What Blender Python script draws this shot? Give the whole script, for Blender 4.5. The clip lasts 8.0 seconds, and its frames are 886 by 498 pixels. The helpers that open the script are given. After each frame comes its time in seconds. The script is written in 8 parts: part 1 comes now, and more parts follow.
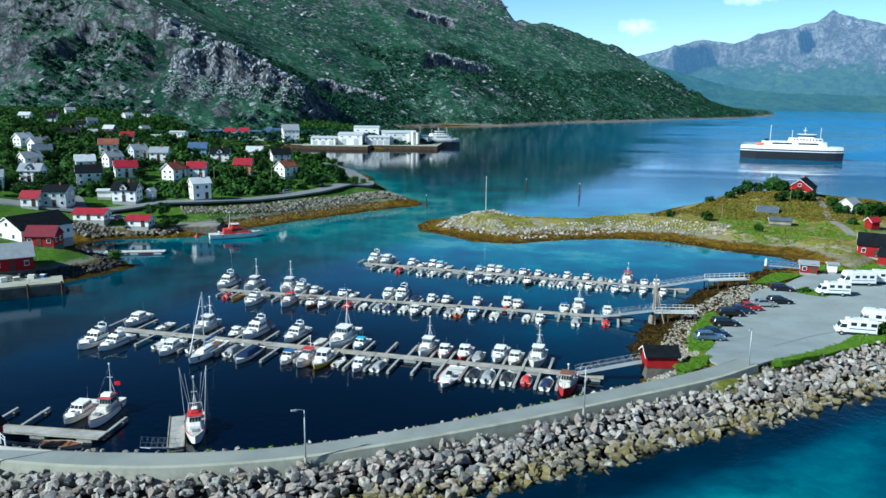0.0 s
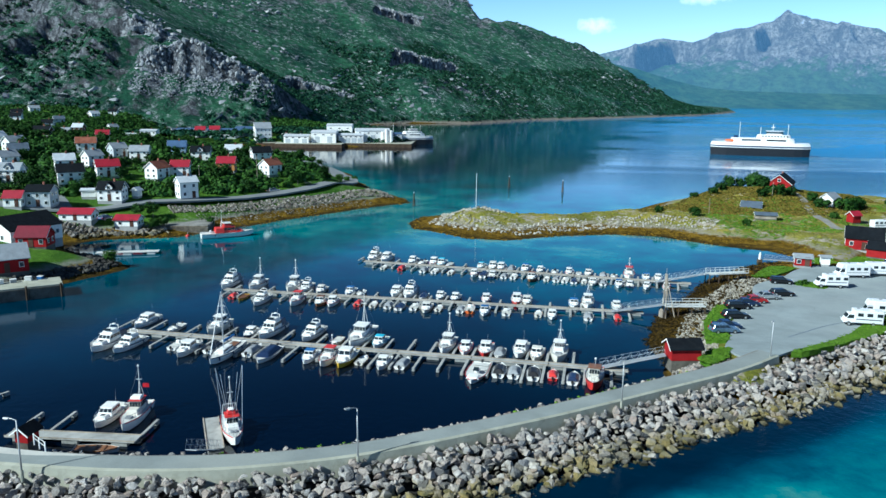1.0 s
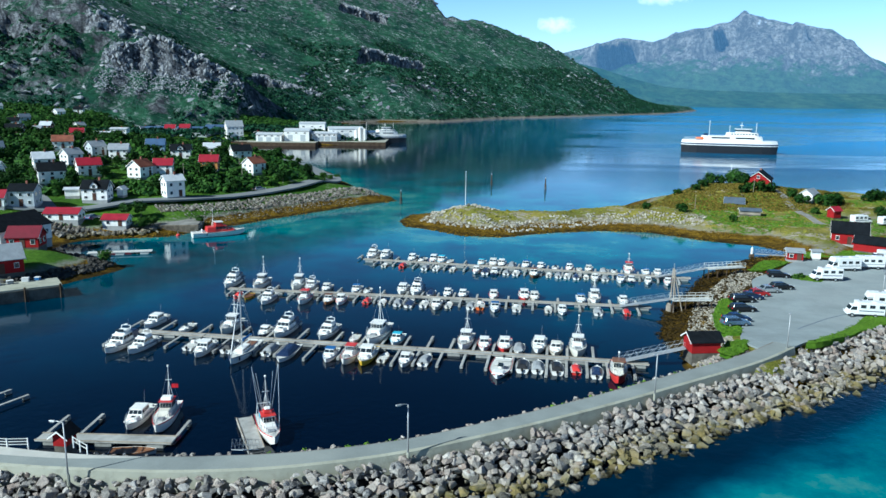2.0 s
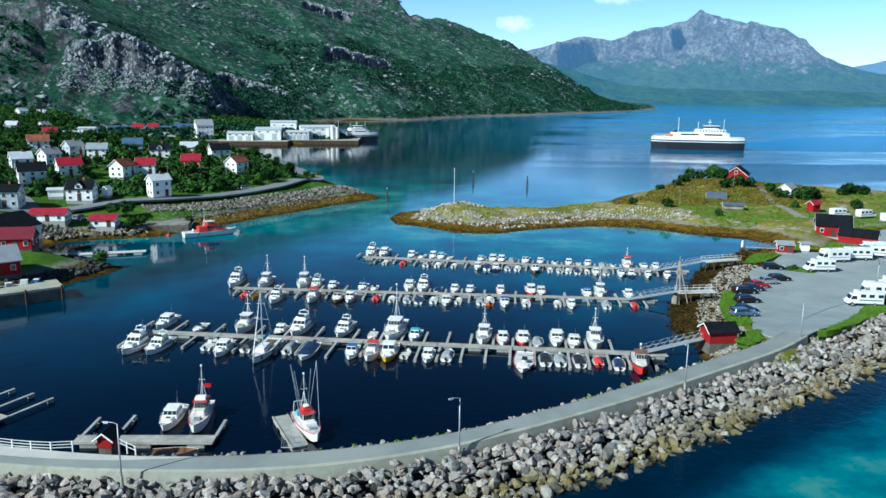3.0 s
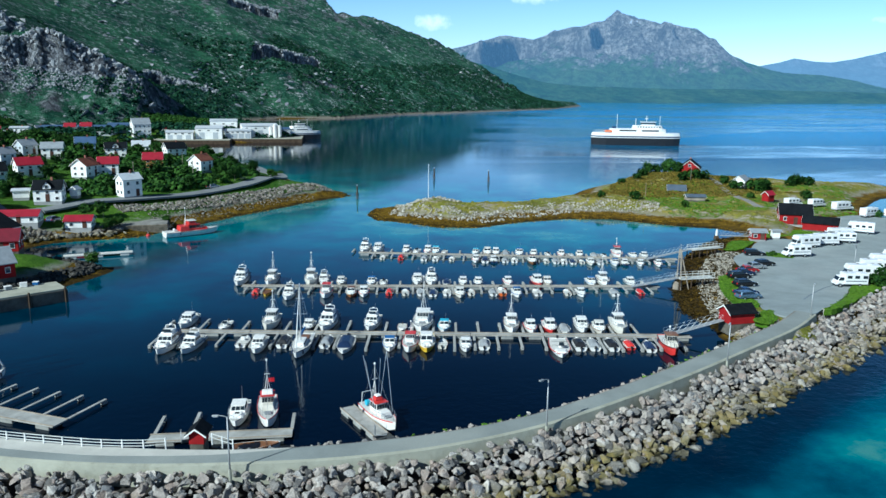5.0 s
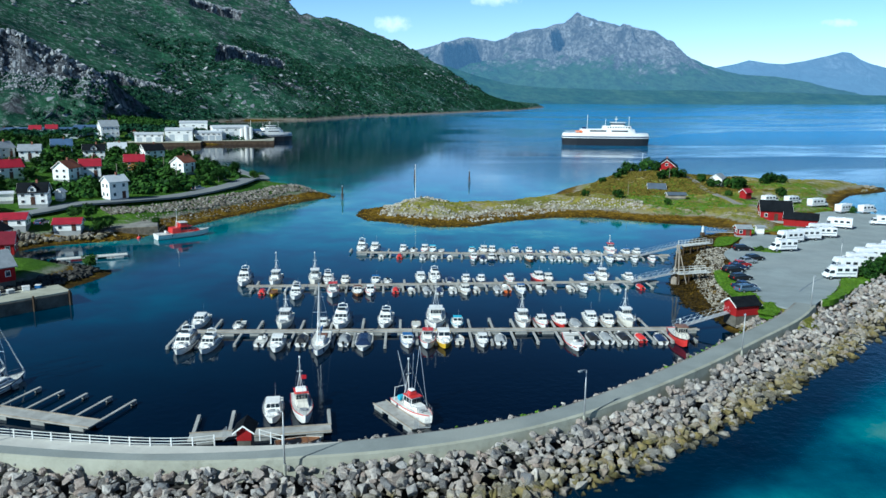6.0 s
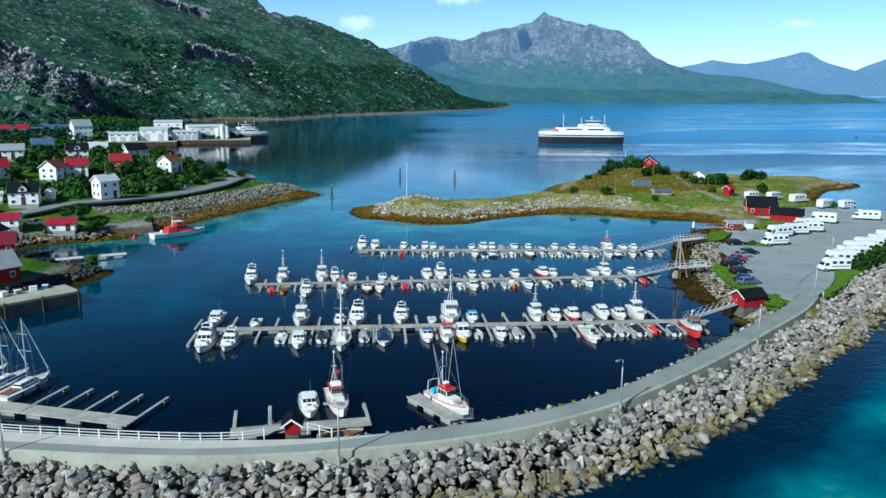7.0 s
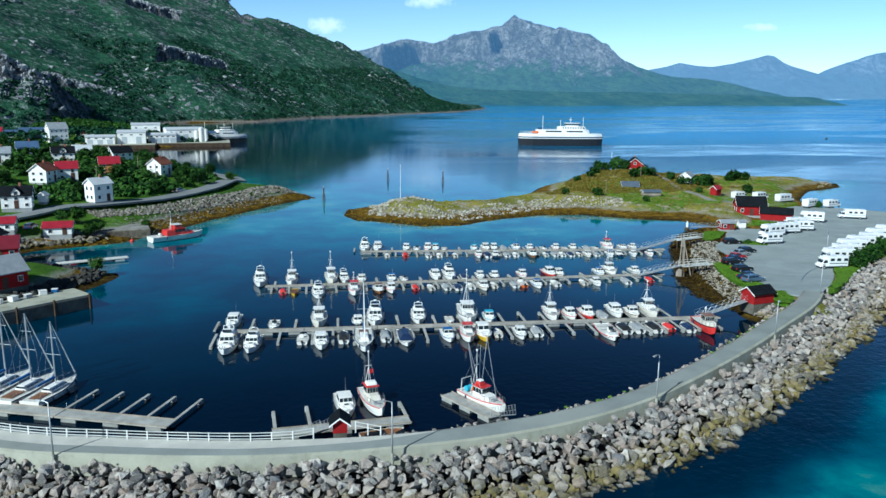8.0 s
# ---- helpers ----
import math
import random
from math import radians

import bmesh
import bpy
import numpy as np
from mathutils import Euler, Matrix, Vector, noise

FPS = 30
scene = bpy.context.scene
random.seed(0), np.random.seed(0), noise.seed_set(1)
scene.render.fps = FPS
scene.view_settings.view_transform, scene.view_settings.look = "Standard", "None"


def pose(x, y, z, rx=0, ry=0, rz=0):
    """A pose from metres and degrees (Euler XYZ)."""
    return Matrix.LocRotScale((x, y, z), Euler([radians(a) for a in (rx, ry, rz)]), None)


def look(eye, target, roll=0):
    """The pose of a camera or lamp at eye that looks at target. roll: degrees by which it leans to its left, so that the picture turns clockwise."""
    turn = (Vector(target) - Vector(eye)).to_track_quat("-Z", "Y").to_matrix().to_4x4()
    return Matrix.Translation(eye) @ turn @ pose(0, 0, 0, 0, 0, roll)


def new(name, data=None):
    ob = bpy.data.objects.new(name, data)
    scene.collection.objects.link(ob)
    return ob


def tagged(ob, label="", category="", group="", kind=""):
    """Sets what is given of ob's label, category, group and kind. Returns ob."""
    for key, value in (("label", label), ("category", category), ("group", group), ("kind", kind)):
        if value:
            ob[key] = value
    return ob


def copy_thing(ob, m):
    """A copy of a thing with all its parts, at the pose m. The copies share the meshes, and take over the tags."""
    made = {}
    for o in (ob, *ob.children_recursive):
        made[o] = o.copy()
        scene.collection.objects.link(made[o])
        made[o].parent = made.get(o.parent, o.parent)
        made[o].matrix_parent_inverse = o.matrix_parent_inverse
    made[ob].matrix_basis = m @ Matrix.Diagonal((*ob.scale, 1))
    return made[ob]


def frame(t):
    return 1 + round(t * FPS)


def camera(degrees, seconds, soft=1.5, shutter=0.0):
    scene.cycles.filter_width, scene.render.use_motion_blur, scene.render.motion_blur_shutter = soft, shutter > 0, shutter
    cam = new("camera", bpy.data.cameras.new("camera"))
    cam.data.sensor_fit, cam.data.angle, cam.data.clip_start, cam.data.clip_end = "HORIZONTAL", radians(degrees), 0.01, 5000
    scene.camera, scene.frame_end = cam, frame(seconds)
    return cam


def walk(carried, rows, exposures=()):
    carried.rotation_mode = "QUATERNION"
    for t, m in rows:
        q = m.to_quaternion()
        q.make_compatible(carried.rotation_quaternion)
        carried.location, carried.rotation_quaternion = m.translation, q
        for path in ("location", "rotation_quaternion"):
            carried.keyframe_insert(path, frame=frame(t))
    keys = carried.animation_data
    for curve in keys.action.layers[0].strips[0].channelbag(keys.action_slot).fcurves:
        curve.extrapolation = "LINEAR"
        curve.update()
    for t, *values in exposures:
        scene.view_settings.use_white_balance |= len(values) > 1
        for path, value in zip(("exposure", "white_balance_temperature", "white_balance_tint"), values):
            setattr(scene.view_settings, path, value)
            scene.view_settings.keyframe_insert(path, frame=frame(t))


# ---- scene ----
cam = camera(59.9, 8.0)
PATH = [
    (0, (0.948, 6.069, 39.308), (0.749, 8.018, 38.908), 0.6),
    (0.5, (-3.328, 5.746, 39.156), (-3.48, 7.699, 38.754), 0.6),
    (1, (-7.777, 5.418, 38.984), (-7.879, 7.374, 38.58), 0.6),
    (1.5, (-11.947, 5.206, 38.8), (-12.001, 7.163, 38.395), 0.7),
    (3, (-24.799, 4.607, 38.22), (-24.705, 6.562, 37.811), 0.6),
    (3.5, (-28.859, 4.449, 38.038), (-28.717, 6.402, 37.628), 0.6),
    (4, (-33.143, 4.271, 37.841), (-32.952, 6.219, 37.43), 0.6),
    (4.5, (-37.186, 4.085, 37.651), (-36.945, 6.027, 37.239), 0.6),
    (6, (-49.447, 3.557, 37.114), (-49.058, 5.477, 36.708), 0.5),
    (6.5, (-53.28, 3.545, 36.964), (-52.85, 5.455, 36.558), 0.5),
    (7, (-57.214, 3.774, 36.8), (-56.743, 5.675, 36.393), 0.5),
    (7.5, (-60.913, 4.162, 36.687), (-60.404, 6.054, 36.284), 0.5),
    (8, (-64.684, 4.717, 36.568), (-64.139, 6.6, 36.168), 0.5),
]
walk(cam, [(t, look(eye, target, roll)) for t, eye, target, roll in PATH],
     [(0, 0.48, 5010, -4), (8, 0.19, 5010, -4)])

# ---- light ----
SUN_TO = Vector((-0.665, -0.45, 0.58)).normalized()
sun = new("sun", bpy.data.lights.new("sun", "SUN"))
sun.data.energy, sun.data.angle, sun.data.color = 5.0, radians(0.6), (1.0, 0.90, 0.76)
sun.matrix_world = look(SUN_TO * 200, (0, 0, 0))
world = bpy.data.worlds.new("sky")
scene.world = world
world.use_nodes = True
wn, wl = world.node_tree.nodes, world.node_tree.links
wn.clear()
sky = wn.new("ShaderNodeTexSky")
sky.sky_type = "NISHITA"
sky.sun_disc = False
sky.sun_elevation = math.asin(SUN_TO.z)
sky.sun_rotation = math.atan2(SUN_TO.x, SUN_TO.y)
sky.altitude, sky.air_density, sky.dust_density, sky.ozone_density = 0, 1.0, 0.05, 1.6
bg = wn.new("ShaderNodeBackground")
bg.inputs["Strength"].default_value = 0.05
wout = wn.new("ShaderNodeOutputWorld")


def sky_cloud(colour_in, az, el, wide, tall, seed):
    """A small fair-weather cloud at a compass direction and height of the sky."""
    c = Vector((math.sin(radians(az)) * math.cos(radians(el)), math.cos(radians(az)) * math.cos(radians(el)), math.sin(radians(el))))
    side = Vector((math.cos(radians(az)), -math.sin(radians(az)), 0))
    tc = wn.new("ShaderNodeTexCoord")

    def dot(v):
        n = wn.new("ShaderNodeVectorMath")
        n.operation = "DOT_PRODUCT"
        wl.new(tc.outputs["Generated"], n.inputs[0])
        n.inputs[1].default_value = v
        return n.outputs["Value"]

    def calc(op, a, b):
        n = wn.new("ShaderNodeMath")
        n.operation = op
        for i, v in enumerate((a, b)):
            if isinstance(v, (int, float)):
                n.inputs[i].default_value = v
            else:
                wl.new(v, n.inputs[i])
        return n.outputs[0]

    u = calc("DIVIDE", dot(side), radians(wide))
    w = calc("DIVIDE", calc("SUBTRACT", dot((0, 0, 1)), c.z), radians(tall))
    r = calc("ADD", calc("MULTIPLY", u, u), calc("MULTIPLY", w, w))
    nz = wn.new("ShaderNodeTexNoise")
    nz.inputs["Scale"].default_value, nz.inputs["Detail"].default_value, nz.inputs["Roughness"].default_value = 70 + seed, 6, 0.6
    wl.new(tc.outputs["Generated"], nz.inputs["Vector"])
    m = calc("SUBTRACT", calc("MULTIPLY", nz.outputs["Fac"], 2.2), calc("ADD", r, 0.35))
    front = calc("GREATER_THAN", dot(c), 0.8)
    m = calc("MULTIPLY", m, front)
    ramp = wn.new("ShaderNodeMapRange")
    ramp.inputs["From Min"].default_value, ramp.inputs["From Max"].default_value, ramp.inputs["To Max"].default_value = 0.0, 0.9, 0.75
    wl.new(m, ramp.inputs["Value"])
    mix = wn.new("ShaderNodeMix")
    mix.data_type = "RGBA"
    wl.new(ramp.outputs[0], mix.inputs["Factor"])
    wl.new(colour_in, mix.inputs["A"])
    mix.inputs["B"].default_value = (19, 20, 21, 1)
    return mix.outputs["Result"]


# thin sea haze brightens the lowest sky all round, the air above is deep and clear
htc = wn.new("ShaderNodeTexCoord")
hsep = wn.new("ShaderNodeSeparateXYZ")
wl.new(htc.outputs["Generated"], hsep.inputs[0])
hmap = wn.new("ShaderNodeMapRange")
hmap.interpolation_type = "SMOOTHSTEP"
for key, v in (("From Min", 0.0), ("From Max", 0.42), ("To Min", 1.0), ("To Max", 0.0)):
    hmap.inputs[key].default_value = v
wl.new(hsep.outputs["Z"], hmap.inputs["Value"])
haze = wn.new("ShaderNodeMix")
haze.data_type = "RGBA"
wl.new(hmap.outputs[0], haze.inputs["Factor"])
haze.inputs["A"].default_value, haze.inputs["B"].default_value = (0.40, 0.52, 0.66, 1), (1.82, 1.96, 2.52, 1)
tint = wn.new("ShaderNodeMix")
tint.data_type, tint.blend_type = "RGBA", "MULTIPLY"
tint.inputs["Factor"].default_value = 1.0
wl.new(sky.outputs["Color"], tint.inputs["A"])
wl.new(haze.outputs["Result"], tint.inputs["B"])
col = tint.outputs["Result"]
for cl in ((7.8, 4.6, 1.7, 0.7, 0), (15.0, 6.3, 2.0, 0.6, 9), (37.7, 4.4, 1.3, 0.35, 17)):
    col = sky_cloud(col, *cl)
wl.new(col, bg.inputs["Color"])
wl.new(bg.outputs[0], wout.inputs["Surface"])


# ---- materials ----
def node(nt, kind, **kw):
    n = nt.nodes.new(kind)
    for k, v in kw.items():
        n.inputs[k.replace("_", " ")].default_value = v
    return n


def noise_fac(nt, scale, detail=5, rough=0.6, lo=0.35, hi=0.65, vec=None, distort=0.0):
    n = node(nt, "ShaderNodeTexNoise", Scale=scale, Detail=detail, Roughness=rough, Distortion=distort)
    if vec is None:
        vec = nt.nodes.new("ShaderNodeNewGeometry").outputs["Position"]
    nt.links.new(vec, n.inputs["Vector"])
    m = node(nt, "ShaderNodeMapRange", From_Min=lo, From_Max=hi)
    nt.links.new(n.outputs["Fac"], m.inputs["Value"])
    return m.outputs[0]


def blend(nt, fac, a, b, mode="MIX"):
    m = nt.nodes.new("ShaderNodeMix")
    m.data_type, m.blend_type = "RGBA", mode
    for key, v in (("Factor", fac), ("A", a), ("B", b)):
        if isinstance(v, (int, float)):
            m.inputs[key].default_value = v
        elif isinstance(v, tuple):
            m.inputs[key].default_value = (*v, 1)
        else:
            nt.links.new(v, m.inputs[key])
    return m.outputs["Result"]


def arith(nt, op, a, b=0.0):
    n = nt.nodes.new("ShaderNodeMath")
    n.operation = op
    for i, v in enumerate((a, b)):
        if isinstance(v, (int, float)):
            n.inputs[i].default_value = v
        else:
            nt.links.new(v, n.inputs[i])
    return n.outputs[0]


def ramp01(nt, v, lo, hi):
    m = node(nt, "ShaderNodeMapRange", From_Min=lo, From_Max=hi)
    nt.links.new(v, m.inputs["Value"])
    return m.outputs[0]


def start_mat(name, rough=0.6, metal=0.0):
    m = bpy.data.materials.new(name)
    m.use_nodes = True
    p = m.node_tree.nodes["Principled BSDF"]
    p.inputs["Roughness"].default_value, p.inputs["Metallic"].default_value = rough, metal
    # rough, porous and leafy surfaces have hardly any sheen
    p.inputs["Specular IOR Level"].default_value = 0.5 if rough < 0.55 else 0.08
    return m, m.node_tree, p


def add_bump(nt, p, fac, strength, distance):
    b = node(nt, "ShaderNodeBump", Strength=strength, Distance=distance)
    nt.links.new(fac, b.inputs["Height"])
    nt.links.new(b.outputs["Normal"], p.inputs["Normal"])


def mat(name, c, rough=0.6, metal=0.0, var=0.12, scale=0.6, fine=9.0, bump=0.0, dirt=None, each=0.0):
    """A painted or plain surface: broad and fine variation, optional dirt colour, bump, and a change from piece to piece."""
    m, nt, p = start_mat(name, rough, metal)
    dark, light = tuple(v * (1 - var) for v in c), tuple(min(1, v * (1 + var)) for v in c)
    col = blend(nt, noise_fac(nt, scale), dark, light)
    f = noise_fac(nt, fine, 4)
    col = blend(nt, arith(nt, "MULTIPLY", f, 0.5 * var), col, tuple(v * 0.55 for v in c))
    if dirt:
        col = blend(nt, arith(nt, "MULTIPLY", noise_fac(nt, scale * 2.3, 7, 0.7, 0.52, 0.75), 0.6), col, dirt)
    if each:
        oi = nt.nodes.new("ShaderNodeObjectInfo")
        k = arith(nt, "ADD", arith(nt, "MULTIPLY", oi.outputs["Random"], 2 * each), 1 - each)
        hsv = nt.nodes.new("ShaderNodeHueSaturation")
        nt.links.new(col, hsv.inputs["Color"])
        nt.links.new(k, hsv.inputs["Value"])
        col = hsv.outputs["Color"]
    nt.links.new(col, p.inputs["Base Color"])
    nt.links.new(arith(nt, "ADD", arith(nt, "MULTIPLY", f, 0.15), rough - 0.07), p.inputs["Roughness"])
    if bump:
        add_bump(nt, p, f, bump, 0.03)
    return m


def glass_mat(name, c=(0.02, 0.028, 0.035)):
    m, nt, p = start_mat(name, 0.06)
    p.inputs["Base Color"].default_value = (*c, 1)
    p.inputs["Specular IOR Level"].default_value = 0.7
    return m


M = {
    "gelcoat": mat("gelcoat_white", (0.87, 0.85, 0.80), 0.28, var=0.05, dirt=(0.55, 0.53, 0.48)),
    "cream": mat("gelcoat_cream", (0.74, 0.70, 0.60), 0.3, var=0.06, dirt=(0.5, 0.46, 0.38)),
    "deck": mat("deck_nonslip", (0.62, 0.61, 0.57), 0.7, var=0.1, dirt=(0.4, 0.38, 0.33)),
    "navy": mat("navy_paint", (0.020, 0.035, 0.085), 0.3, var=0.15),
    "blue": mat("blue_canvas", (0.04, 0.13, 0.33), 0.7, var=0.2),
    "cyan": mat("cyan_canvas", (0.10, 0.45, 0.62), 0.7, var=0.2),
    "red": mat("red_paint", (0.55, 0.035, 0.03), 0.4, var=0.15),
    "orange": mat("orange_paint", (0.72, 0.16, 0.03), 0.4, var=0.15),
    "yellow": mat("yellow_paint", (0.70, 0.45, 0.03), 0.4, var=0.12),
    "varnish": mat("varnished_wood", (0.20, 0.09, 0.035), 0.35, var=0.25, fine=14),
    "black": mat("black_plastic", (0.018, 0.018, 0.02), 0.4, var=0.2),
    "grey": mat("grey_canvas", (0.30, 0.31, 0.32), 0.75, var=0.15),
    "steel": mat("stainless_tube", (0.62, 0.63, 0.64), 0.25, 0.9, var=0.05),
    "alu": mat("aluminium_mast", (0.66, 0.67, 0.68), 0.35, 0.6, var=0.06),
    "galv": mat("galvanised_steel", (0.46, 0.47, 0.47), 0.5, 0.5, var=0.12),
    "glass": glass_mat("tinted_glass"),
    "pane": glass_mat("window_glass", (0.035, 0.045, 0.055)),
    "rubber": mat("rubber", (0.02, 0.02, 0.02), 0.8, var=0.2),
    "dock": mat("weathered_boards", (0.38, 0.375, 0.35), 0.85, var=0.2, fine=5, bump=0.3, dirt=(0.22, 0.20, 0.17)),
    "float": mat("grey_float_concrete", (0.33, 0.33, 0.31), 0.85, var=0.15, dirt=(0.10, 0.10, 0.07)),
    "pile": mat("tarred_pile", (0.085, 0.06, 0.04), 0.85, var=0.3, bump=0.3),
    "timber_pale": mat("whitewashed_rail", (0.60, 0.60, 0.56), 0.7, var=0.15, fine=4, dirt=(0.36, 0.35, 0.32)),
    # near-black colour stands in for the shade in gaps between boulders
    "rubble": mat("gap_shade_rubble", (0.035, 0.033, 0.03), 0.95, var=0.4, fine=4, bump=0.5),
    # timber darkened to carry the shade of the quay face
    "dark_timber": mat("darkened_timber", (0.13, 0.12, 0.10), 0.85, var=0.35, fine=5, bump=0.3, dirt=(0.05, 0.05, 0.04)),
    "timber": mat("grey_timber", (0.34, 0.29, 0.23), 0.85, var=0.25, fine=7, bump=0.3),
    "concrete": mat("road_edge_concrete", (0.38, 0.375, 0.30), 0.9, var=0.14, scale=0.25, fine=3, bump=0.25, dirt=(0.15, 0.145, 0.11)),
    "white_wood": mat("white_painted_boards", (0.90, 0.885, 0.84), 0.55, var=0.06, fine=4, bump=0.1, dirt=(0.6, 0.58, 0.52)),
    "grey_wood": mat("pale_grey_boards", (0.50, 0.53, 0.55), 0.6, var=0.08, fine=4, dirt=(0.4, 0.41, 0.41)),
    "blue_wood": mat("blue_boards", (0.30, 0.42, 0.55), 0.6, var=0.1, fine=4),
    "ochre_wood": mat("ochre_boards", (0.50, 0.24, 0.08), 0.65, var=0.12, fine=4),
    "red_wood": mat("red_painted_boards", (0.30, 0.016, 0.018), 0.6, var=0.15, fine=5, bump=0.15, dirt=(0.25, 0.02, 0.018)),
    "dark_wood": mat("brown_boards", (0.10, 0.055, 0.04), 0.7, var=0.2, fine=5),
    "roof_black": mat("black_roof_tiles", (0.009, 0.011, 0.014), 0.75, var=0.25, fine=3, bump=0.3, dirt=(0.025, 0.026, 0.026)),
    "roof_grey": mat("grey_roof_sheet", (0.30, 0.32, 0.34), 0.5, var=0.12, fine=3, bump=0.2, dirt=(0.2, 0.2, 0.19)),
    "roof_crimson": mat("crimson_roof_sheet", (0.15, 0.008, 0.020), 0.5, var=0.14, fine=3, bump=0.2),
    "roof_slate": mat("slate_roof_sheet", (0.10, 0.125, 0.16), 0.5, var=0.2, fine=3, bump=0.2),
    "roof_pale": mat("pale_roof_sheet", (0.56, 0.58, 0.60), 0.5, var=0.1, fine=3, bump=0.2, dirt=(0.4, 0.4, 0.39)),
    "roof_red": mat("red_roof_sheet", (0.30, 0.012, 0.028), 0.5, var=0.14, fine=3, bump=0.2, dirt=(0.35, 0.03, 0.035)),
    "roof_rust": mat("rust_red_tiles", (0.25, 0.095, 0.06), 0.7, var=0.22, fine=3, bump=0.3, dirt=(0.2, 0.09, 0.06)),
    "roof_blue": mat("blue_roof_sheet", (0.07, 0.12, 0.22), 0.5, var=0.15, fine=3, bump=0.2),
    "brick": mat("chimney_brick", (0.30, 0.13, 0.09), 0.85, var=0.25, fine=9),
    "plinth": mat("plinth_concrete", (0.36, 0.36, 0.35), 0.9, var=0.12),
    "van": mat("vehicle_white", (0.80, 0.80, 0.79), 0.3, var=0.03),
    "car_black": mat("car_black", (0.012, 0.013, 0.016), 0.2, 0.2, var=0.1),
    "car_navy": mat("car_navy", (0.02, 0.04, 0.10), 0.22, 0.3, var=0.1),
    "car_blue": mat("car_blue_grey", (0.16, 0.24, 0.34), 0.25, 0.5, var=0.08),
    "car_silver": mat("car_silver", (0.50, 0.52, 0.53), 0.25, 0.6, var=0.06),
    "car_red": mat("car_red", (0.42, 0.02, 0.02), 0.25, 0.2, var=0.1),
    "lamp_glass": mat("lamp_glass", (0.75, 0.76, 0.76), 0.25, var=0.03),
    "light_red": mat("tail_light", (0.45, 0.01, 0.01), 0.2, var=0.05),
    "flag": mat("red_cloth", (0.50, 0.02, 0.03), 0.8, var=0.1),
    "bark": mat("birch_bark", (0.22, 0.19, 0.15), 0.9, var=0.35, fine=12, bump=0.4),
}


def leaf_mat(name, c1, c2):
    m, nt, p = start_mat(name, 0.62)
    oi = nt.nodes.new("ShaderNodeObjectInfo")
    g = nt.nodes.new("ShaderNodeNewGeometry")
    col = blend(nt, g.outputs["Random Per Island"], c1, c2)
    col = blend(nt, arith(nt, "MULTIPLY", oi.outputs["Random"], 0.55), col, tuple(v * 0.55 for v in c1))
    nt.links.new(col, p.inputs["Base Color"])
    p.inputs["Subsurface Weight"].default_value = 0.0
    return m


M["leaf"] = leaf_mat("birch_leaves", (0.007, 0.028, 0.007), (0.064, 0.145, 0.020))
M["leaf_light"] = leaf_mat("willow_leaves", (0.03, 0.08, 0.012), (0.08, 0.15, 0.022))
M["weed"] = leaf_mat("dark_weed", (0.014, 0.011, 0.004), (0.085, 0.052, 0.009))
M["kelp"] = leaf_mat("wet_kelp", (0.05, 0.030, 0.005), (0.46, 0.28, 0.024))
M["heath"] = leaf_mat("heath_leaves", (0.13, 0.155, 0.016), (0.40, 0.35, 0.050))
M["grass"] = leaf_mat("bright_grass", (0.100, 0.205, 0.014), (0.205, 0.340, 0.030))
M["heather"] = leaf_mat("brown_heather", (0.075, 0.085, 0.012), (0.27, 0.185, 0.034))
M["scrub"] = leaf_mat("hill_scrub", (0.006, 0.032, 0.020), (0.034, 0.092, 0.042))


def boulder_mat(name, stops, splash_top=2.0, splash=0.85):
    m, nt, p = start_mat(name, 0.85)
    oi = nt.nodes.new("ShaderNodeObjectInfo")
    g = nt.nodes.new("ShaderNodeNewGeometry")
    pick = arith(nt, "FRACT", arith(nt, "ADD", oi.outputs["Random"], g.outputs["Random Per Island"]))
    ramp = nt.nodes.new("ShaderNodeValToRGB")
    els = ramp.color_ramp.elements
    while len(els) < len(stops):
        els.new(0.5)
    for i, (e, c) in enumerate(zip(els, stops)):
        e.position, e.color = i / (len(stops) - 1), (*c, 1)
    nt.links.new(pick, ramp.inputs["Fac"])
    col = blend(nt, arith(nt, "MULTIPLY", noise_fac(nt, 2.6, 8, 0.7), 0.5), ramp.outputs["Color"], tuple(v * 0.45 for v in stops[1]))
    col = blend(nt, arith(nt, "MULTIPLY", noise_fac(nt, 9, 5, 0.7, 0.5, 0.7), 0.35), col, tuple(v * 1.15 for v in stops[4]))
    # lichen and weed grow yellow-brown on some stones of the splash zone, dark at the tide line
    sep = nt.nodes.new("ShaderNodeSeparateXYZ")
    nt.links.new(g.outputs["Position"], sep.inputs[0])
    zz = arith(nt, "ADD", sep.outputs["Z"], arith(nt, "MULTIPLY", noise_fac(nt, 0.35, 5), 0.7))
    some = ramp01(nt, arith(nt, "FRACT", arith(nt, "MULTIPLY", pick, 7.31)), 0.25, 0.75)
    low = arith(nt, "SUBTRACT", 1.0, ramp01(nt, zz, splash_top - 0.9, splash_top))
    olive = blend(nt, noise_fac(nt, 1.4, 6, 0.7), (0.30, 0.225, 0.055), (0.12, 0.115, 0.035))
    col = blend(nt, arith(nt, "MULTIPLY", low, arith(nt, "ADD", 0.2, arith(nt, "MULTIPLY", some, splash - 0.2))), col, olive)
    tide = arith(nt, "SUBTRACT", 1.0, ramp01(nt, zz, 0.25, 0.75))
    col = blend(nt, tide, col, (0.022, 0.021, 0.012))
    nt.links.new(col, p.inputs["Base Color"])
    add_bump(nt, p, noise_fac(nt, 5, 8, 0.7), 0.7, 0.14)
    return m


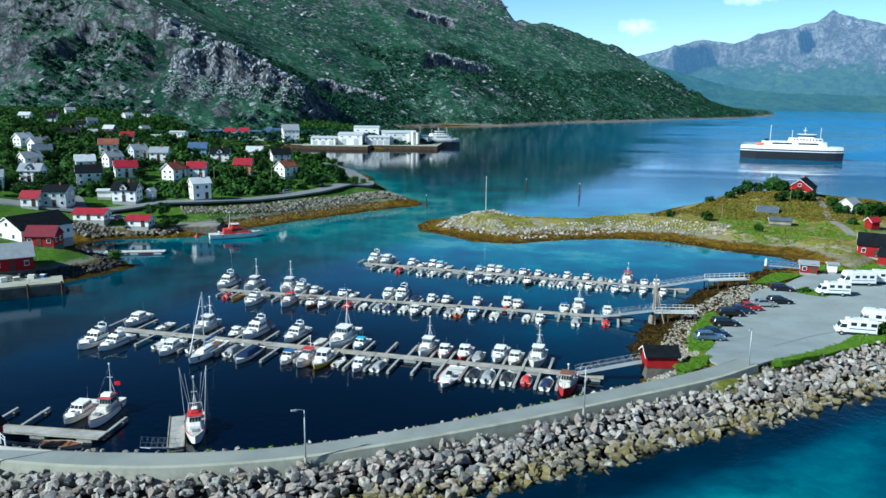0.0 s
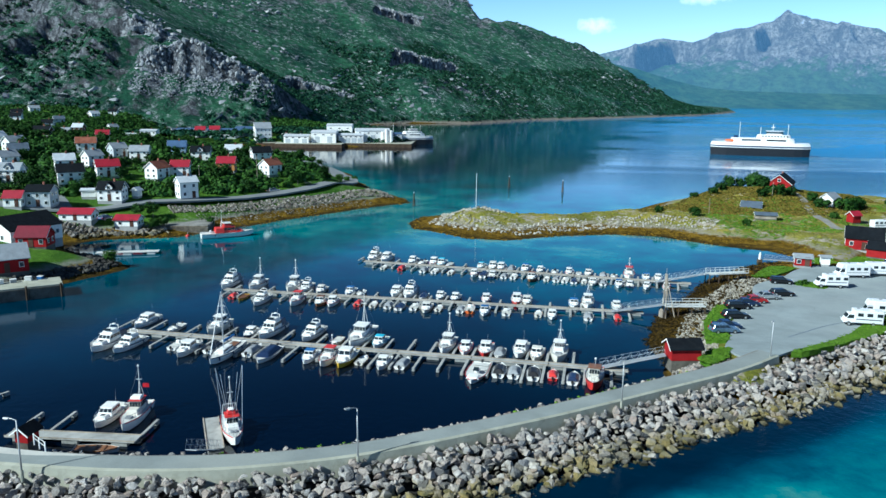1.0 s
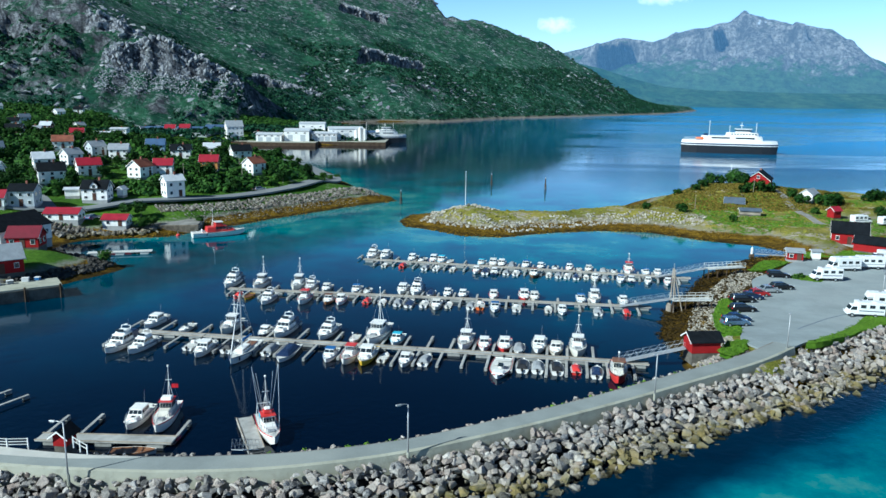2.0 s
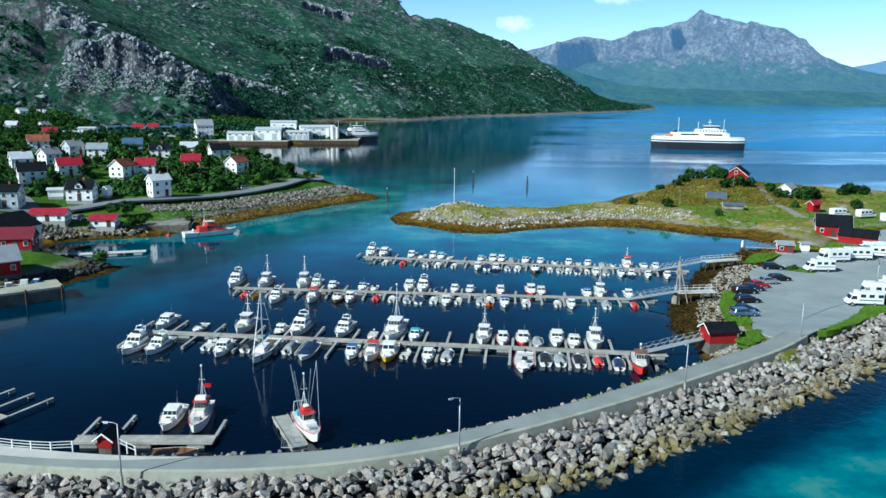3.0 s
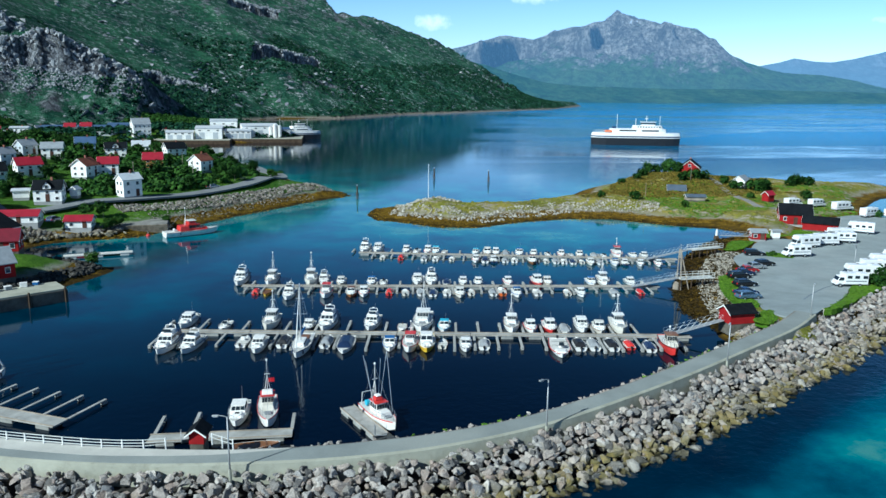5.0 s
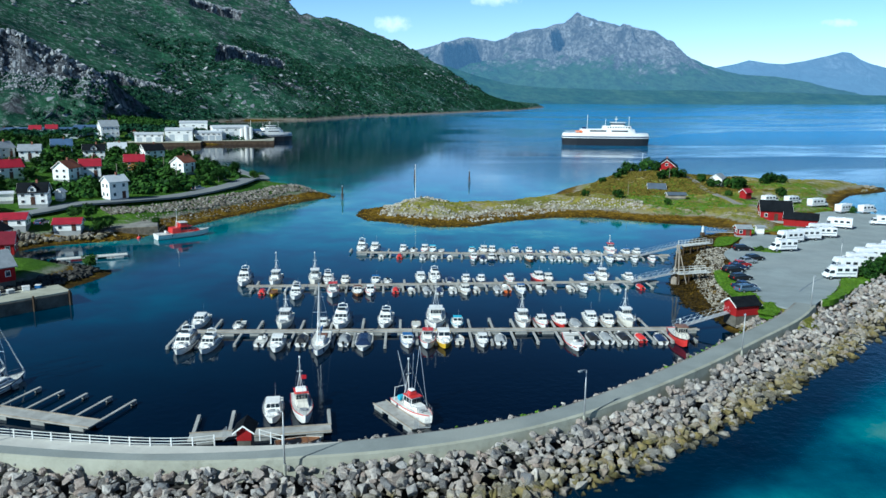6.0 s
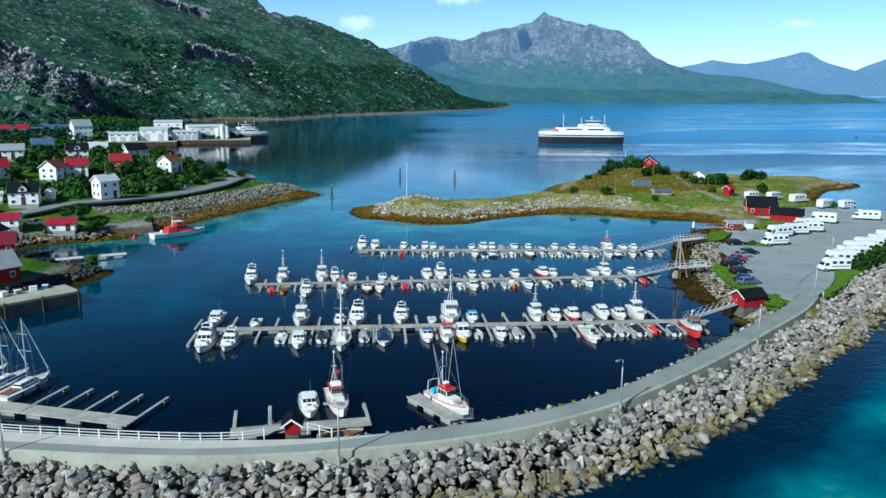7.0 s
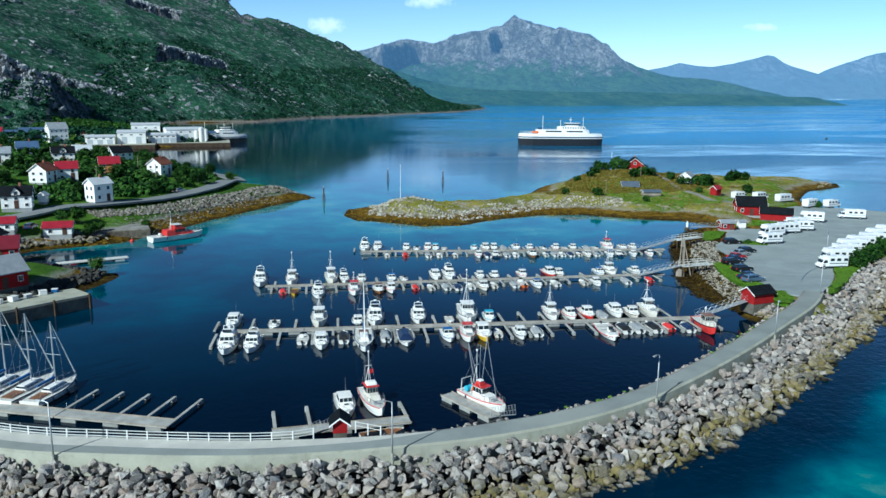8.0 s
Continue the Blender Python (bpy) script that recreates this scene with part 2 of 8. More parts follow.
M["boulder"] = boulder_mat("granite_boulder", ((0.08, 0.08, 0.085), (0.28, 0.26, 0.235), (0.54, 0.48, 0.42), (0.37, 0.285, 0.235), (0.72, 0.67, 0.60), (0.18, 0.185, 0.20)))
M["shore_stone"] = boulder_mat("shore_stone", ((0.06, 0.058, 0.05), (0.20, 0.175, 0.14), (0.40, 0.36, 0.30), (0.15, 0.12, 0.085), (0.50, 0.47, 0.41), (0.11, 0.105, 0.095)), 2.2, 0.6)
M["quay_stone"] = mat("old_quay_stone", (0.17, 0.145, 0.11), 0.9, var=0.4, scale=0.8, fine=2.5, bump=0.6, dirt=(0.05, 0.045, 0.035))
M["beach_stone"] = boulder_mat("beach_stone", ((0.26, 0.235, 0.19), (0.42, 0.385, 0.31), (0.58, 0.535, 0.44), (0.36, 0.315, 0.24), (0.66, 0.62, 0.53), (0.30, 0.28, 0.235)), 1.0, 0.4)
M["hill_stone"] = boulder_mat("hill_stone", ((0.15, 0.16, 0.19), (0.29, 0.30, 0.325), (0.45, 0.46, 0.47), (0.23, 0.24, 0.275), (0.53, 0.535, 0.53), (0.18, 0.19, 0.22)), 0.3, 0.0)
M["dark_stone"] = mat("dark_weedy_stone", (0.055, 0.052, 0.046), 0.8, var=0.4, scale=0.8, fine=4, bump=0.5, dirt=(0.22, 0.21, 0.19))


def ground_mat(name, low, grass_a, grass_b, rock_a, rock_b, rock_lo, rock_hi, weed=True, weed_top=1.0, rock_scale=0.12, dry=0.0):
    """Grass with bare rock by a noise of its own; golden seaweed and shingle where the tide reaches."""
    m, nt, p = start_mat(name, 0.9)
    g = nt.nodes.new("ShaderNodeNewGeometry")
    sep = nt.nodes.new("ShaderNodeSeparateXYZ")
    nt.links.new(g.outputs["Position"], sep.inputs[0])
    grass = blend(nt, noise_fac(nt, 0.06, 6, 0.65), grass_a, grass_b)
    grass = blend(nt, arith(nt, "MULTIPLY", noise_fac(nt, 0.16, 7, 0.7, 0.5, 0.66), dry), grass, (0.20, 0.165, 0.06))
    grass = blend(nt, arith(nt, "MULTIPLY", noise_fac(nt, 1.3, 6, 0.7), 0.5), grass, tuple(v * 0.45 for v in grass_a))
    rock = blend(nt, noise_fac(nt, 0.9, 8, 0.75), rock_a, rock_b)
    rock = blend(nt, arith(nt, "MULTIPLY", noise_fac(nt, 3.0, 6, 0.7, 0.5, 0.68), 0.6), rock, tuple(v * 0.35 for v in rock_a))
    col = blend(nt, noise_fac(nt, rock_scale, 9, 0.72, rock_lo, rock_hi), grass, rock)
    if weed:
        zz = arith(nt, "ADD", sep.outputs["Z"], arith(nt, "MULTIPLY", arith(nt, "SUBTRACT", noise_fac(nt, 0.22, 7, 0.7, 0.2, 0.8), 0.5), 0.9))
        stony = arith(nt, "SUBTRACT", 1.0, ramp01(nt, zz, weed_top + 0.25, weed_top + 0.95))
        col = blend(nt, arith(nt, "MULTIPLY", stony, arith(nt, "ADD", 0.35, arith(nt, "MULTIPLY", noise_fac(nt, 0.7, 6, 0.7), 0.65))), col, low)
        kelp = blend(nt, noise_fac(nt, 0.5, 7, 0.75), (0.045, 0.028, 0.005), (0.27, 0.165, 0.015))
        kelp = blend(nt, arith(nt, "MULTIPLY", noise_fac(nt, 2.2, 6, 0.75, 0.5, 0.7), 0.8), kelp, (0.03, 0.02, 0.006))
        low_weed = arith(nt, "SUBTRACT", 1.0, ramp01(nt, zz, 0.15, 0.6))
        kelp = blend(nt, arith(nt, "MULTIPLY", low_weed, 0.8), kelp, (0.020, 0.014, 0.005))
        wet = arith(nt, "SUBTRACT", 1.0, ramp01(nt, zz, weed_top - 0.15, weed_top + 0.2))
        col = blend(nt, wet, col, kelp)
    nt.links.new(col, p.inputs["Base Color"])
    add_bump(nt, p, noise_fac(nt, 1.1, 9, 0.75, 0.2, 0.8), 0.8, 0.5)
    return m


M["islet"] = ground_mat("islet_ground", (0.31, 0.28, 0.235), (0.165, 0.195, 0.024), (0.40, 0.33, 0.068), (0.30, 0.26, 0.20), (0.50, 0.44, 0.35), 0.53, 0.60, weed_top=1.25, rock_scale=0.2, dry=0.9)
M["village"] = ground_mat("village_ground", (0.30, 0.28, 0.25), (0.034, 0.090, 0.010), (0.125, 0.235, 0.022), (0.24, 0.23, 0.20), (0.36, 0.34, 0.30), 0.60, 0.68, weed_top=1.9)
M["lawn"] = ground_mat("mown_grass", (0.3, 0.3, 0.3), (0.10, 0.215, 0.014), (0.17, 0.30, 0.026), (0.15, 0.15, 0.05), (0.2, 0.2, 0.08), 0.72, 0.85, weed=False)
M["shingle"] = mat("pale_shingle", (0.26, 0.25, 0.225), 0.95, var=0.25, scale=0.4, fine=2.5, bump=0.6, dirt=(0.2, 0.19, 0.16))


def mountain_mat(name, green_a, green_b, rock_a, rock_b, lo, hi, scale, fine, bumpd, high=(0, 1), snow=False, sand=False, speckle=0.0, joints=0.75, knob=0.12):
    m, nt, p = start_mat(name, 0.95)
    g = nt.nodes.new("ShaderNodeNewGeometry")
    sep = nt.nodes.new("ShaderNodeSeparateXYZ")
    nt.links.new(g.outputs["Position"], sep.inputs[0])
    nor = nt.nodes.new("ShaderNodeSeparateXYZ")
    nt.links.new(g.outputs["True Normal"], nor.inputs[0])
    green = blend(nt, noise_fac(nt, scale, 8, 0.7), green_a, green_b)
    green = blend(nt, arith(nt, "MULTIPLY", noise_fac(nt, fine, 8, 0.75, 0.42, 0.62), 0.7), green, tuple(v * 0.35 for v in green_a))
    rock = blend(nt, noise_fac(nt, fine * 0.8, 9, 0.75), rock_a, rock_b)
    rock = blend(nt, arith(nt, "MULTIPLY", noise_fac(nt, fine * 3.0, 7, 0.75, 0.46, 0.56), 0.7), rock, tuple(v * 0.35 for v in rock_a))
    mp = node(nt, "ShaderNodeMapping")
    mp.inputs["Scale"].default_value = (1.0, 1.0, 0.22)
    nt.links.new(g.outputs["Position"], mp.inputs["Vector"])
    crack = noise_fac(nt, fine * 1.1, 7, 0.7, 0.42, 0.58, mp.outputs["Vector"])
    rock = blend(nt, arith(nt, "MULTIPLY", arith(nt, "SUBTRACT", 1.0, crack), 0.75), rock, tuple(v * 0.3 for v in rock_a))
    vor = node(nt, "ShaderNodeTexVoronoi", Scale=fine * 0.75)
    vor.feature = "DISTANCE_TO_EDGE"
    warp = node(nt, "ShaderNodeTexNoise", Scale=fine * 1.5, Detail=4)
    nt.links.new(mp.outputs["Vector"], warp.inputs["Vector"])
    wv = nt.nodes.new("ShaderNodeVectorMath")
    wv.operation = "MULTIPLY_ADD"
    nt.links.new(warp.outputs["Color"], wv.inputs[0])
    wv.inputs[1].default_value = (0.6 / fine, 0.6 / fine, 0.6 / fine)
    nt.links.new(mp.outputs["Vector"], wv.inputs[2])
    nt.links.new(wv.outputs[0], vor.inputs["Vector"])
    joint = arith(nt, "SUBTRACT", 1.0, ramp01(nt, vor.outputs["Distance"], 0.0, 0.10))
    rock = blend(nt, arith(nt, "MULTIPLY", joint, joints), rock, tuple(v * 0.22 for v in rock_a))
    speck = noise_fac(nt, fine * 1.3, 8, 0.8, 0.52, 0.62)
    green = blend(nt, arith(nt, "MULTIPLY", speck, arith(nt, "MULTIPLY", speckle, noise_fac(nt, scale * 2.2, 6, 0.7, 0.42, 0.6))), green, rock_b)
    steep = arith(nt, "SUBTRACT", 1.0, nor.outputs["Z"])
    up = ramp01(nt, sep.outputs["Z"], *high)
    knobs = arith(nt, "ADD", arith(nt, "MULTIPLY", noise_fac(nt, scale * 1.4, 10, 0.75, 0.3, 0.7), 0.42), arith(nt, "MULTIPLY", noise_fac(nt, fine * 0.75, 8, 0.7, 0.3, 0.7), knob))
    v = arith(nt, "ADD", knobs, arith(nt, "ADD", arith(nt, "MULTIPLY", steep, 0.8), arith(nt, "MULTIPLY", up, 0.5)))
    col = blend(nt, ramp01(nt, v, lo, hi), green, rock)
    if sand:
        col = blend(nt, arith(nt, "SUBTRACT", 1.0, ramp01(nt, sep.outputs["Z"], 1.2, 3.6)), col, (0.30, 0.26, 0.21))
    if snow:
        col = blend(nt, arith(nt, "MULTIPLY", ramp01(nt, sep.outputs["Z"], 150, 210), noise_fac(nt, 0.012, 7, 0.7, 0.63, 0.67)), col, (0.75, 0.78, 0.82))
    nt.links.new(col, p.inputs["Base Color"])
    add_bump(nt, p, noise_fac(nt, fine, 10, 0.78, 0.2, 0.8), 1.0, bumpd)
    return m, nt, p


# greens and greys lean to blue, haze over the slope put into them
M["mountain"] = mountain_mat("near_mountain", (0.012, 0.058, 0.046), (0.080, 0.215, 0.112), (0.20, 0.215, 0.255), (0.62, 0.64, 0.65), 0.70, 0.82, 0.020, 0.13, 6.0, (70, 400), sand=True, speckle=1.0, knob=0.46)[0]


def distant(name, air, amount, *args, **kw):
    """Far ranges: haze of the kilometres of air, painted on as a bluish glow of the slopes themselves."""
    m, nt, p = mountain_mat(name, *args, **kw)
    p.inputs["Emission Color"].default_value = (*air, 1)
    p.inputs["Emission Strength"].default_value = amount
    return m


# emission colour and strength on these three stand in for haze
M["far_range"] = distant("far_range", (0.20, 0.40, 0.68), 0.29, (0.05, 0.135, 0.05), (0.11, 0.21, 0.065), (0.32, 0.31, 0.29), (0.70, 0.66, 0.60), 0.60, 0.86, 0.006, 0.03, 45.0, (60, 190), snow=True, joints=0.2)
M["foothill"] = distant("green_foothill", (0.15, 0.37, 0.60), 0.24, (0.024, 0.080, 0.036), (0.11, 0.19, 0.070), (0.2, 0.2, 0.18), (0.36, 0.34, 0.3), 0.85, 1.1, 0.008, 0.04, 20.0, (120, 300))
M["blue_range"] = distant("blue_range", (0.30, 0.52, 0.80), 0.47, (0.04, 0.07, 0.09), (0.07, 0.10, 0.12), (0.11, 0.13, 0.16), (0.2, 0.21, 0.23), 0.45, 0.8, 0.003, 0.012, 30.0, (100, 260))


def water_mat():
    m, nt, p = start_mat("sea_water", 0.05)
    at = nt.nodes.new("ShaderNodeAttribute")
    at.attribute_name = "depth_sky_tint"
    sh = at.outputs["Fac"]
    n = noise_fac(nt, 0.06, 8, 0.65, 0.34, 0.66)
    s2 = arith(nt, "MULTIPLY", sh, arith(nt, "ADD", 0.45, arith(nt, "MULTIPLY", n, 0.75)))
    ramp = nt.nodes.new("ShaderNodeValToRGB")
    stops = ((0.0, (0.0003, 0.0026, 0.010)), (0.22, (0.001, 0.024, 0.050)), (0.5, (0.002, 0.082, 0.125)), (0.8, (0.014, 0.175, 0.200)), (1.0, (0.07, 0.24, 0.22)))
    els = ramp.color_ramp.elements
    while len(els) < len(stops):
        els.new(0.5)
    for e, (pos, c) in zip(els, stops):
        e.position, e.color = pos, (*c, 1)
    nt.links.new(s2, ramp.inputs["Fac"])
    g = nt.nodes.new("ShaderNodeNewGeometry")
    sep = nt.nodes.new("ShaderNodeSeparateXYZ")
    nt.links.new(g.outputs["Position"], sep.inputs[0])
    # far ripples' sky reflection painted into the base colour, none where the mountain mirrors
    sky_gleam = arith(nt, "MULTIPLY", ramp01(nt, sep.outputs["Y"], 270, 620), arith(nt, "MULTIPLY", ramp01(nt, sep.outputs["X"], -60, 220), 0.88))
    nt.links.new(blend(nt, sky_gleam, ramp.outputs["Color"], (0.022, 0.245, 0.55)), p.inputs["Base Color"])
    p.inputs["IOR"].default_value = 1.33
    p.inputs["Specular IOR Level"].default_value = 0.45
    p.inputs["Specular Tint"].default_value = (0.62, 0.86, 1.0, 1.0)
    mp = node(nt, "ShaderNodeMapping")
    mp.inputs["Scale"].default_value = (0.42, 1.0, 1.0)
    mp.inputs["Rotation"].default_value = (0, 0, radians(-14))
    nt.links.new(g.outputs["Position"], mp.inputs["Vector"])
    # slicks of calm water lie between ripples that the wind raises
    calm = noise_fac(nt, 0.0075, 2, 0.45, 0.47, 0.53, mp.outputs["Vector"], 1.6)
    fine = noise_fac(nt, 0.035, 4, 0.6, 0.42, 0.60, mp.outputs["Vector"], 0.6)
    calm = arith(nt, "MULTIPLY", calm, arith(nt, "ADD", 0.55, arith(nt, "MULTIPLY", fine, 0.45)))
    sea = ramp01(nt, sep.outputs["Y"], 240, 400)
    # the mountain shelters the water below it
    open_water = arith(nt, "ADD", 0.02, arith(nt, "MULTIPLY", ramp01(nt, arith(nt, "SUBTRACT", sep.outputs["X"], arith(nt, "MULTIPLY", sep.outputs["Y"], 0.12)), -10, 150), 0.98))
    wind = arith(nt, "MULTIPLY", arith(nt, "MULTIPLY", sea, open_water), arith(nt, "SUBTRACT", 1.0, calm))
    nt.links.new(arith(nt, "ADD", 0.04, arith(nt, "MULTIPLY", wind, 0.20)), p.inputs["Roughness"])
    r1 = noise_fac(nt, 0.9, 4, 0.6, 0.2, 0.8)
    r2 = noise_fac(nt, 0.11, 3, 0.5, 0.2, 0.8)
    h = arith(nt, "ADD", arith(nt, "MULTIPLY", r1, 0.45), arith(nt, "MULTIPLY", r2, 0.7))
    b = node(nt, "ShaderNodeBump", Strength=0.12, Distance=0.5)
    outer = arith(nt, "SUBTRACT", 1.0, ramp01(nt, sep.outputs["Y"], 70, 100))
    east = ramp01(nt, arith(nt, "SUBTRACT", sep.outputs["X"], arith(nt, "MULTIPLY", sep.outputs["Y"], 0.9)), -70, -50)
    near = arith(nt, "MULTIPLY", arith(nt, "MAXIMUM", outer, east), arith(nt, "SUBTRACT", 1.0, sea))
    lift = arith(nt, "ADD", 0.025, arith(nt, "ADD", arith(nt, "MULTIPLY", wind, 0.9), arith(nt, "MULTIPLY", near, 0.18)))
    nt.links.new(lift, b.inputs["Strength"])
    nt.links.new(h, b.inputs["Height"])
    nt.links.new(b.outputs["Normal"], p.inputs["Normal"])
    return m


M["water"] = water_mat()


def asphalt_mat(name, c, patch):
    m, nt, p = start_mat(name, 0.9)
    col = blend(nt, noise_fac(nt, 0.18, 7, 0.65), tuple(v * 0.85 for v in c), tuple(v * 1.12 for v in c))
    col = blend(nt, arith(nt, "MULTIPLY", noise_fac(nt, 0.05, 5, 0.6, 0.5, 0.62), 0.5), col, patch)
    col = blend(nt, arith(nt, "MULTIPLY", noise_fac(nt, 6, 4, 0.7), 0.25), col, tuple(v * 0.6 for v in c))
    nt.links.new(col, p.inputs["Base Color"])
    add_bump(nt, p, noise_fac(nt, 20, 3), 0.2, 0.02)
    return m


M["asphalt"] = asphalt_mat("worn_asphalt", (0.30, 0.335, 0.335), (0.35, 0.375, 0.37))
M["road_asphalt"] = asphalt_mat("breakwater_asphalt", (0.275, 0.295, 0.28), (0.36, 0.365, 0.325))
M["slab"] = mat("pale_concrete_slab", (0.52, 0.505, 0.455), 0.9, var=0.1, scale=0.3, fine=3, bump=0.2, dirt=(0.42, 0.41, 0.37))
M["village_road"] = asphalt_mat("village_asphalt", (0.21, 0.22, 0.225), (0.25, 0.26, 0.26))


# ---- shapes ----
def part(name, bm, material, parent=None, label="", smooth=False):
    """One bmesh as one mesh object, under a thing or a part."""
    me = bpy.data.meshes.new(name)
    bm.to_mesh(me)
    bm.free()
    me.materials.append(material)
    if smooth:
        me.polygons.foreach_set("use_smooth", [True] * len(me.polygons))
    ob = new(name, me)
    ob.parent = parent
    if label:
        ob["label"] = label
    return ob


def from_arrays(name, verts, faces, material, smooth=False, parent=None):
    me = bpy.data.meshes.new(name)
    me.from_pydata(verts, [], faces)
    me.materials.append(material)
    if smooth:
        me.polygons.foreach_set("use_smooth", [True] * len(me.polygons))
    ob = new(name, me)
    ob.parent = parent
    return ob


def box(bm, cx, cy, cz, sx, sy, sz, turn=0.0, taper=1.0):
    """A box by its centre and size; taper narrows its top."""
    c, s = math.cos(turn), math.sin(turn)
    vs = []
    for dz in (-0.5, 0.5):
        k = taper if dz > 0 else 1.0
        for dx, dy in ((-0.5, -0.5), (0.5, -0.5), (0.5, 0.5), (-0.5, 0.5)):
            x, y = dx * sx * k, dy * sy * k
            vs.append(bm.verts.new((cx + x * c - y * s, cy + x * s + y * c, cz + dz * sz)))
    for f in ((3, 2, 1, 0), (4, 5, 6, 7), (0, 1, 5, 4), (1, 2, 6, 5), (2, 3, 7, 6), (3, 0, 4, 7)):
        bm.faces.new([vs[i] for i in f])
    return vs


def bevel_all(bm, w, seg=1):
    bmesh.ops.bevel(bm, geom=bm.edges[:], offset=w, segments=seg, affect="EDGES", profile=0.5)


def bbox(sx, sy, sz, cx=0, cy=0, cz=0, w=0.05, seg=1, turn=0.0, taper=1.0):
    bm = bmesh.new()
    box(bm, cx, cy, cz, sx, sy, sz, turn, taper)
    bevel_all(bm, w, seg)
    return bm


def tube(bm, a, b, r, seg=6, r2=None):
    a, b = Vector(a), Vector(b)
    q = (b - a).to_track_quat("Z", "Y")
    r2 = r if r2 is None else r2
    ra, rb = [], []
    for i in range(seg):
        t = math.tau * i / seg
        o = q @ Vector((math.cos(t), math.sin(t), 0))
        ra.append(bm.verts.new(a + o * r))
        rb.append(bm.verts.new(b + o * r2))
    for i in range(seg):
        j = (i + 1) % seg
        bm.faces.new((ra[i], ra[j], rb[j], rb[i]))
    bm.faces.new(ra[::-1])
    bm.faces.new(rb)


def tubes(segs, r, seg=5):
    bm = bmesh.new()
    for a, b in segs:
        tube(bm, a, b, r, seg)
    return bm


def loft(bm, rings, closed=False, cap0=True, cap1=True):
    rows = [[bm.verts.new(p) for p in ring] for ring in rings]
    n = len(rows[0])
    for r0, r1 in zip(rows, rows[1:]):
        for i in range(n if closed else n - 1):
            j = (i + 1) % n
            bm.faces.new((r0[i], r0[j], r1[j], r1[i]))
    if cap0:
        bm.faces.new(rows[0][::-1])
    if cap1:
        bm.faces.new(rows[-1])
    return rows


def slab(corners, thick, out=0.02, inset=0.12, cells=1, gap=0.06):
    """Thin panes set just proud of a four-cornered face (corners counter-clockwise from outside): one bmesh for each pane."""
    a, b, c, d = (Vector(v) for v in corners)
    n = (b - a).cross(d - a).normalized()
    made = []
    for i in range(cells):
        u0, u1 = (i + gap) / cells, (i + 1 - gap) / cells
        u0, u1 = (max(u0, inset * 0.5) if i == 0 else u0), (min(u1, 1 - inset * 0.5) if i == cells - 1 else u1)
        bm = bmesh.new()
        pts = []
        for u, v in ((u0, inset), (u1, inset), (u1, 1 - inset), (u0, 1 - inset)):
            p = a.lerp(b, u).lerp(d.lerp(c, u), v)
            pts.append(p)
        lo = [bm.verts.new(p - n * thick) for p in pts]
        hi = [bm.verts.new(p + n * out) for p in pts]
        bm.faces.new(hi)
        bm.faces.new(lo[::-1])
        for k in range(4):
            bm.faces.new((lo[k], lo[(k + 1) % 4], hi[(k + 1) % 4], hi[k]))
        made.append(bm)
    return made


def frustum(x0, x1, w0, z0, X0, X1, W1, z1):
    """Corners of a tapered cabin: base from x0 to x1, half width w0; top from X0 to X1, half width W1."""
    lo = [(x0, -w0, z0), (x1, -w0, z0), (x1, w0, z0), (x0, w0, z0)]
    hi = [(X0, -W1, z1), (X1, -W1, z1), (X1, W1, z1), (X0, W1, z1)]
    return lo, hi


def frustum_mesh(lo, hi, w=0.06):
    bm = bmesh.new()
    v = [bm.verts.new(p) for p in lo + hi]
    for f in ((3, 2, 1, 0), (4, 5, 6, 7), (0, 1, 5, 4), (1, 2, 6, 5), (2, 3, 7, 6), (3, 0, 4, 7)):
        bm.faces.new([v[i] for i in f])
    if w:
        bevel_all(bm, w)
    return bm


def sides(lo, hi):
    """right, front, left, back faces of a frustum, counter-clockwise from outside."""
    return [(lo[i], lo[(i + 1) % 4], hi[(i + 1) % 4], hi[i]) for i in range(4)]


# ---- terrain arithmetic ----
def lattice(ix, iy, seed):
    h = np.sin(ix * 127.1 + iy * 311.7 + seed * 74.7) * 43758.5453
    return h - np.floor(h)


def value_noise(x, y, seed):
    ix, iy = np.floor(x), np.floor(y)
    fx, fy = x - ix, y - iy
    fx, fy = fx * fx * (3 - 2 * fx), fy * fy * (3 - 2 * fy)
    a, b = lattice(ix, iy, seed), lattice(ix + 1, iy, seed)
    c, d = lattice(ix, iy + 1, seed), lattice(ix + 1, iy + 1, seed)
    return (a * (1 - fx) + b * fx) * (1 - fy) + (c * (1 - fx) + d * fx) * fy


def fbm(x, y, size, octaves=5, seed=0, gain=0.5, ridged=False):
    out, amp, tot = 0, 1.0, 0.0
    for o in range(octaves):
        n = value_noise(x / size, y / size, seed + o * 13)
        if ridged:
            n = 1 - np.abs(2 * n - 1)
        out, tot = out + amp * n, tot + amp
        x, y = 0.8 * x - 0.6 * y, 0.6 * x + 0.8 * y
        size, amp = size * 0.5, amp * gain
    return out / tot


def inside_distance(x, y, poly):
    """Metres to the outline of a polygon: positive inside."""
    best = np.full(np.shape(x), 1e9)
    odd = np.zeros(np.shape(x), bool)
    for (x0, y0), (x1, y1) in zip(poly, poly[1:] + poly[:1]):
        dx, dy = x1 - x0, y1 - y0
        t = np.clip(((x - x0) * dx + (y - y0) * dy) / (dx * dx + dy * dy), 0, 1)
        best = np.minimum(best, np.hypot(x - x0 - t * dx, y - y0 - t * dy))
        if dy:
            odd ^= ((y0 > y) != (y1 > y)) & (x < x0 + (y - y0) / dy * dx)
    return np.where(odd, best, -best)


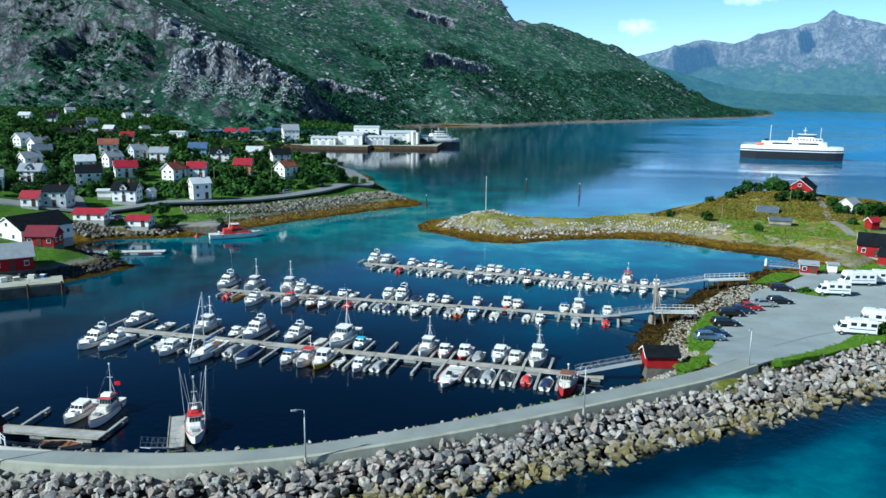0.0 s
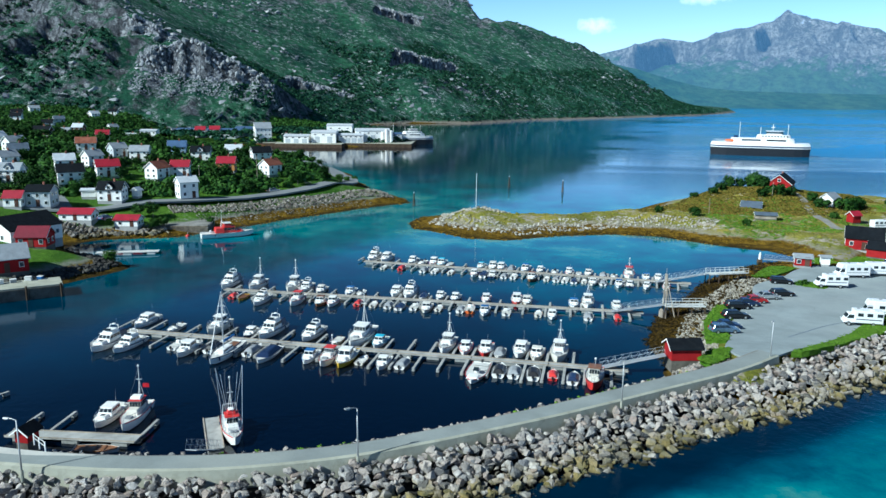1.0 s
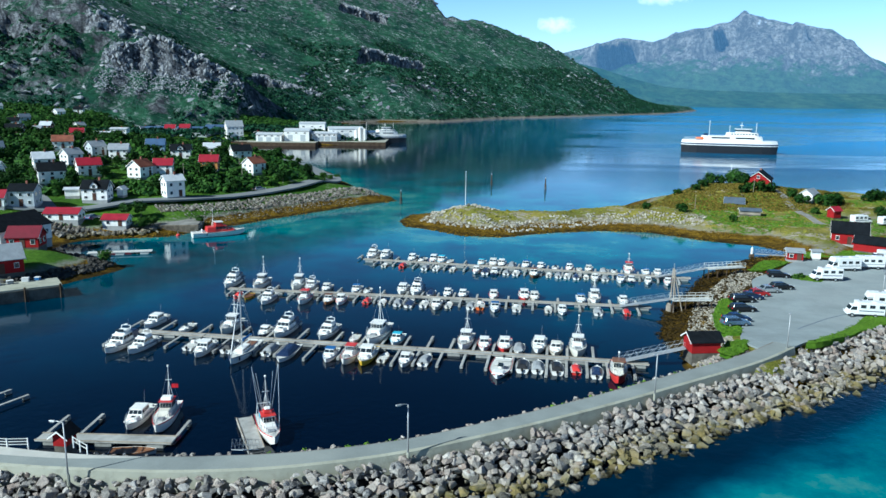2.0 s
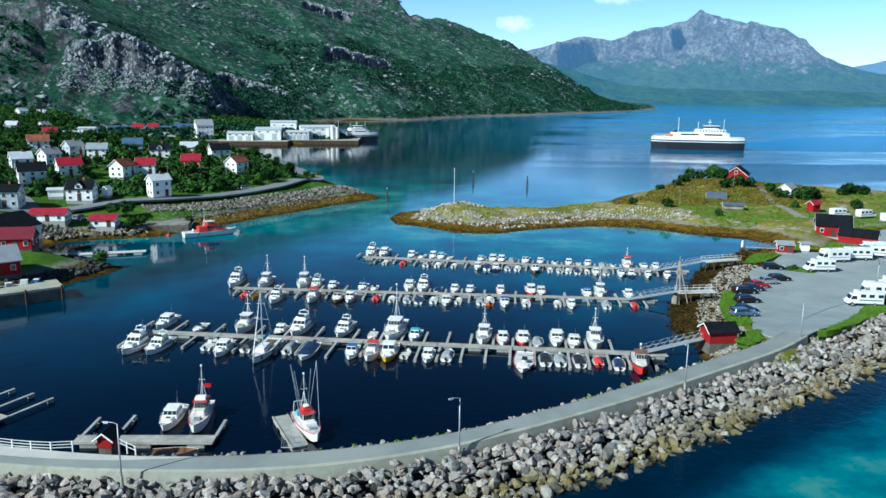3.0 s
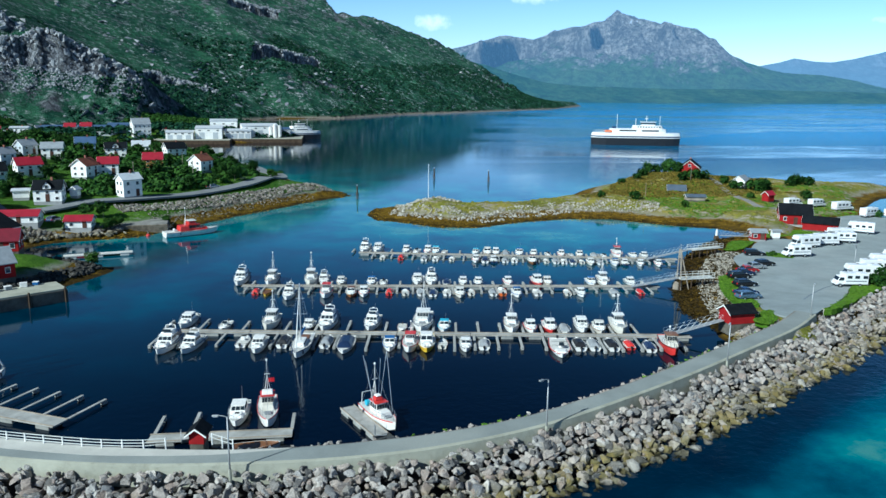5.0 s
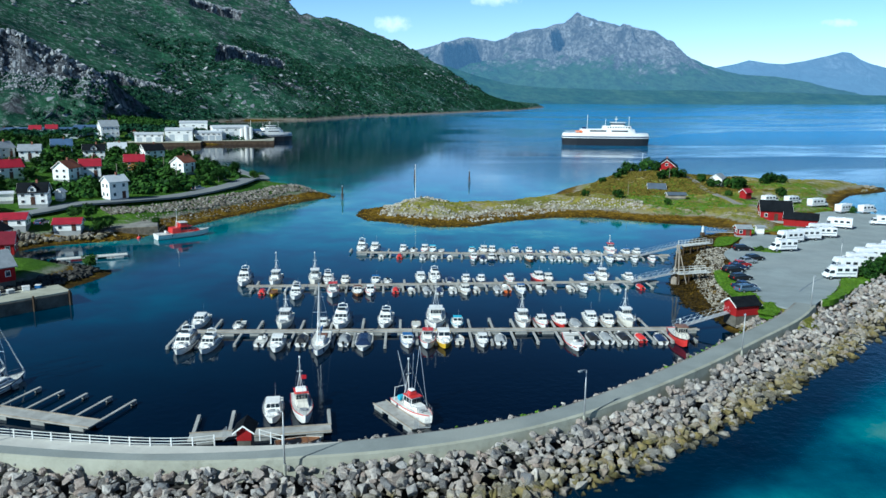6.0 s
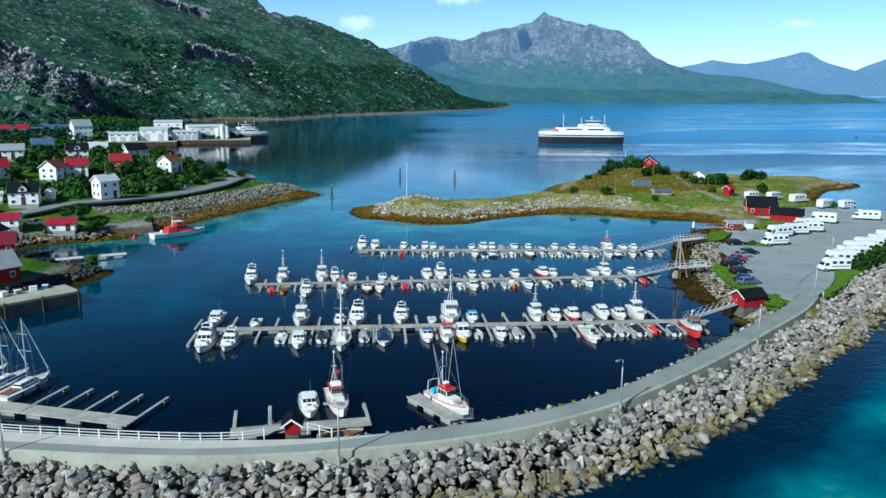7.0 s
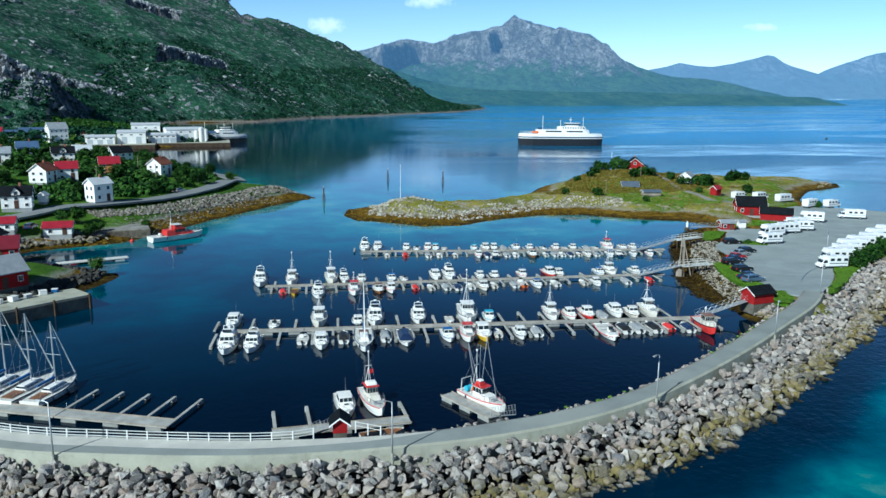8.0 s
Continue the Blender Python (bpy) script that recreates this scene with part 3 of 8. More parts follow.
def smooth(v, lo, hi):
    t = np.clip((v - lo) / (hi - lo), 0, 1)
    return t * t * (3 - 2 * t)


def heightfield(name, xs, ys, height, material, keep=None, shade=True):
    gx, gy = np.meshgrid(xs, ys)
    z = height(gx, gy)
    ok = np.ones(z.shape, bool) if keep is None else keep(gx, gy, z)
    nx = len(xs)
    faces = []
    for j in range(len(ys) - 1):
        for i in range(nx - 1):
            if ok[j, i] or ok[j, i + 1] or ok[j + 1, i] or ok[j + 1, i + 1]:
                k = j * nx + i
                faces.append((k, k + 1, k + nx + 1, k + nx))
    ob = from_arrays(name, np.stack([gx, gy, z], -1).reshape(-1, 3).tolist(), faces, material, shade)
    bm = bmesh.new()
    bm.from_mesh(ob.data)
    bmesh.ops.delete(bm, geom=[v for v in bm.verts if not v.link_faces], context="VERTS")
    bm.to_mesh(ob.data)
    bm.free()
    return ob


VILLAGE = [(-97, 139), (-91, 151), (-86, 160), (-84, 167), (-93, 175), (-104, 180), (-112, 187), (-108, 195), (-97, 198), (-88, 203), (-80, 213.5), (-73, 223),
           (-68, 232), (-60, 243), (-50, 255), (-40, 264), (-34, 274), (-37, 284), (-48, 298), (-57, 322), (-70, 362), (-90, 400), (-130, 430), (-165, 465), (-172, 512), (-152, 532),
           (-100, 534), (-62, 548), (-60, 572), (-80, 640), (-140, 740), (-150, 850), (-93, 932), (-20, 950), (60, 1085), (203, 1215), (376, 1412), (527, 1690),
           (500, 1900), (-1700, 1900), (-1700, 60), (-400, 90), (-140, 128)]
ISLET = [(-28, 222), (-30, 232), (-27, 243), (-17, 249), (-5, 250), (10, 249), (32, 258), (47, 269), (65, 290), (90, 318), (120, 318), (152, 290), (171, 283),
         (186, 271), (177, 259), (155, 249), (135, 225), (122, 203), (130, 192), (160, 180), (230, 170), (230, 140), (120, 138), (70, 123), (52, 113), (40, 107),
         (30, 104), (23, 108), (19, 117), (19, 125), (24, 139), (33, 154), (40, 166), (52, 180), (66, 192), (63, 199), (51, 208), (41, 217), (28, 219), (13, 215),
         (-1, 207), (-12, 209), (-20, 217)]
ROAD_LINE = [(-150, 128), (-128, 112), (-107, 95.5), (-87, 82.0), (-76, 77.4), (-65, 73.9), (-55, 72.0), (-46, 71.4), (-38, 71.8), (-30, 73.2), (-20, 76.6), (-9, 82.6), (3, 90), (14, 97.3), (25, 104.6), (33, 111.5)]
CARPARK = [(26.2, 103.7), (32.5, 112.1), (45.5, 121.3), (50.7, 127.9), (65.7, 138), (95.8, 156.9), (138.2, 174.1), (134.6, 198), (119.9, 211.7), (96.7, 207.5), (90.4, 200.1), (77.3, 178.4), (66.9, 179.5), (54.1, 170.9), (48.7, 160.1), (38.7, 139.1), (31, 119.8)]


def park_level(y):
    """The asphalt falls from the breakwater road to the far end of the car park."""
    return np.interp(y, [104, 112, 118, 126, 150, 200], [3.45, 3.3, 2.6, 1.9, 1.4, 1.1])


def village_height(x, y):
    d = inside_distance(x, y, VILLAGE)
    n = fbm(x, y, 14, 4, 3)
    low = np.where(d > 0, 3.6 * smooth(d, 0, 13) + 0.9 * smooth(d, 10, 30), d * 0.25)
    rise = 0.125 * np.clip(d - 10, 0, 150)
    yard = smooth(x, -275, -235) * smooth(y, 470, 505) * (1 - smooth(y, 590, 640))
    rise = rise * (1 - 0.85 * yard)
    return low + rise + (n - 0.5) * (1.4 * smooth(d, -2, 6) * (1 - smooth(d, 12, 24)) + 0.3)


def islet_height(x, y):
    d = inside_distance(x, y, ISLET)
    n = fbm(x, y, 9, 5, 7)
    z = np.where(d > 0, 1.5 * smooth(d, -1, 11) + 1.8 * smooth(d, 8, 17), d * 0.22)
    z = z + (n - 0.5) * 1.8 * smooth(d, 2, 9)
    z = z + 3.6 * np.exp(-((x - 84) / 24) ** 2 - ((y - 274) / 18) ** 2) - 0.9 * smooth(x, 55, 85) * (1 - smooth(y, 225, 262)) + 1.2 * np.exp(-((x + 10) / 9) ** 2 - ((y - 238) / 6) ** 2)
    z = z + 1.5 * np.exp(-((x - 20.8) / 3.6) ** 2 - ((y - 109.0) / 3.4) ** 2)
    yard = np.exp(-((x - 112) / 15) ** 4 - ((y - 227) / 15) ** 4)
    z = z + (1.3 - z) * yard
    flat = inside_distance(x, y, CARPARK)
    return np.where(flat > -7, z + (park_level(y) - 0.34 - z) * smooth(flat, -7, -0.5), z)


# ---- setting ----
def spaced(a, b, step):
    return list(np.arange(a, b + step * 0.5, step))


def growing(a, limit, step, k=1.14):
    out = []
    while abs(a) < limit:
        a += step
        step *= k
        out.append(a)
    return out


def build_water():
    xs = growing(-170, 4650, -4)[::-1] + spaced(-170, 270, 3.5) + growing(270, 4650, 4)
    ys = growing(40, 700, -4)[::-1] + spaced(40, 430, 3.5) + growing(430, 4650, 4)

    def z(x, y):
        r = np.hypot(x, y)
        return 26.0 * np.clip((r - 1800) / 2900, 0, 1) ** 1.5

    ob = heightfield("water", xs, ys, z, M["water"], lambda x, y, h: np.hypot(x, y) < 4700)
    co = np.empty(len(ob.data.vertices) * 3)
    ob.data.vertices.foreach_get("co", co)
    x, y = co[0::3], co[1::3]
    out1, out2 = -inside_distance(x, y, VILLAGE), -inside_distance(x, y, ISLET)
    t = 0.7 * np.exp(-np.maximum(out1, 0) / 9) * (y > 195) * (y < 420) + 0.75 * np.exp(-np.maximum(out2, 0) / 10) * (y > 195)

    def blob(cx, cy, rx, ry, a):
        return a * np.exp(-((x - cx) / rx) ** 2 - ((y - cy) / ry) ** 2)

    t = t + blob(-42, 240, 14, 26, 0.3) + blob(-8, 285, 38, 26, 0.2) + blob(25, 290, 60, 22, 0.18) + blob(-50, 212, 26, 14, 0.3) + blob(0, 195, 45, 18, 0.33)
    # the blob at (35, 190) tints in the sky mirrored by the bay
    t = t + 0.35 * smooth(y, 104, 190) * (1 - smooth(y, 320, 430)) + blob(-88, 140, 36, 40, 0.20) + blob(60, 330, 150, 70, 0.16) + blob(35, 190, 40, 22, 0.18) + blob(14, 150, 22, 46, 0.22)
    # outside the breakwater: deep along its foot, sandy shallows farther out
    off = np.full(x.shape, 1e9)
    for (x0, y0), (x1, y1) in zip(ROAD_LINE, ROAD_LINE[1:] + [(63, 130), (126, 159), (230, 190)]):
        dx, dy = x1 - x0, y1 - y0
        k = np.clip(((x - x0) * dx + (y - y0) * dy) / (dx * dx + dy * dy), 0, 1)
        off = np.minimum(off, np.hypot(x - x0 - k * dx, y - y0 - k * dy))
    seaward = y < np.interp(x, [p[0] for p in ROAD_LINE] + [63, 126, 230], [p[1] for p in ROAD_LINE] + [130, 159, 190])
    shoal = np.clip(fbm(x, y, 17, 4, 8) * 1.9 - 0.42, 0, 1)
    t = np.where(seaward, 0.10 + smooth(off, 13.5, 20) * (0.22 + 0.85 * shoal) * smooth(x, -45, -5), t)
    # far out, reflected sky is tinted in, fading towards the mountain's dark reflection
    t = t + 0.46 * smooth(y, 300, 560) * smooth(x, -120, 200)
    a = ob.data.attributes.new("depth_sky_tint", "FLOAT", "POINT")
    a.data.foreach_set("value", np.clip(t, 0, 1).astype(np.float32))
    tagged(ob, "dark blue fjord water, turquoise over the shallows", "water", kind="structure")


build_water()

ground = heightfield("ground_village", spaced(-520, -20, 3.5), spaced(92, 470, 3.2) + growing(470, 940, 5, 1.05), village_height, M["village"],
                     lambda x, y, z: z > -1.2)
tagged(ground, "green grassy ground with a rocky, weed-grown shore", "ground", kind="structure")
islet = heightfield("ground_islet", spaced(-36, 60, 1.1) + spaced(61.6, 240, 1.8), spaced(94, 330, 1.25), islet_height, M["islet"], lambda x, y, z: z > -1.0)
tagged(islet, "rocky heath-covered spit with golden seaweed along the tide line", "ground", kind="structure")


def cliff_line(x, y, base, lean, seed, wave=13, rib=5.0):
    """Where a rock wall stands: buttresses and clefts along a leaning line."""
    return base + lean * x + wave * (fbm(x, 0 * x, 42, 3, seed) - 0.5) + rib * np.abs(np.sin(x / 6.1 + 2 * fbm(x, 0 * x, 20, 2, seed + 3))) + 3.5 * fbm(x, y, 7, 2, seed + 5)


def cliff(z, x, y, face, foot_z, top_z, x0, x1):
    """A wall that rises from a talus slope to a shoulder of the hill."""
    line = cliff_line(x, y, *face)
    foot = np.interp(x, *foot_z)
    top = np.interp(x, *top_z) + 5 * (fbm(x, y, 16, 3, face[2] + 9) - 0.5)
    front = np.maximum(np.minimum(z, foot), foot - 0.62 * (line - 3 - y))
    back = np.maximum(z, top + 0.12 * np.clip(y - line - 6, 0, 400))
    made = front + (back - front) * smooth(y, line - 3, line + 5)
    return z + (made - z) * smooth(x, x0 - 12, x0 + 4) * (1 - smooth(x, x1 - 6, x1 + 14)) * smooth(y, line - 60, line - 34) * (1 - smooth(y, line + 60, line + 190))


# each: line (base, lean, seed, waviness), foot and shoulder heights along x, ends
CLIFFS = [((722, 0.35, 63), ((-290, -265, -190), (54, 49, 41)), ((-290, -280, -240, -205, -185), (60, 69, 79, 62, 47)), -288, -186),
          ((985, 0.40, 73), ((-240, -160), (36, 38)), ((-240, -215, -190, -160), (50, 62, 63, 48)), -236, -160),
          ((1195, 0.80, 83), ((-140, -50), (44, 42)), ((-140, -110, -60), (80, 84, 70)), -135, -52),
          ((745, 0.20, 93), ((-330, -290), (78, 80)), ((-330, -312, -290), (92, 100, 86)), -326, -292),
          ((1350, 0.45, 103), ((-190, -110), (132, 136)), ((-190, -150, -110), (165, 176, 150)), -182, -112)]


def near_mountain_height(x, y):
    foot = np.interp(x, [-1700, -600, -400, -275, -185, -130, -90, 60, 203, 376, 527], [300, 420, 490, 548, 610, 770, 915, 1085, 1212, 1408, 1690])
    top = np.interp(x, [-1700, -900, -350, -150, -75, -45, -20, 20, 90, 170, 230, 290, 350, 420, 520], [370, 370, 310, 250, 215, 182, 142, 146, 140, 113, 80, 46, 22, 6, 0])
    s = (y - foot) / np.interp(x, [-600, -100, 200, 500], [480, 330, 230, 150])
    rise = np.clip(s, 0, 1.6)
    r1 = np.clip(rise, 0, 1)
    prof = 0.22 * (1 - (1 - r1) ** 1.5) + 0.78 * r1 ** (1.9 - 0.7 * smooth(x, -150, 150))
    n1 = fbm(x, y, 190, 6, 21, 0.52)
    n2 = fbm(x, y, 90, 6, 33, 0.55, True)
    z = 9 + top * np.clip(prof, 0, 1) + np.clip(rise, 0, 1) * (top * 0.30 * (n1 - 0.5) + top * 0.34 * (n2 - 0.62)) * (1 - 0.45 * smooth(rise, 0.7, 1.1))
    # crags: the slope breaks into steps
    step = 26.0
    k = z / step
    crag = (np.floor(k) + smooth(k - np.floor(k), 0.55, 0.95)) * step
    mask = smooth(fbm(x, y, 150, 4, 51), 0.5, 0.62) * smooth(z, 28, 60)
    z = z + (crag - z) * 0.25 * mask
    z = z + 22 * (fbm(x, y, 38, 4, 57, 0.6, True) - 0.62) * smooth(z, 16, 50) + 11 * (fbm(x, y, 17, 3, 59, 0.65) - 0.5) * smooth(z, 14, 40)
    for face, foot_z, top_z, x0, x1 in CLIFFS:
        z = cliff(z, x, y, face, foot_z, top_z, x0, x1)
    z = z + (26 + 18 * smooth(x, -120, 40)) * (fbm(x, y, 75, 3, 99) - 0.5) * smooth(z, 22, 60) * (1 - smooth(rise, 0.65, 0.95))
    d = inside_distance(x, y, VILLAGE)
    return np.minimum(z, np.where(d > 0, 0.4 + d * 0.55, d * 0.3)) - 0.4


mountain = heightfield("mountain", spaced(-800, -560, 8) + spaced(-555, 560, 3.4), spaced(470, 1500, 3.8) + growing(1500, 1880, 9), near_mountain_height, M["mountain"], lambda x, y, z: (z > -1) & (y > np.interp(x, [-400, -180, -130, -90], [440, 560, 700, 850])))
tagged(mountain, "craggy green mountain with grey rock faces and scrub", "mountain", kind="structure")


def range_height(points, y0, depth, seed, rough=0.22, front=0.0, corries=()):
    px, pz = [p[0] for p in points], [p[1] for p in points]

    def h(x, y):
        top = np.interp(x, px, pz)
        s = (y - (y0 - depth)) / depth
        body = np.clip(s, 0, 1) ** 1.15 * (1 - 0.5 * smooth(s, 1.0, 1.8))
        n = fbm(x, y, 420, 6, seed, 0.55, True) - 0.6
        n2 = fbm(x, y, 150, 6, seed + 5, 0.62, True) - 0.6
        # corries: a wall runs back obliquely into the ridge, a shoulder above it, a hollow below
        for x0, width, first, level, back in corries:
            across = x - (x0 + width * (s - first) / (1 - first))
            reach = smooth(s, first - 0.06, first + 0.02) * (s < 1.0)
            shoulder = np.exp(-np.minimum(across + 5, 0) ** 2 / 70 ** 2) * (1 - smooth(across, -5, 30)) * reach
            body = np.maximum(body, body + (0.95 - body) * shoulder)
            hollow = smooth(across, -5, 27) * (1 - smooth(across, 50, 50 + back)) * reach * (1 - smooth(s, 0.93, 0.99))
            body = body + (np.minimum(body, level) - body) * hollow
        body = np.maximum(body, 0.12 * np.clip(s, 0, 1))
        crest = np.exp(-((s - 1) / 0.12) ** 2)
        return front + (top - front) * body + (top - front) * (n * rough * 2 + n2 * rough) * np.clip(s, 0, 1) * (1 - 0.82 * crest)
    return h


S = 0.72
MAIN = [(-200, 60), (400, 190), (594, 244), (829, 306), (900, 298), (1010, 291), (1120, 335), (1225, 360), (1370, 388), (1478, 432), (1560, 400), (1743, 369), (1896, 350),
        (2010, 285), (2131, 200), (2425, 128), (2649, 124), (2883, 95), (3060, 45), (3150, 18), (3220, -5)]
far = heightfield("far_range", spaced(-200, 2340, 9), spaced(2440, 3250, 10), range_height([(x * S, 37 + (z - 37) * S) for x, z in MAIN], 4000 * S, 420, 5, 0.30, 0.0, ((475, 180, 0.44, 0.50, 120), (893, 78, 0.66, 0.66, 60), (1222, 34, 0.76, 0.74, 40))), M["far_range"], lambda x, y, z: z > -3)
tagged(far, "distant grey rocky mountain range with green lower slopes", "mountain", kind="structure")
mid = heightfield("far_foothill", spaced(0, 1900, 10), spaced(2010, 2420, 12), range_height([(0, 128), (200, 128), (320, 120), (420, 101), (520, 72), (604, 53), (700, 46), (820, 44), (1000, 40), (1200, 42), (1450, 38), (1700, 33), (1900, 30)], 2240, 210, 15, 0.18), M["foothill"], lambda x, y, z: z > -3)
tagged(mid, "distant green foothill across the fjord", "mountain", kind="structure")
B = 0.84
BLUE = [(1700, 60), (2200, 150), (2311, 175), (2400, 190), (2492, 215), (2600, 200), (2719, 196), (2850, 215), (3000, 250), (3081, 270), (3130, 265), (3200, 228), (3269, 206), (3481, 160),
        (3682, 240), (3820, 282), (3932, 303), (4100, 310)]
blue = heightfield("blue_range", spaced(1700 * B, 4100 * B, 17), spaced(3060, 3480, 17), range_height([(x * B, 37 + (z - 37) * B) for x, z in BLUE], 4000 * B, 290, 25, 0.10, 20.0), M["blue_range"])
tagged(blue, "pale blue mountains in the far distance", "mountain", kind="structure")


# ---- breakwater, road, car park ----


def spline(pts, step):
    """Points at even steps along a smooth line through pts."""
    p = [Vector((x, y, 0)) for x, y in pts]
    p = [2 * p[0] - p[1]] + p + [2 * p[-1] - p[-2]]
    dense = []
    for a, b, c, d in zip(p, p[1:], p[2:], p[3:]):
        for i in range(24):
            t = i / 24
            dense.append(0.5 * ((2 * b) + (c - a) * t + (2 * a - 5 * b + 4 * c - d) * t * t + (3 * b - a - 3 * c + d) * t ** 3))
    dense.append(p[-2])
    out, left = [dense[0]], step
    for a, b in zip(dense, dense[1:]):
        d = (b - a).length
        while d >= left:
            a = a.lerp(b, left / d)
            d = (b - a).length
            out.append(a)
            left = step
        left -= d
    return out


def sides_of(line):
    """Each point of a line with its unit vector to the right."""
    got = []
    for i, p in enumerate(line):
        t = (line[min(i + 1, len(line) - 1)] - line[max(i - 1, 0)]).normalized()
        got.append((p, Vector((t.y, -t.x, 0))))
    return got


def sweep(name, line, profile, material, parent=None, closed=True, smooth_it=False):
    """A profile of (metres to the right, height) drawn along a line."""
    bm = bmesh.new()
    loft(bm, [[p + n * o + Vector((0, 0, z)) for o, z in profile] for p, n in sides_of(line)], closed, closed, closed)
    bmesh.ops.recalc_face_normals(bm, faces=bm.faces[:])
    return part(name, bm, material, parent, smooth=smooth_it)


road_line = spline(ROAD_LINE, 1.5)


def road_edges(x):
    """Metres from the road's line to its harbour edge, the asphalt's start and the sea wall, by the place along it."""
    inner = float(np.interp(x, [-90, -75, -60, -48, -36, -19, 0, 16], [-3.1, -2.95, -2.45, -2.15, -2.05, -1.3, -0.85, -0.75]))
    wall = float(np.interp(x, [-75, -60, -50, -36, -19, 0, 16], [0.75, 0.55, 0.3, 0.65, 0.95, 1.55, 1.8]))
    start = float(np.interp(x, [-64, -52, -44], [-0.75, -1.3, inner]))
    return inner, max(start, inner + 0.02), wall


def sweep_by(name, line, profile, material):
    """A profile that changes along the line: profile(x) gives (metres to the right, height) pairs."""
    bm = bmesh.new()
    loft(bm, [[p + n * o + Vector((0, 0, z)) for o, z in profile(p.x)] for p, n in sides_of(line)], True)
    bmesh.ops.recalc_face_normals(bm, faces=bm.faces[:])
    return part(name, bm, material)


# core coloured as the shade seen between the stones
core = sweep_by("breakwater_core", road_line, lambda x: [(road_edges(x)[0] + 0.1, 3.1), (road_edges(x)[2] - 0.05, 3.1), (road_edges(x)[2], 1.7), (8.6, -1.6), (-4.6, -1.6), (road_edges(x)[0] - 0.5, 1.9)], M["rubble"])
tagged(core, "stony core of a curved breakwater", "breakwater", kind="structure")
road = sweep_by("road", road_line, lambda x: [(road_edges(x)[1], 3.0), (road_edges(x)[2], 3.0), (road_edges(x)[2], 3.5), (road_edges(x)[1], 3.5)], M["road_asphalt"])
tagged(road, "narrow worn asphalt road along the breakwater", "road", kind="structure")
strip = sweep_by("pavement_slab_strip", [p for p in road_line if p.x < -44], lambda x: [(road_edges(x)[0], 3.0), (road_edges(x)[1] - 0.004, 3.0), (road_edges(x)[1] - 0.004, 3.512), (road_edges(x)[0], 3.512)], M["slab"])
tagged(strip, "pale concrete strip between guard rail and asphalt", "pavement", kind="structure")
edge = sweep_by("trim_sea_wall", road_line, lambda x: [(road_edges(x)[2] + 0.004, 1.6), (road_edges(x)[2] + 0.62, 1.5), (road_edges(x)[2] + 0.34, 3.40), (road_edges(x)[2] + 0.004, 3.52)], M["concrete"])
tagged(edge, "weathered concrete sea wall below the breakwater road", "sea wall", kind="structure")
edge2 = sweep_by("trim_road_verge", [p for p in road_line if p.x > -50], lambda x: [(road_edges(x)[0] - 0.55, 2.5), (road_edges(x)[0] - 0.004, 2.5), (road_edges(x)[0] - 0.004, 3.46), (road_edges(x)[0] - 0.4, 3.36)], M["shingle"])
tagged(edge2, "gravel verge on the harbour side of the road", "road edge", kind="structure")


def flat_area(name, poly, z, material, thick=0.25):
    bm = bmesh.new()
    bm.faces.new([bm.verts.new((x, y, 0)) for x, y in poly])
    bm.normal_update()
    for f in bm.faces:
        if f.normal.z < 0:
            f.normal_flip()
    for y in (112, 118, 126, 150):
        bmesh.ops.bisect_plane(bm, geom=bm.verts[:] + bm.edges[:] + bm.faces[:], plane_co=(0, y, 0), plane_no=(0, 1, 0))
    for v in bm.verts:
        v.co.z = float(park_level(v.co.y)) + z
    r = bmesh.ops.extrude_face_region(bm, geom=bm.faces[:])
    for v in r["geom"]:
        if isinstance(v, bmesh.types.BMVert):
            v.co.z -= thick
    bmesh.ops.recalc_face_normals(bm, faces=bm.faces[:])
    bmesh.ops.triangulate(bm, faces=bm.faces[:])
    return part(name, bm, material)


PARK = [(29.7, 105.6), (33.9, 109.8), (42.7, 117.3), (50.3, 124.9), (54.9, 130.1), (66.8, 139.7), (97.9, 157.9), (136.1, 175.2), (132.5, 196.9), (118.9, 209.6), (111.5, 210.7), (98.8, 202.2), (92.2, 187.1), (77.3, 176.3), (68.9, 179), (61.5, 174.1), (55.1, 166), (47.1, 158.5), (43.3, 148.7), (38.2, 139.1),
        (33.7, 130.1), (30.5, 120.5), (27.4, 112.4)]
park = flat_area("pavement_car_park", [(p.x, p.y) for p in spline(PARK + PARK[:1], 2.0)[:-1]], 0.0, M["asphalt"])
tagged(park, "grey asphalt car park beside the harbour", "car park", kind="structure")
ramp = flat_area("road_junction", [(31.6, 108.6), (34.9, 110.7), (42, 116.3), (44, 121), (33, 122), (29.6, 115.5), (29.2, 112)], 0.015, M["asphalt"], 0.3)
tagged(ramp, "asphalt where the breakwater road meets the car park", "road", kind="structure")
LAWNS = []
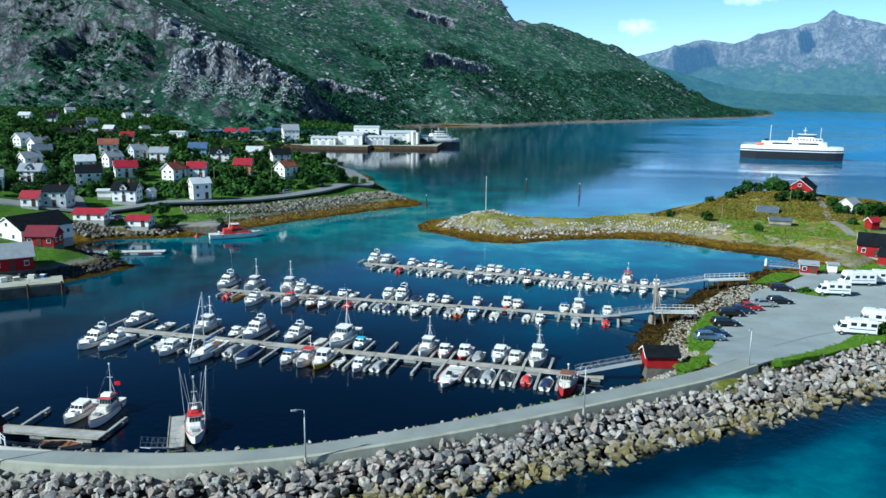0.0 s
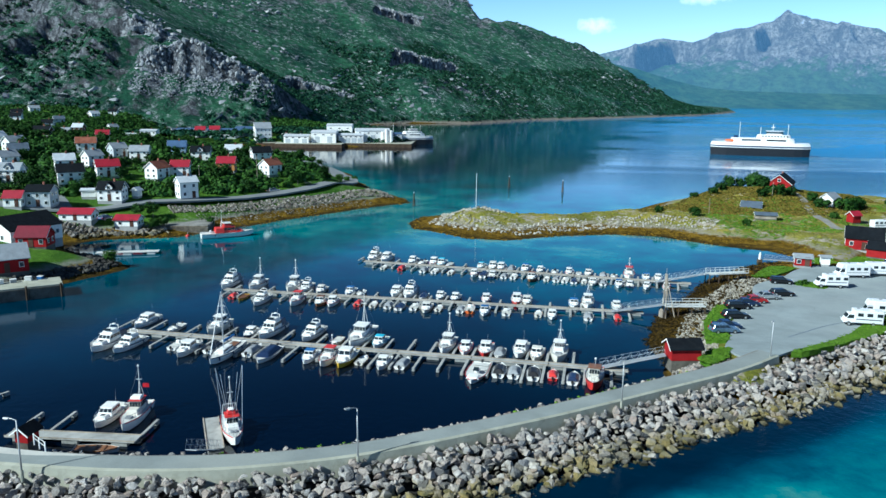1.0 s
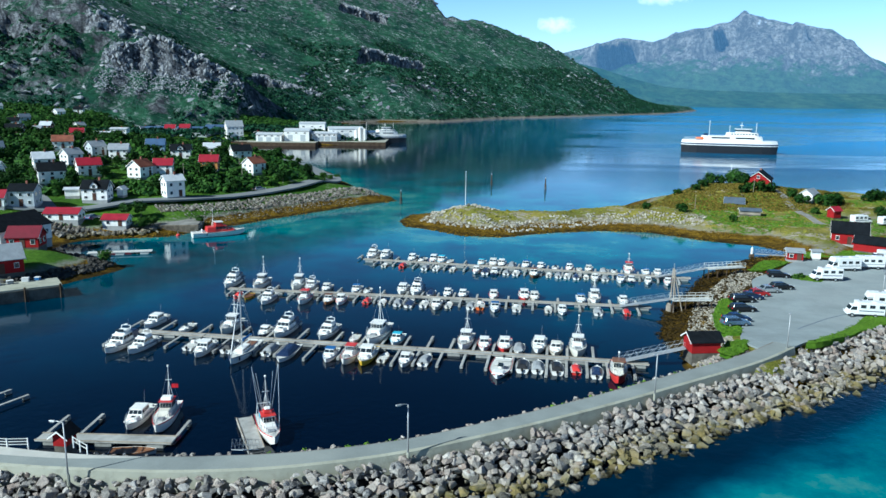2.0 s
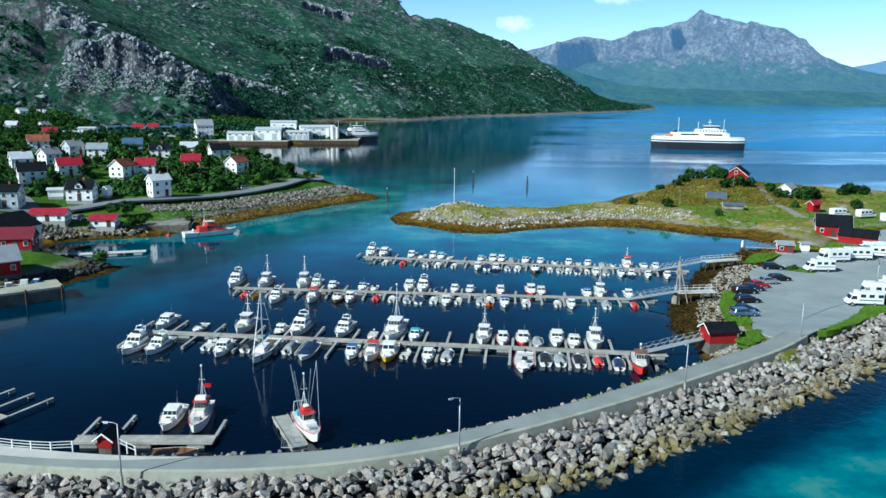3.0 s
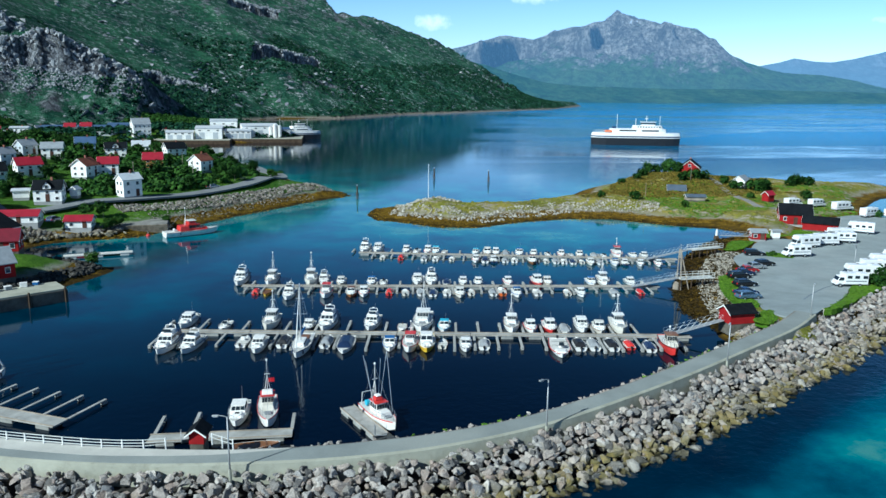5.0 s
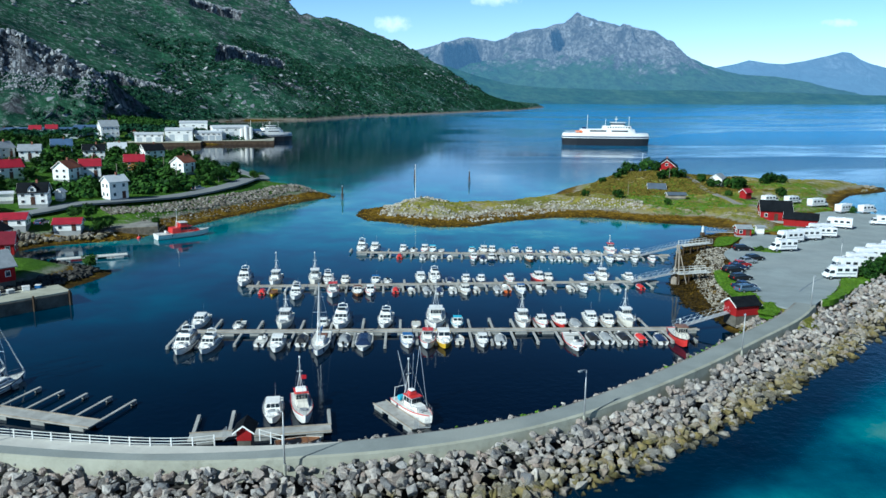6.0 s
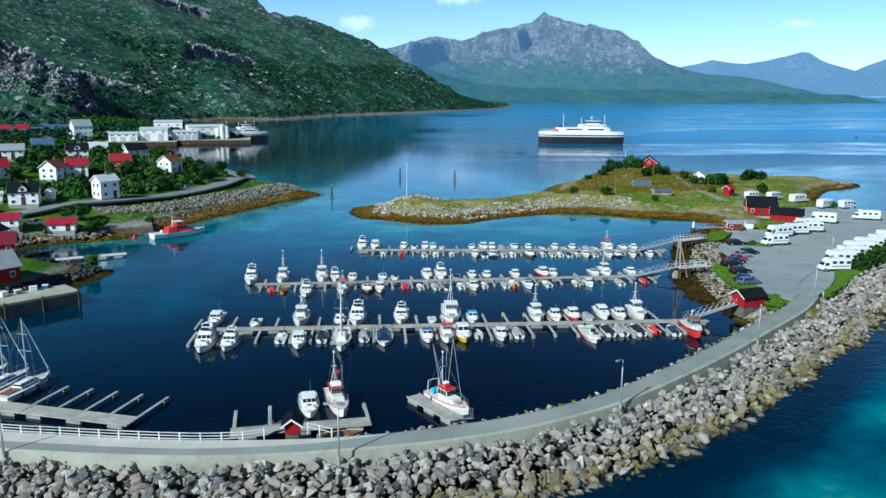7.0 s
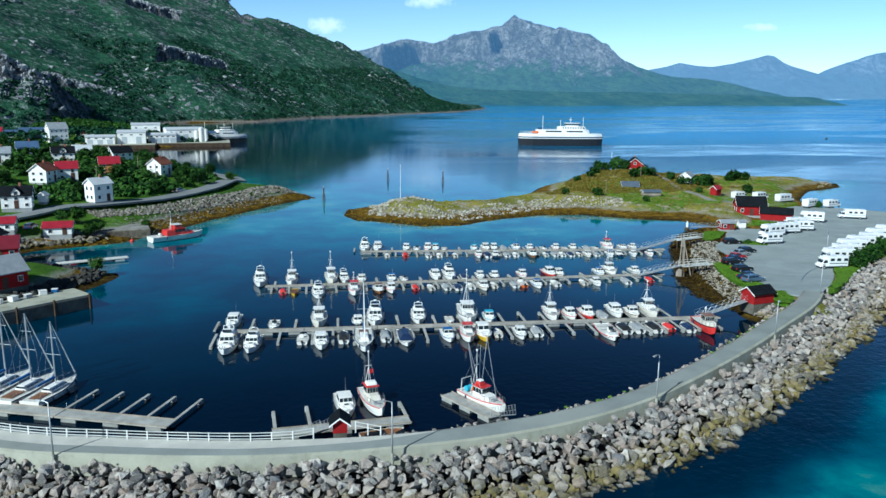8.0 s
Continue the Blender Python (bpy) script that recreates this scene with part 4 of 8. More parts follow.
for nm, poly in (("lawn_roadside", [(35.8, 110.6), (39.4, 111.9), (51.8, 122), (66.4, 132.4), (97.7, 149.3), (133.7, 163.3), (136.1, 174.1), (97.9, 157.5), (66.8, 139.3), (54.9, 129.9), (50.2, 124.1), (42.5, 116.5)]),
                 ("lawn_harbour_side", [(26.3, 118.4), (29.6, 118.4), (33, 130.1), (37.7, 139.6), (35.1, 141.8), (29.7, 131.3)]),
                 ("lawn_island_bed", [(55.5, 159.2), (59.7, 156.4), (61.8, 160.1), (57.7, 162.9)]),
                 ("lawn_red_house", [(65.3, 180.6), (69, 181.5), (79.5, 182.8), (90.1, 187.6), (90.7, 190.3), (75.4, 188.6), (66.9, 184.9)]),
                 ("lawn_booth", [(49.3, 166.1), (54.1, 167.6), (61.5, 175.4), (56.3, 176.3)]),
                 ("lawn_hut", [(23.3, 105.4), (26.2, 108.3), (27.8, 112.4), (25.1, 111.4), (22.2, 107)])):
    g = flat_area(nm, [(p.x, p.y) for p in spline(poly + poly[:1], 1.5)[:-1]], 0.3 if nm == "lawn_roadside" else 0.05, M["lawn"], 0.9)
    LAWNS.append(poly)
    tagged(g, "strip of bright green grass beside the asphalt", "lawn", kind="structure")
seam = sweep("trim_asphalt_seam", [p + Vector((0, 0, float(park_level(p.y)))) for p in spline([(37, 119), (48, 129), (63, 138), (78, 149)], 2)], [(-0.10, -0.05), (0.10, -0.05), (0.10, 0.006), (-0.10, 0.006)], M["roof_slate"])
tagged(seam, "dark tarred seam across the asphalt", "road seam", kind="structure")

# shore road and quay of the village
shore = spline([(-190, 196), (-160, 204), (-135, 207), (-117, 211), (-105, 221), (-93, 231), (-80, 245), (-67, 266), (-59.5, 288), (-61, 308), (-70, 330), (-80, 350), (-95, 360)], 3)


def ribbon(name, line, half, height, lift, material, thick=0.5):
    rings = []
    for p, n in sides_of(line):
        z = max(float(height(np.array(p.x + n.x * o), np.array(p.y + n.y * o))) for o in (-half, 0, half)) + lift
        rings.append([p + n * half + Vector((0, 0, z)), p - n * half + Vector((0, 0, z)), p - n * half + Vector((0, 0, z - thick)), p + n * half + Vector((0, 0, z - thick))])
    bm = bmesh.new()
    loft(bm, rings, True)
    bmesh.ops.recalc_face_normals(bm, faces=bm.faces[:])
    return part(name, bm, material)


tagged(ribbon("road_shore", shore, 3.0, village_height, 0.18, M["village_road"]), "grey asphalt road along the village shore", "road", kind="structure")
tagged(ribbon("road_lane", spline([(-122, 209), (-136, 226), (-150, 238), (-165, 246), (-190, 250)], 3), 1.8, village_height, 0.16, M["village_road"]), "narrow asphalt lane between the houses", "road", kind="structure")
tagged(ribbon("path_islet", spline([(99, 278), (97, 262), (93, 245), (92, 228), (93, 205)], 3), 1.1, islet_height, 0.08, M["shingle"]), "pale gravel path over the heath", "path", kind="structure")


# ---- rocks ----
rnd = random.Random(11)


def rock_mesh(name, seed, n=13):
    """An angular boulder of unit size: the hull of a few scattered corners, edges a little worn."""
    r = random.Random(seed)
    bm = bmesh.new()
    for _ in range(n):
        v = Vector((r.gauss(0, 1), r.gauss(0, 1), r.gauss(0, 1))).normalized() * r.uniform(0.42, 0.58)
        bm.verts.new(v)
    bmesh.ops.convex_hull(bm, input=bm.verts[:])
    bmesh.ops.delete(bm, geom=[v for v in bm.verts if not v.link_faces], context="VERTS")
    me = bpy.data.meshes.new(name)
    bm.to_mesh(me)
    bm.free()
    me.materials.append(M["boulder"])
    return me


ROCKS = [rock_mesh("boulder", 100 + i, 10 + i % 5) for i in range(14)]


def rock_pose(x, y, z, size, r):
    s = Vector((size * r.uniform(0.85, 1.35), size * r.uniform(0.75, 1.1), size * r.uniform(0.6, 0.95)))
    return Matrix.LocRotScale((x, y, z), Euler((r.uniform(-0.6, 0.6), r.uniform(-0.6, 0.6), r.uniform(0, 6.28))), s)


def rock_heap(name, poses, label, category="rocks", stone="boulder"):
    """Many stones joined as one: past counting."""
    vs, fs = [], []
    data = []
    for me in ROCKS:
        co = np.empty(len(me.vertices) * 3)
        me.vertices.foreach_get("co", co)
        data.append((co.reshape(-1, 3), [tuple(p.vertices) for p in me.polygons]))
    k = 0
    for i, m in enumerate(poses):
        co, faces = data[i % len(data)]
        a = np.array(m)
        vs.append(co @ a[:3, :3].T + a[:3, 3])
        fs += [tuple(j + k for j in f) for f in faces]
        k += len(co)
    ob = from_arrays(name, np.concatenate(vs).tolist(), fs, M[stone])
    return tagged(ob, label, category, kind="stuff")


rim = spline(ROAD_LINE + [(40.5, 115.2), (50, 121.6), (63, 130.2), (92, 146), (126, 159)], 0.5)
near_rocks, far_rocks = [], []
for i, (p, n) in enumerate(sides_of(rim)):
    widen = 1.0 + 0.35 * float(smooth(np.array(p.x), 15, 45))
    wall = road_edges(p.x)[2] + 0.55 if p.x < 34 else 0.9
    for _ in range(16):
        o = rnd.uniform(0, 1) ** 0.95
        dist = wall + 0.1 + o * 8.2 * widen
        x, y = p.x + n.x * dist + rnd.uniform(-0.4, 0.4), p.y + n.y * dist + rnd.uniform(-0.4, 0.4)
        base = 2.72 - 0.3 * float(smooth(np.array(p.x), 38, 60)) - o * 3.5
        size = rnd.choice((0.5, 0.6, 0.75, 0.9, 1.05, 1.2, 1.5)) * (0.85 + 0.35 * o)
        m = rock_pose(x, y, base + rnd.uniform(-0.3, 0.2), size, rnd)
        (near_rocks if -62 < p.x < -8 and o < 0.75 and size > 0.6 and len(near_rocks) < 300 and rnd.random() < 0.24 else far_rocks).append(m)
armour = new("rock_armour")
tagged(armour, "bank of angular grey and pinkish granite boulders", "boulders", kind="structure")
inner = []
for p, n in sides_of(road_line):
    for _ in range(4):
        o = rnd.uniform(0.2, 2.7)
        d = o - road_edges(p.x)[0]
        inner.append(rock_pose(p.x - n.x * d, p.y - n.y * d, 2.95 - o * 1.15, rnd.uniform(0.35, 0.8), rnd))
verge = []
for p, n in sides_of(road_line):
    for _ in range(5):
        o = road_edges(p.x)[0] - rnd.uniform(0.1, 0.9)
        if p.x < -50:
            continue
        verge.append(rock_pose(p.x + n.x * o + rnd.uniform(-0.7, 0.7), p.y + n.y * o + rnd.uniform(-0.4, 0.4), 3.12, rnd.uniform(0.25, 0.62) * rnd.choice((0.7, 1, 1.4)), rnd))
rock_heap("rock_verge", verge, "loose stones along the road verge", "stones")
rock_heap("rock_bank_outer", far_rocks, "bank of angular grey granite boulders down to the water", "boulders")
rock_heap("rock_bank_inner", inner, "smaller stones on the harbour side of the breakwater", "stones")


def rocks_along(name, line, width, height, per, size, label, lift=0.1, stone="boulder"):
    got = []
    for p, n in sides_of(line):
        for _ in range(per):
            o = rnd.uniform(-width, width)
            x, y = p.x + n.x * o, p.y + n.y * o
            z = float(height(np.array(x), np.array(y)))
            if z > 0.4:
                got.append(rock_pose(x, y, z + lift, rnd.uniform(*size), rnd))
    return rock_heap(name, got, label, "stones", stone)


rocks_along("rock_bank_spit", spline([(-97, 219), (-88, 226), (-80, 233.5), (-72, 243), (-64, 253), (-56, 264.5), (-49, 272), (-41, 277)], 1.0), 2.9, village_height, 20, (0.35, 1.1), "weathered riprap stones below the shore road", 0.1, "shore_stone")
rocks_along("rock_bank_spit_lower", spline([(-88, 217), (-79, 226), (-72, 235.5), (-64, 246), (-55, 258), (-47, 266)], 1.0), 2.6, village_height, 7, (0.25, 0.8), "weedy stones between riprap and water", 0.05, "shore_stone")
rocks_along("rock_foot_hut", spline([(18.0, 107.7), (20.5, 107.9), (23.2, 108.3)], 0.4), 0.7, islet_height, 9, (0.45, 0.85), "pale stones stacked under a red boathouse", 0.55)
rocks_along("rock_bank_hut", spline([(17.5, 106.6), (20, 106.8), (23, 107.2)], 0.5), 3.2, islet_height, 16, (0.5, 1.1), "pale stones round a red boathouse")
rocks_along("rock_bank_mole", spline([(-97, 143), (-91, 154), (-86.5, 163), (-89, 170), (-98, 175)], 1.0), 5.0, village_height, 26, (0.6, 1.7), "dark stones round a small mole", 0.1, "dark_stone")
rocks_along("rock_bank_village", spline([(-124, 194), (-112, 197.5), (-100, 199), (-92, 205)], 1.0), 3.2, village_height, 14, (0.7, 1.7), "stones along the village shore", 0.4, stone="shore_stone")
rocks_along("rock_bank_car_park", spline([(24, 112), (25, 119), (28.5, 130), (33.5, 141.5), (39, 151), (45.5, 160.5), (49.5, 166)], 0.7), 3.1, islet_height, 34, (0.18, 0.55), "pale stones sloping from the car park to the weed", 0.05, "beach_stone")
rocks_along("rock_bank_islet", spline([(-22, 231), (-16, 226), (-8, 220), (4, 217), (16, 224), (30, 229), (44, 228), (58, 222)], 0.8), 4.6, islet_height, 8, (0.25, 1.2), "weathered stones above the seaweed", 0.05, stone="beach_stone")
rocks_along("rock_knoll_islet", spline([(-20, 238), (-14, 239), (-6, 239), (0, 238)], 0.6), 4.8, islet_height, 9, (0.5, 1.7), "bare rocky knoll at the end of the spit", 0.0, stone="beach_stone")
rocks_along("rock_shore_islet", spline([(130, 205), (140, 222), (156, 243), (172, 256), (180, 268)], 1.0), 6, islet_height, 4, (0.6, 2.2), "bare rocks on the outer shore", 0.0, stone="shore_stone")


# ---- boats ----
def hull_ring(s, L, Bm, H, fine):
    """One section of a hull, stern at 0, bow at 1."""
    b = Bm / 2 * (0.86 + 0.14 * min(1, s / 0.35)) * (1 - max(0, (s - 0.45) / 0.55) ** fine)
    sheer = H * (1 + 0.38 * max(0, s - 0.25) ** 2)
    keel = -0.35 + 0.75 * max(0, (s - 0.72) / 0.28) ** 2 * H
    x = (s - 0.5) * L + 0.04 * L * s
    rake = 0.05 * L * max(0, s - 0.6)
    half = [(x + rake, b, sheer), (x + rake * 0.6, b * 0.96, sheer * 0.62), (x, b * 0.78, 0.1 * sheer + max(0, keel) * 0.6), (x - 0.02 * L * s, b * 0.1, keel)]
    return half + [(px, -py, pz) for px, py, pz in half[::-1]], (x + rake, b, sheer)


def boat_hull(root, L, Bm, H, hull_m, deck_m, stripe_m=None, fine=2.2, label=""):
    st = [0, 0.12, 0.3, 0.45, 0.6, 0.72, 0.82, 0.9, 0.96, 1.0]
    rings = [hull_ring(s, L, Bm, H, fine) for s in st]
    rings[-1] = ([(p[0], p[1] * 0.3 + (0.03 if i < 4 else -0.03), p[2]) for i, p in enumerate(rings[-1][0])], rings[-1][1])
    bm = bmesh.new()
    loft(bm, [r[0] for r in rings])
    bmesh.ops.recalc_face_normals(bm, faces=bm.faces[:])
    part("hull", bm, hull_m, root, label, smooth=False)
    bm = bmesh.new()
    rows = []
    for _, (x, b, z) in rings:
        b = max(b * 0.95, 0.04)
        rows.append([(x - 0.02, b, z - 0.10), (x - 0.02, -b, z - 0.10)])
    loft(bm, rows, False, False, False)
    part("deck", bm, deck_m, root)
    if stripe_m:
        bm = bmesh.new()
        for sg in (1, -1):
            lo = [[(x, sg * (b * 1.0 + 0.025), z - 0.16), (x, sg * (b + 0.035), z - 0.03), (x, sg * (b - 0.04), z - 0.03), (x, sg * (b - 0.05), z - 0.16)] for _, (x, b, z) in rings[:-1]]
            loft(bm, lo, True)
        bmesh.ops.recalc_face_normals(bm, faces=bm.faces[:])
        part("rubbing_strake", bm, stripe_m, root)
    return lambda s: hull_ring(s, L, Bm, H, fine)[1]


def bow_rail(root, at, s0, s1, h=0.55):
    segs = []
    for sg in (1, -1):
        pts = [Vector((x, sg * b * 0.92, z)) for x, b, z in (at(s0 + (s1 - s0) * i / 4) for i in range(5))]
        up = [p + Vector((0, 0, h)) for p in pts]
        segs += list(zip(pts, up)) + list(zip(up, up[1:]))
    part("rail", tubes(segs, 0.025, 4), M["steel"], root)


def cabin(root, lo, hi, body_m, roof_m=None, front=3, side=2, back=0, name="cabin", over=0.10):
    c = part(name, frustum_mesh(lo, hi, 0.07), body_m, root)
    for face, n in zip(sides(lo, hi), (side, front, side, back)):
        if n:
            a, b, cc, d = (Vector(v) for v in face)
            up = (a.lerp(d, 0.42), b.lerp(cc, 0.42), b.lerp(cc, 0.92), a.lerp(d, 0.92))
            for bm in slab(up, 0.03, 0.012, 0.08, n, 0.05):
                part("window", bm, M["glass"], c)
    if roof_m:
        x0, x1 = hi[0][0] - over, hi[1][0] + over
        w = abs(hi[0][1]) + over
        part("roof", bbox(x1 - x0, 2 * w, 0.09, (x0 + x1) / 2, 0, hi[0][2] + 0.045, 0.04), roof_m, root)
    return c


def outboard(root, L, z=0.6):
    x = -L / 2 - 0.18
    e = part("outboard_motor", bbox(0.42, 0.34, 0.5, x, 0, z + 0.3, 0.08), M["black"], root)
    part("motor_leg", bbox(0.16, 0.12, 0.9, x, 0, z - 0.25, 0.03), M["black"], e)


def fenders(root, at, n=1):
    for i in range(n):
        for sg in (1, -1):
            x, b, z = at(0.25 + 0.3 * i)
            part("fender", tubes([((x, sg * (b + 0.1), z - 0.65), (x, sg * (b + 0.1), z - 0.15))], 0.1, 6), M["navy"], root)


def thing(name, label, category, group=""):
    return tagged(new(name), label, category, group)


def make_cruiser(L=9.4, hull_m="gelcoat", stripe="navy", fly=True, label="white motor cruiser moored at a floating dock", canopy=None):
    t = thing("motor_cruiser", label, "motor boat", "boats in the marina")
    Bm, H = L * 0.335, 1.15
    at = boat_hull(t, L, Bm, H, M[hull_m], M["deck"], M[stripe])
    w = Bm / 2 * 0.74
    lo, hi = frustum(-0.22 * L, 0.20 * L, w, 1.12, -0.20 * L, 0.09 * L, w * 0.80, 2.35)
    cabin(t, lo, hi, M["gelcoat"], M["gelcoat"], 3, 3, 2)
    # raised foredeck
    lo, hi = frustum(0.17 * L, 0.40 * L, w * 0.92, 1.12, 0.15 * L, 0.34 * L, w * 0.55, 1.58)
    part("coachroof", frustum_mesh(lo, hi, 0.08), M["gelcoat"], t)
    part("hatch", bbox(0.6, 0.6, 0.06, 0.24 * L, 0, 1.59, 0.02), M["glass"], t)
    if fly:
        lo, hi = frustum(-0.19 * L, 0.04 * L, w * 0.74, 2.42, -0.18 * L, -0.01 * L, w * 0.66, 2.95)
        part("flybridge", frustum_mesh(lo, hi, 0.07), M["gelcoat"], t)
        for bm in slab(sides(*frustum(0.03 * L, 0.05 * L, w * 0.66, 2.85, 0.0, 0.01 * L, w * 0.6, 3.25))[1], 0.02, 0.02, 0.05, 1):
            part("windscreen", bm, M["glass"], t)
        part("radar_arch", tubes([((-0.18 * L, -w * 0.7, 2.4), (-0.21 * L, -w * 0.6, 3.4)), ((-0.18 * L, w * 0.7, 2.4), (-0.21 * L, w * 0.6, 3.4)), ((-0.21 * L, -w * 0.6, 3.4), (-0.21 * L, w * 0.6, 3.4))], 0.06, 5), M["gelcoat"], t)
        part("radar", bbox(0.5, 0.5, 0.2, -0.21 * L, 0, 3.55, 0.08), M["gelcoat"], t)
    if canopy:
        lo, hi = frustum(-0.44 * L, -0.22 * L, w * 0.95, 1.1, -0.42 * L, -0.22 * L, w * 0.8, 2.25)
        part("canopy", frustum_mesh(lo, hi, 0.1), M[canopy], t)
    else:
        part("stern_seat", bbox(0.5, w * 1.7, 0.45, -0.42 * L, 0, 1.25, 0.06), M["deck"], t)
    part("bathing_platform", bbox(0.7, Bm * 0.75, 0.1, -0.5 * L - 0.3, 0, 0.4, 0.03), M["deck"], t)
    part("antenna", tubes([((-0.2 * L, 0.3, 2.4), (-0.23 * L, 0.3, 4.6))], 0.02, 4), M["steel"], t)
    bow_rail(t, at, 0.5, 0.97)
    fenders(t, at)
    return t


def make_cabin_boat(L=6.6, hull_m="gelcoat", stripe="navy", roof="gelcoat", label="white cabin boat with an outboard motor"):
    t = thing("cabin_boat", label, "motor boat", "boats in the marina")
    Bm, H = L * 0.36, 0.85
    at = boat_hull(t, L, Bm, H, M[hull_m], M["deck"], M[stripe])
    w = Bm / 2 * 0.72
    lo, hi = frustum(-0.12 * L, 0.20 * L, w, 0.8, -0.12 * L, 0.10 * L, w * 0.82, 2.0)
    cabin(t, lo, hi, M["gelcoat"], M[roof], 2, 2, 1)
    lo, hi = frustum(0.18 * L, 0.38 * L, w * 0.85, 0.85, 0.15 * L, 0.32 * L, w * 0.5, 1.22)
    part("coachroof", frustum_mesh(lo, hi, 0.06), M["gelcoat"], t)
    part("bench", bbox(0.45, w * 1.6, 0.4, -0.36 * L, 0, 0.95, 0.05), M["deck"], t)
    part("engine_box", bbox(0.7, 0.8, 0.5, -0.24 * L, 0, 1.0, 0.06), M["gelcoat"], t)
    outboard(t, L)
    bow_rail(t, at, 0.55, 0.96, 0.4)
    part("antenna", tubes([((-0.05 * L, 0.2, 2.0), (-0.08 * L, 0.2, 3.4))], 0.018, 4), M["steel"], t)
    return t


def make_open_boat(L=5.2, hull_m="gelcoat", cover=None, label="small open boat with an outboard motor", stripe="grey", console=True):
    t = thing("open_boat", label, "motor boat", "boats in the marina")
    Bm, H = L * 0.38, 0.65
    at = boat_hull(t, L, Bm, H, M[hull_m], M["deck"], M[stripe], 2.6)
    w = Bm / 2 * 0.82
    if cover:
        lo, hi = frustum(-0.42 * L, 0.36 * L, w, 0.6, -0.3 * L, 0.16 * L, w * 0.45, 1.25)
        part("cover", frustum_mesh(lo, hi, 0.12), M[cover], t, "boat cover of tarpaulin")
    else:
        for x in (-0.3, -0.05):
            part("thwart", bbox(0.32, w * 1.9, 0.1, x * L, 0, 0.72, 0.03), M["deck"], t)
        if console:
            part("console", bbox(0.6, 0.7, 0.7, 0.08 * L, 0.15, 0.9, 0.08), M["gelcoat"], t)
            for bm in slab(((0.20 * L, -0.35, 1.15), (0.20 * L, 0.6, 1.15), (0.13 * L, 0.5, 1.6), (0.13 * L, -0.25, 1.6)), 0.02, 0.01, 0.03):
                part("windscreen", bm, M["glass"], t)
        part("foredeck", frustum_mesh(*frustum(0.24 * L, 0.45 * L, w * 0.75, 0.6, 0.24 * L, 0.43 * L, w * 0.5, 0.82), 0.04), M["gelcoat"], t)
    outboard(t, L, 0.45)
    return t


def make_rowing_boat(L=4.2, hull_m="yellow", label="small bright rowing boat at a dock"):
    t = thing("rowing_boat", label, "rowing boat", "boats in the marina")
    boat_hull(t, L, L * 0.36, 0.5, M[hull_m], M["varnish"], M["varnish"], 2.0)
    for x in (-0.25, 0.0, 0.22):
        part("thwart", bbox(0.24, L * 0.30, 0.05, x * L, 0, 0.5, 0.02), M["varnish"], t)
    return t


def make_sail_boat(L=10.5, mast=12.5, hull_m="gelcoat", label="white sailing yacht with a tall aluminium mast"):
    t = thing("sailing_yacht", label, "sailing boat", "boats in the marina")
    Bm, H = L * 0.31, 1.0
    at = boat_hull(t, L, Bm, H, M[hull_m], M["deck"], M["navy"], 1.9)
    w = Bm / 2 * 0.5
    lo, hi = frustum(-0.14 * L, 0.26 * L, w, 0.95, -0.12 * L, 0.20 * L, w * 0.75, 1.5)
    cabin(t, lo, hi, M["gelcoat"], None, 0, 4, 1, "coachroof")
    m = part("mast", tubes([((0.08 * L, 0, 1.4), (0.08 * L, 0, mast))], 0.085, 8), M["alu"], t)
    part("spreader", tubes([((0.08 * L, -0.9, mast * 0.55), (0.08 * L, 0.9, mast * 0.55)), ((0.08 * L, -0.6, mast * 0.78), (0.08 * L, 0.6, mast * 0.78))], 0.035, 4), M["alu"], m)
    b = part("boom", tubes([((0.06 * L, 0, 2.3), (-0.32 * L, 0, 2.25))], 0.07, 6), M["alu"], t)
    bm = bmesh.new()
    tube(bm, (0.05 * L, 0, 2.48), (-0.31 * L, 0, 2.42), 0.2, 7, 0.13)
    part("sail_cover", bm, M["blue"], b, "blue sail cover")
    x1 = at(0.98)
    x0 = at(0.02)
    part("stay", tubes([((x1[0], 0, x1[2]), (0.08 * L, 0, mast)), ((x0[0], 0, x0[2]), (0.08 * L, 0, mast)), ((0.05 * L, -Bm * 0.46, H), (0.08 * L, -0.9, mast * 0.55)), ((0.08 * L, -0.9, mast * 0.55), (0.08 * L, 0, mast * 0.97)),
                        ((0.05 * L, Bm * 0.46, H), (0.08 * L, 0.9, mast * 0.55)), ((0.08 * L, 0.9, mast * 0.55), (0.08 * L, 0, mast * 0.97))], 0.02, 4), M["steel"], t)
    bm = bmesh.new()
    tube(bm, (x1[0] - 0.15, 0, x1[2] + 0.5), (0.085 * L + 0.2, 0, mast * 0.95), 0.09, 6, 0.03)
    part("furled_jib", bm, M["gelcoat"], t)
    part("cockpit", bbox(0.26 * L, Bm * 0.45, 0.08, -0.28 * L, 0, 1.0, 0.03), M["varnish"], t)
    bow_rail(t, at, 0.05, 0.97, 0.6)
    fenders(t, at, 3)
    return t


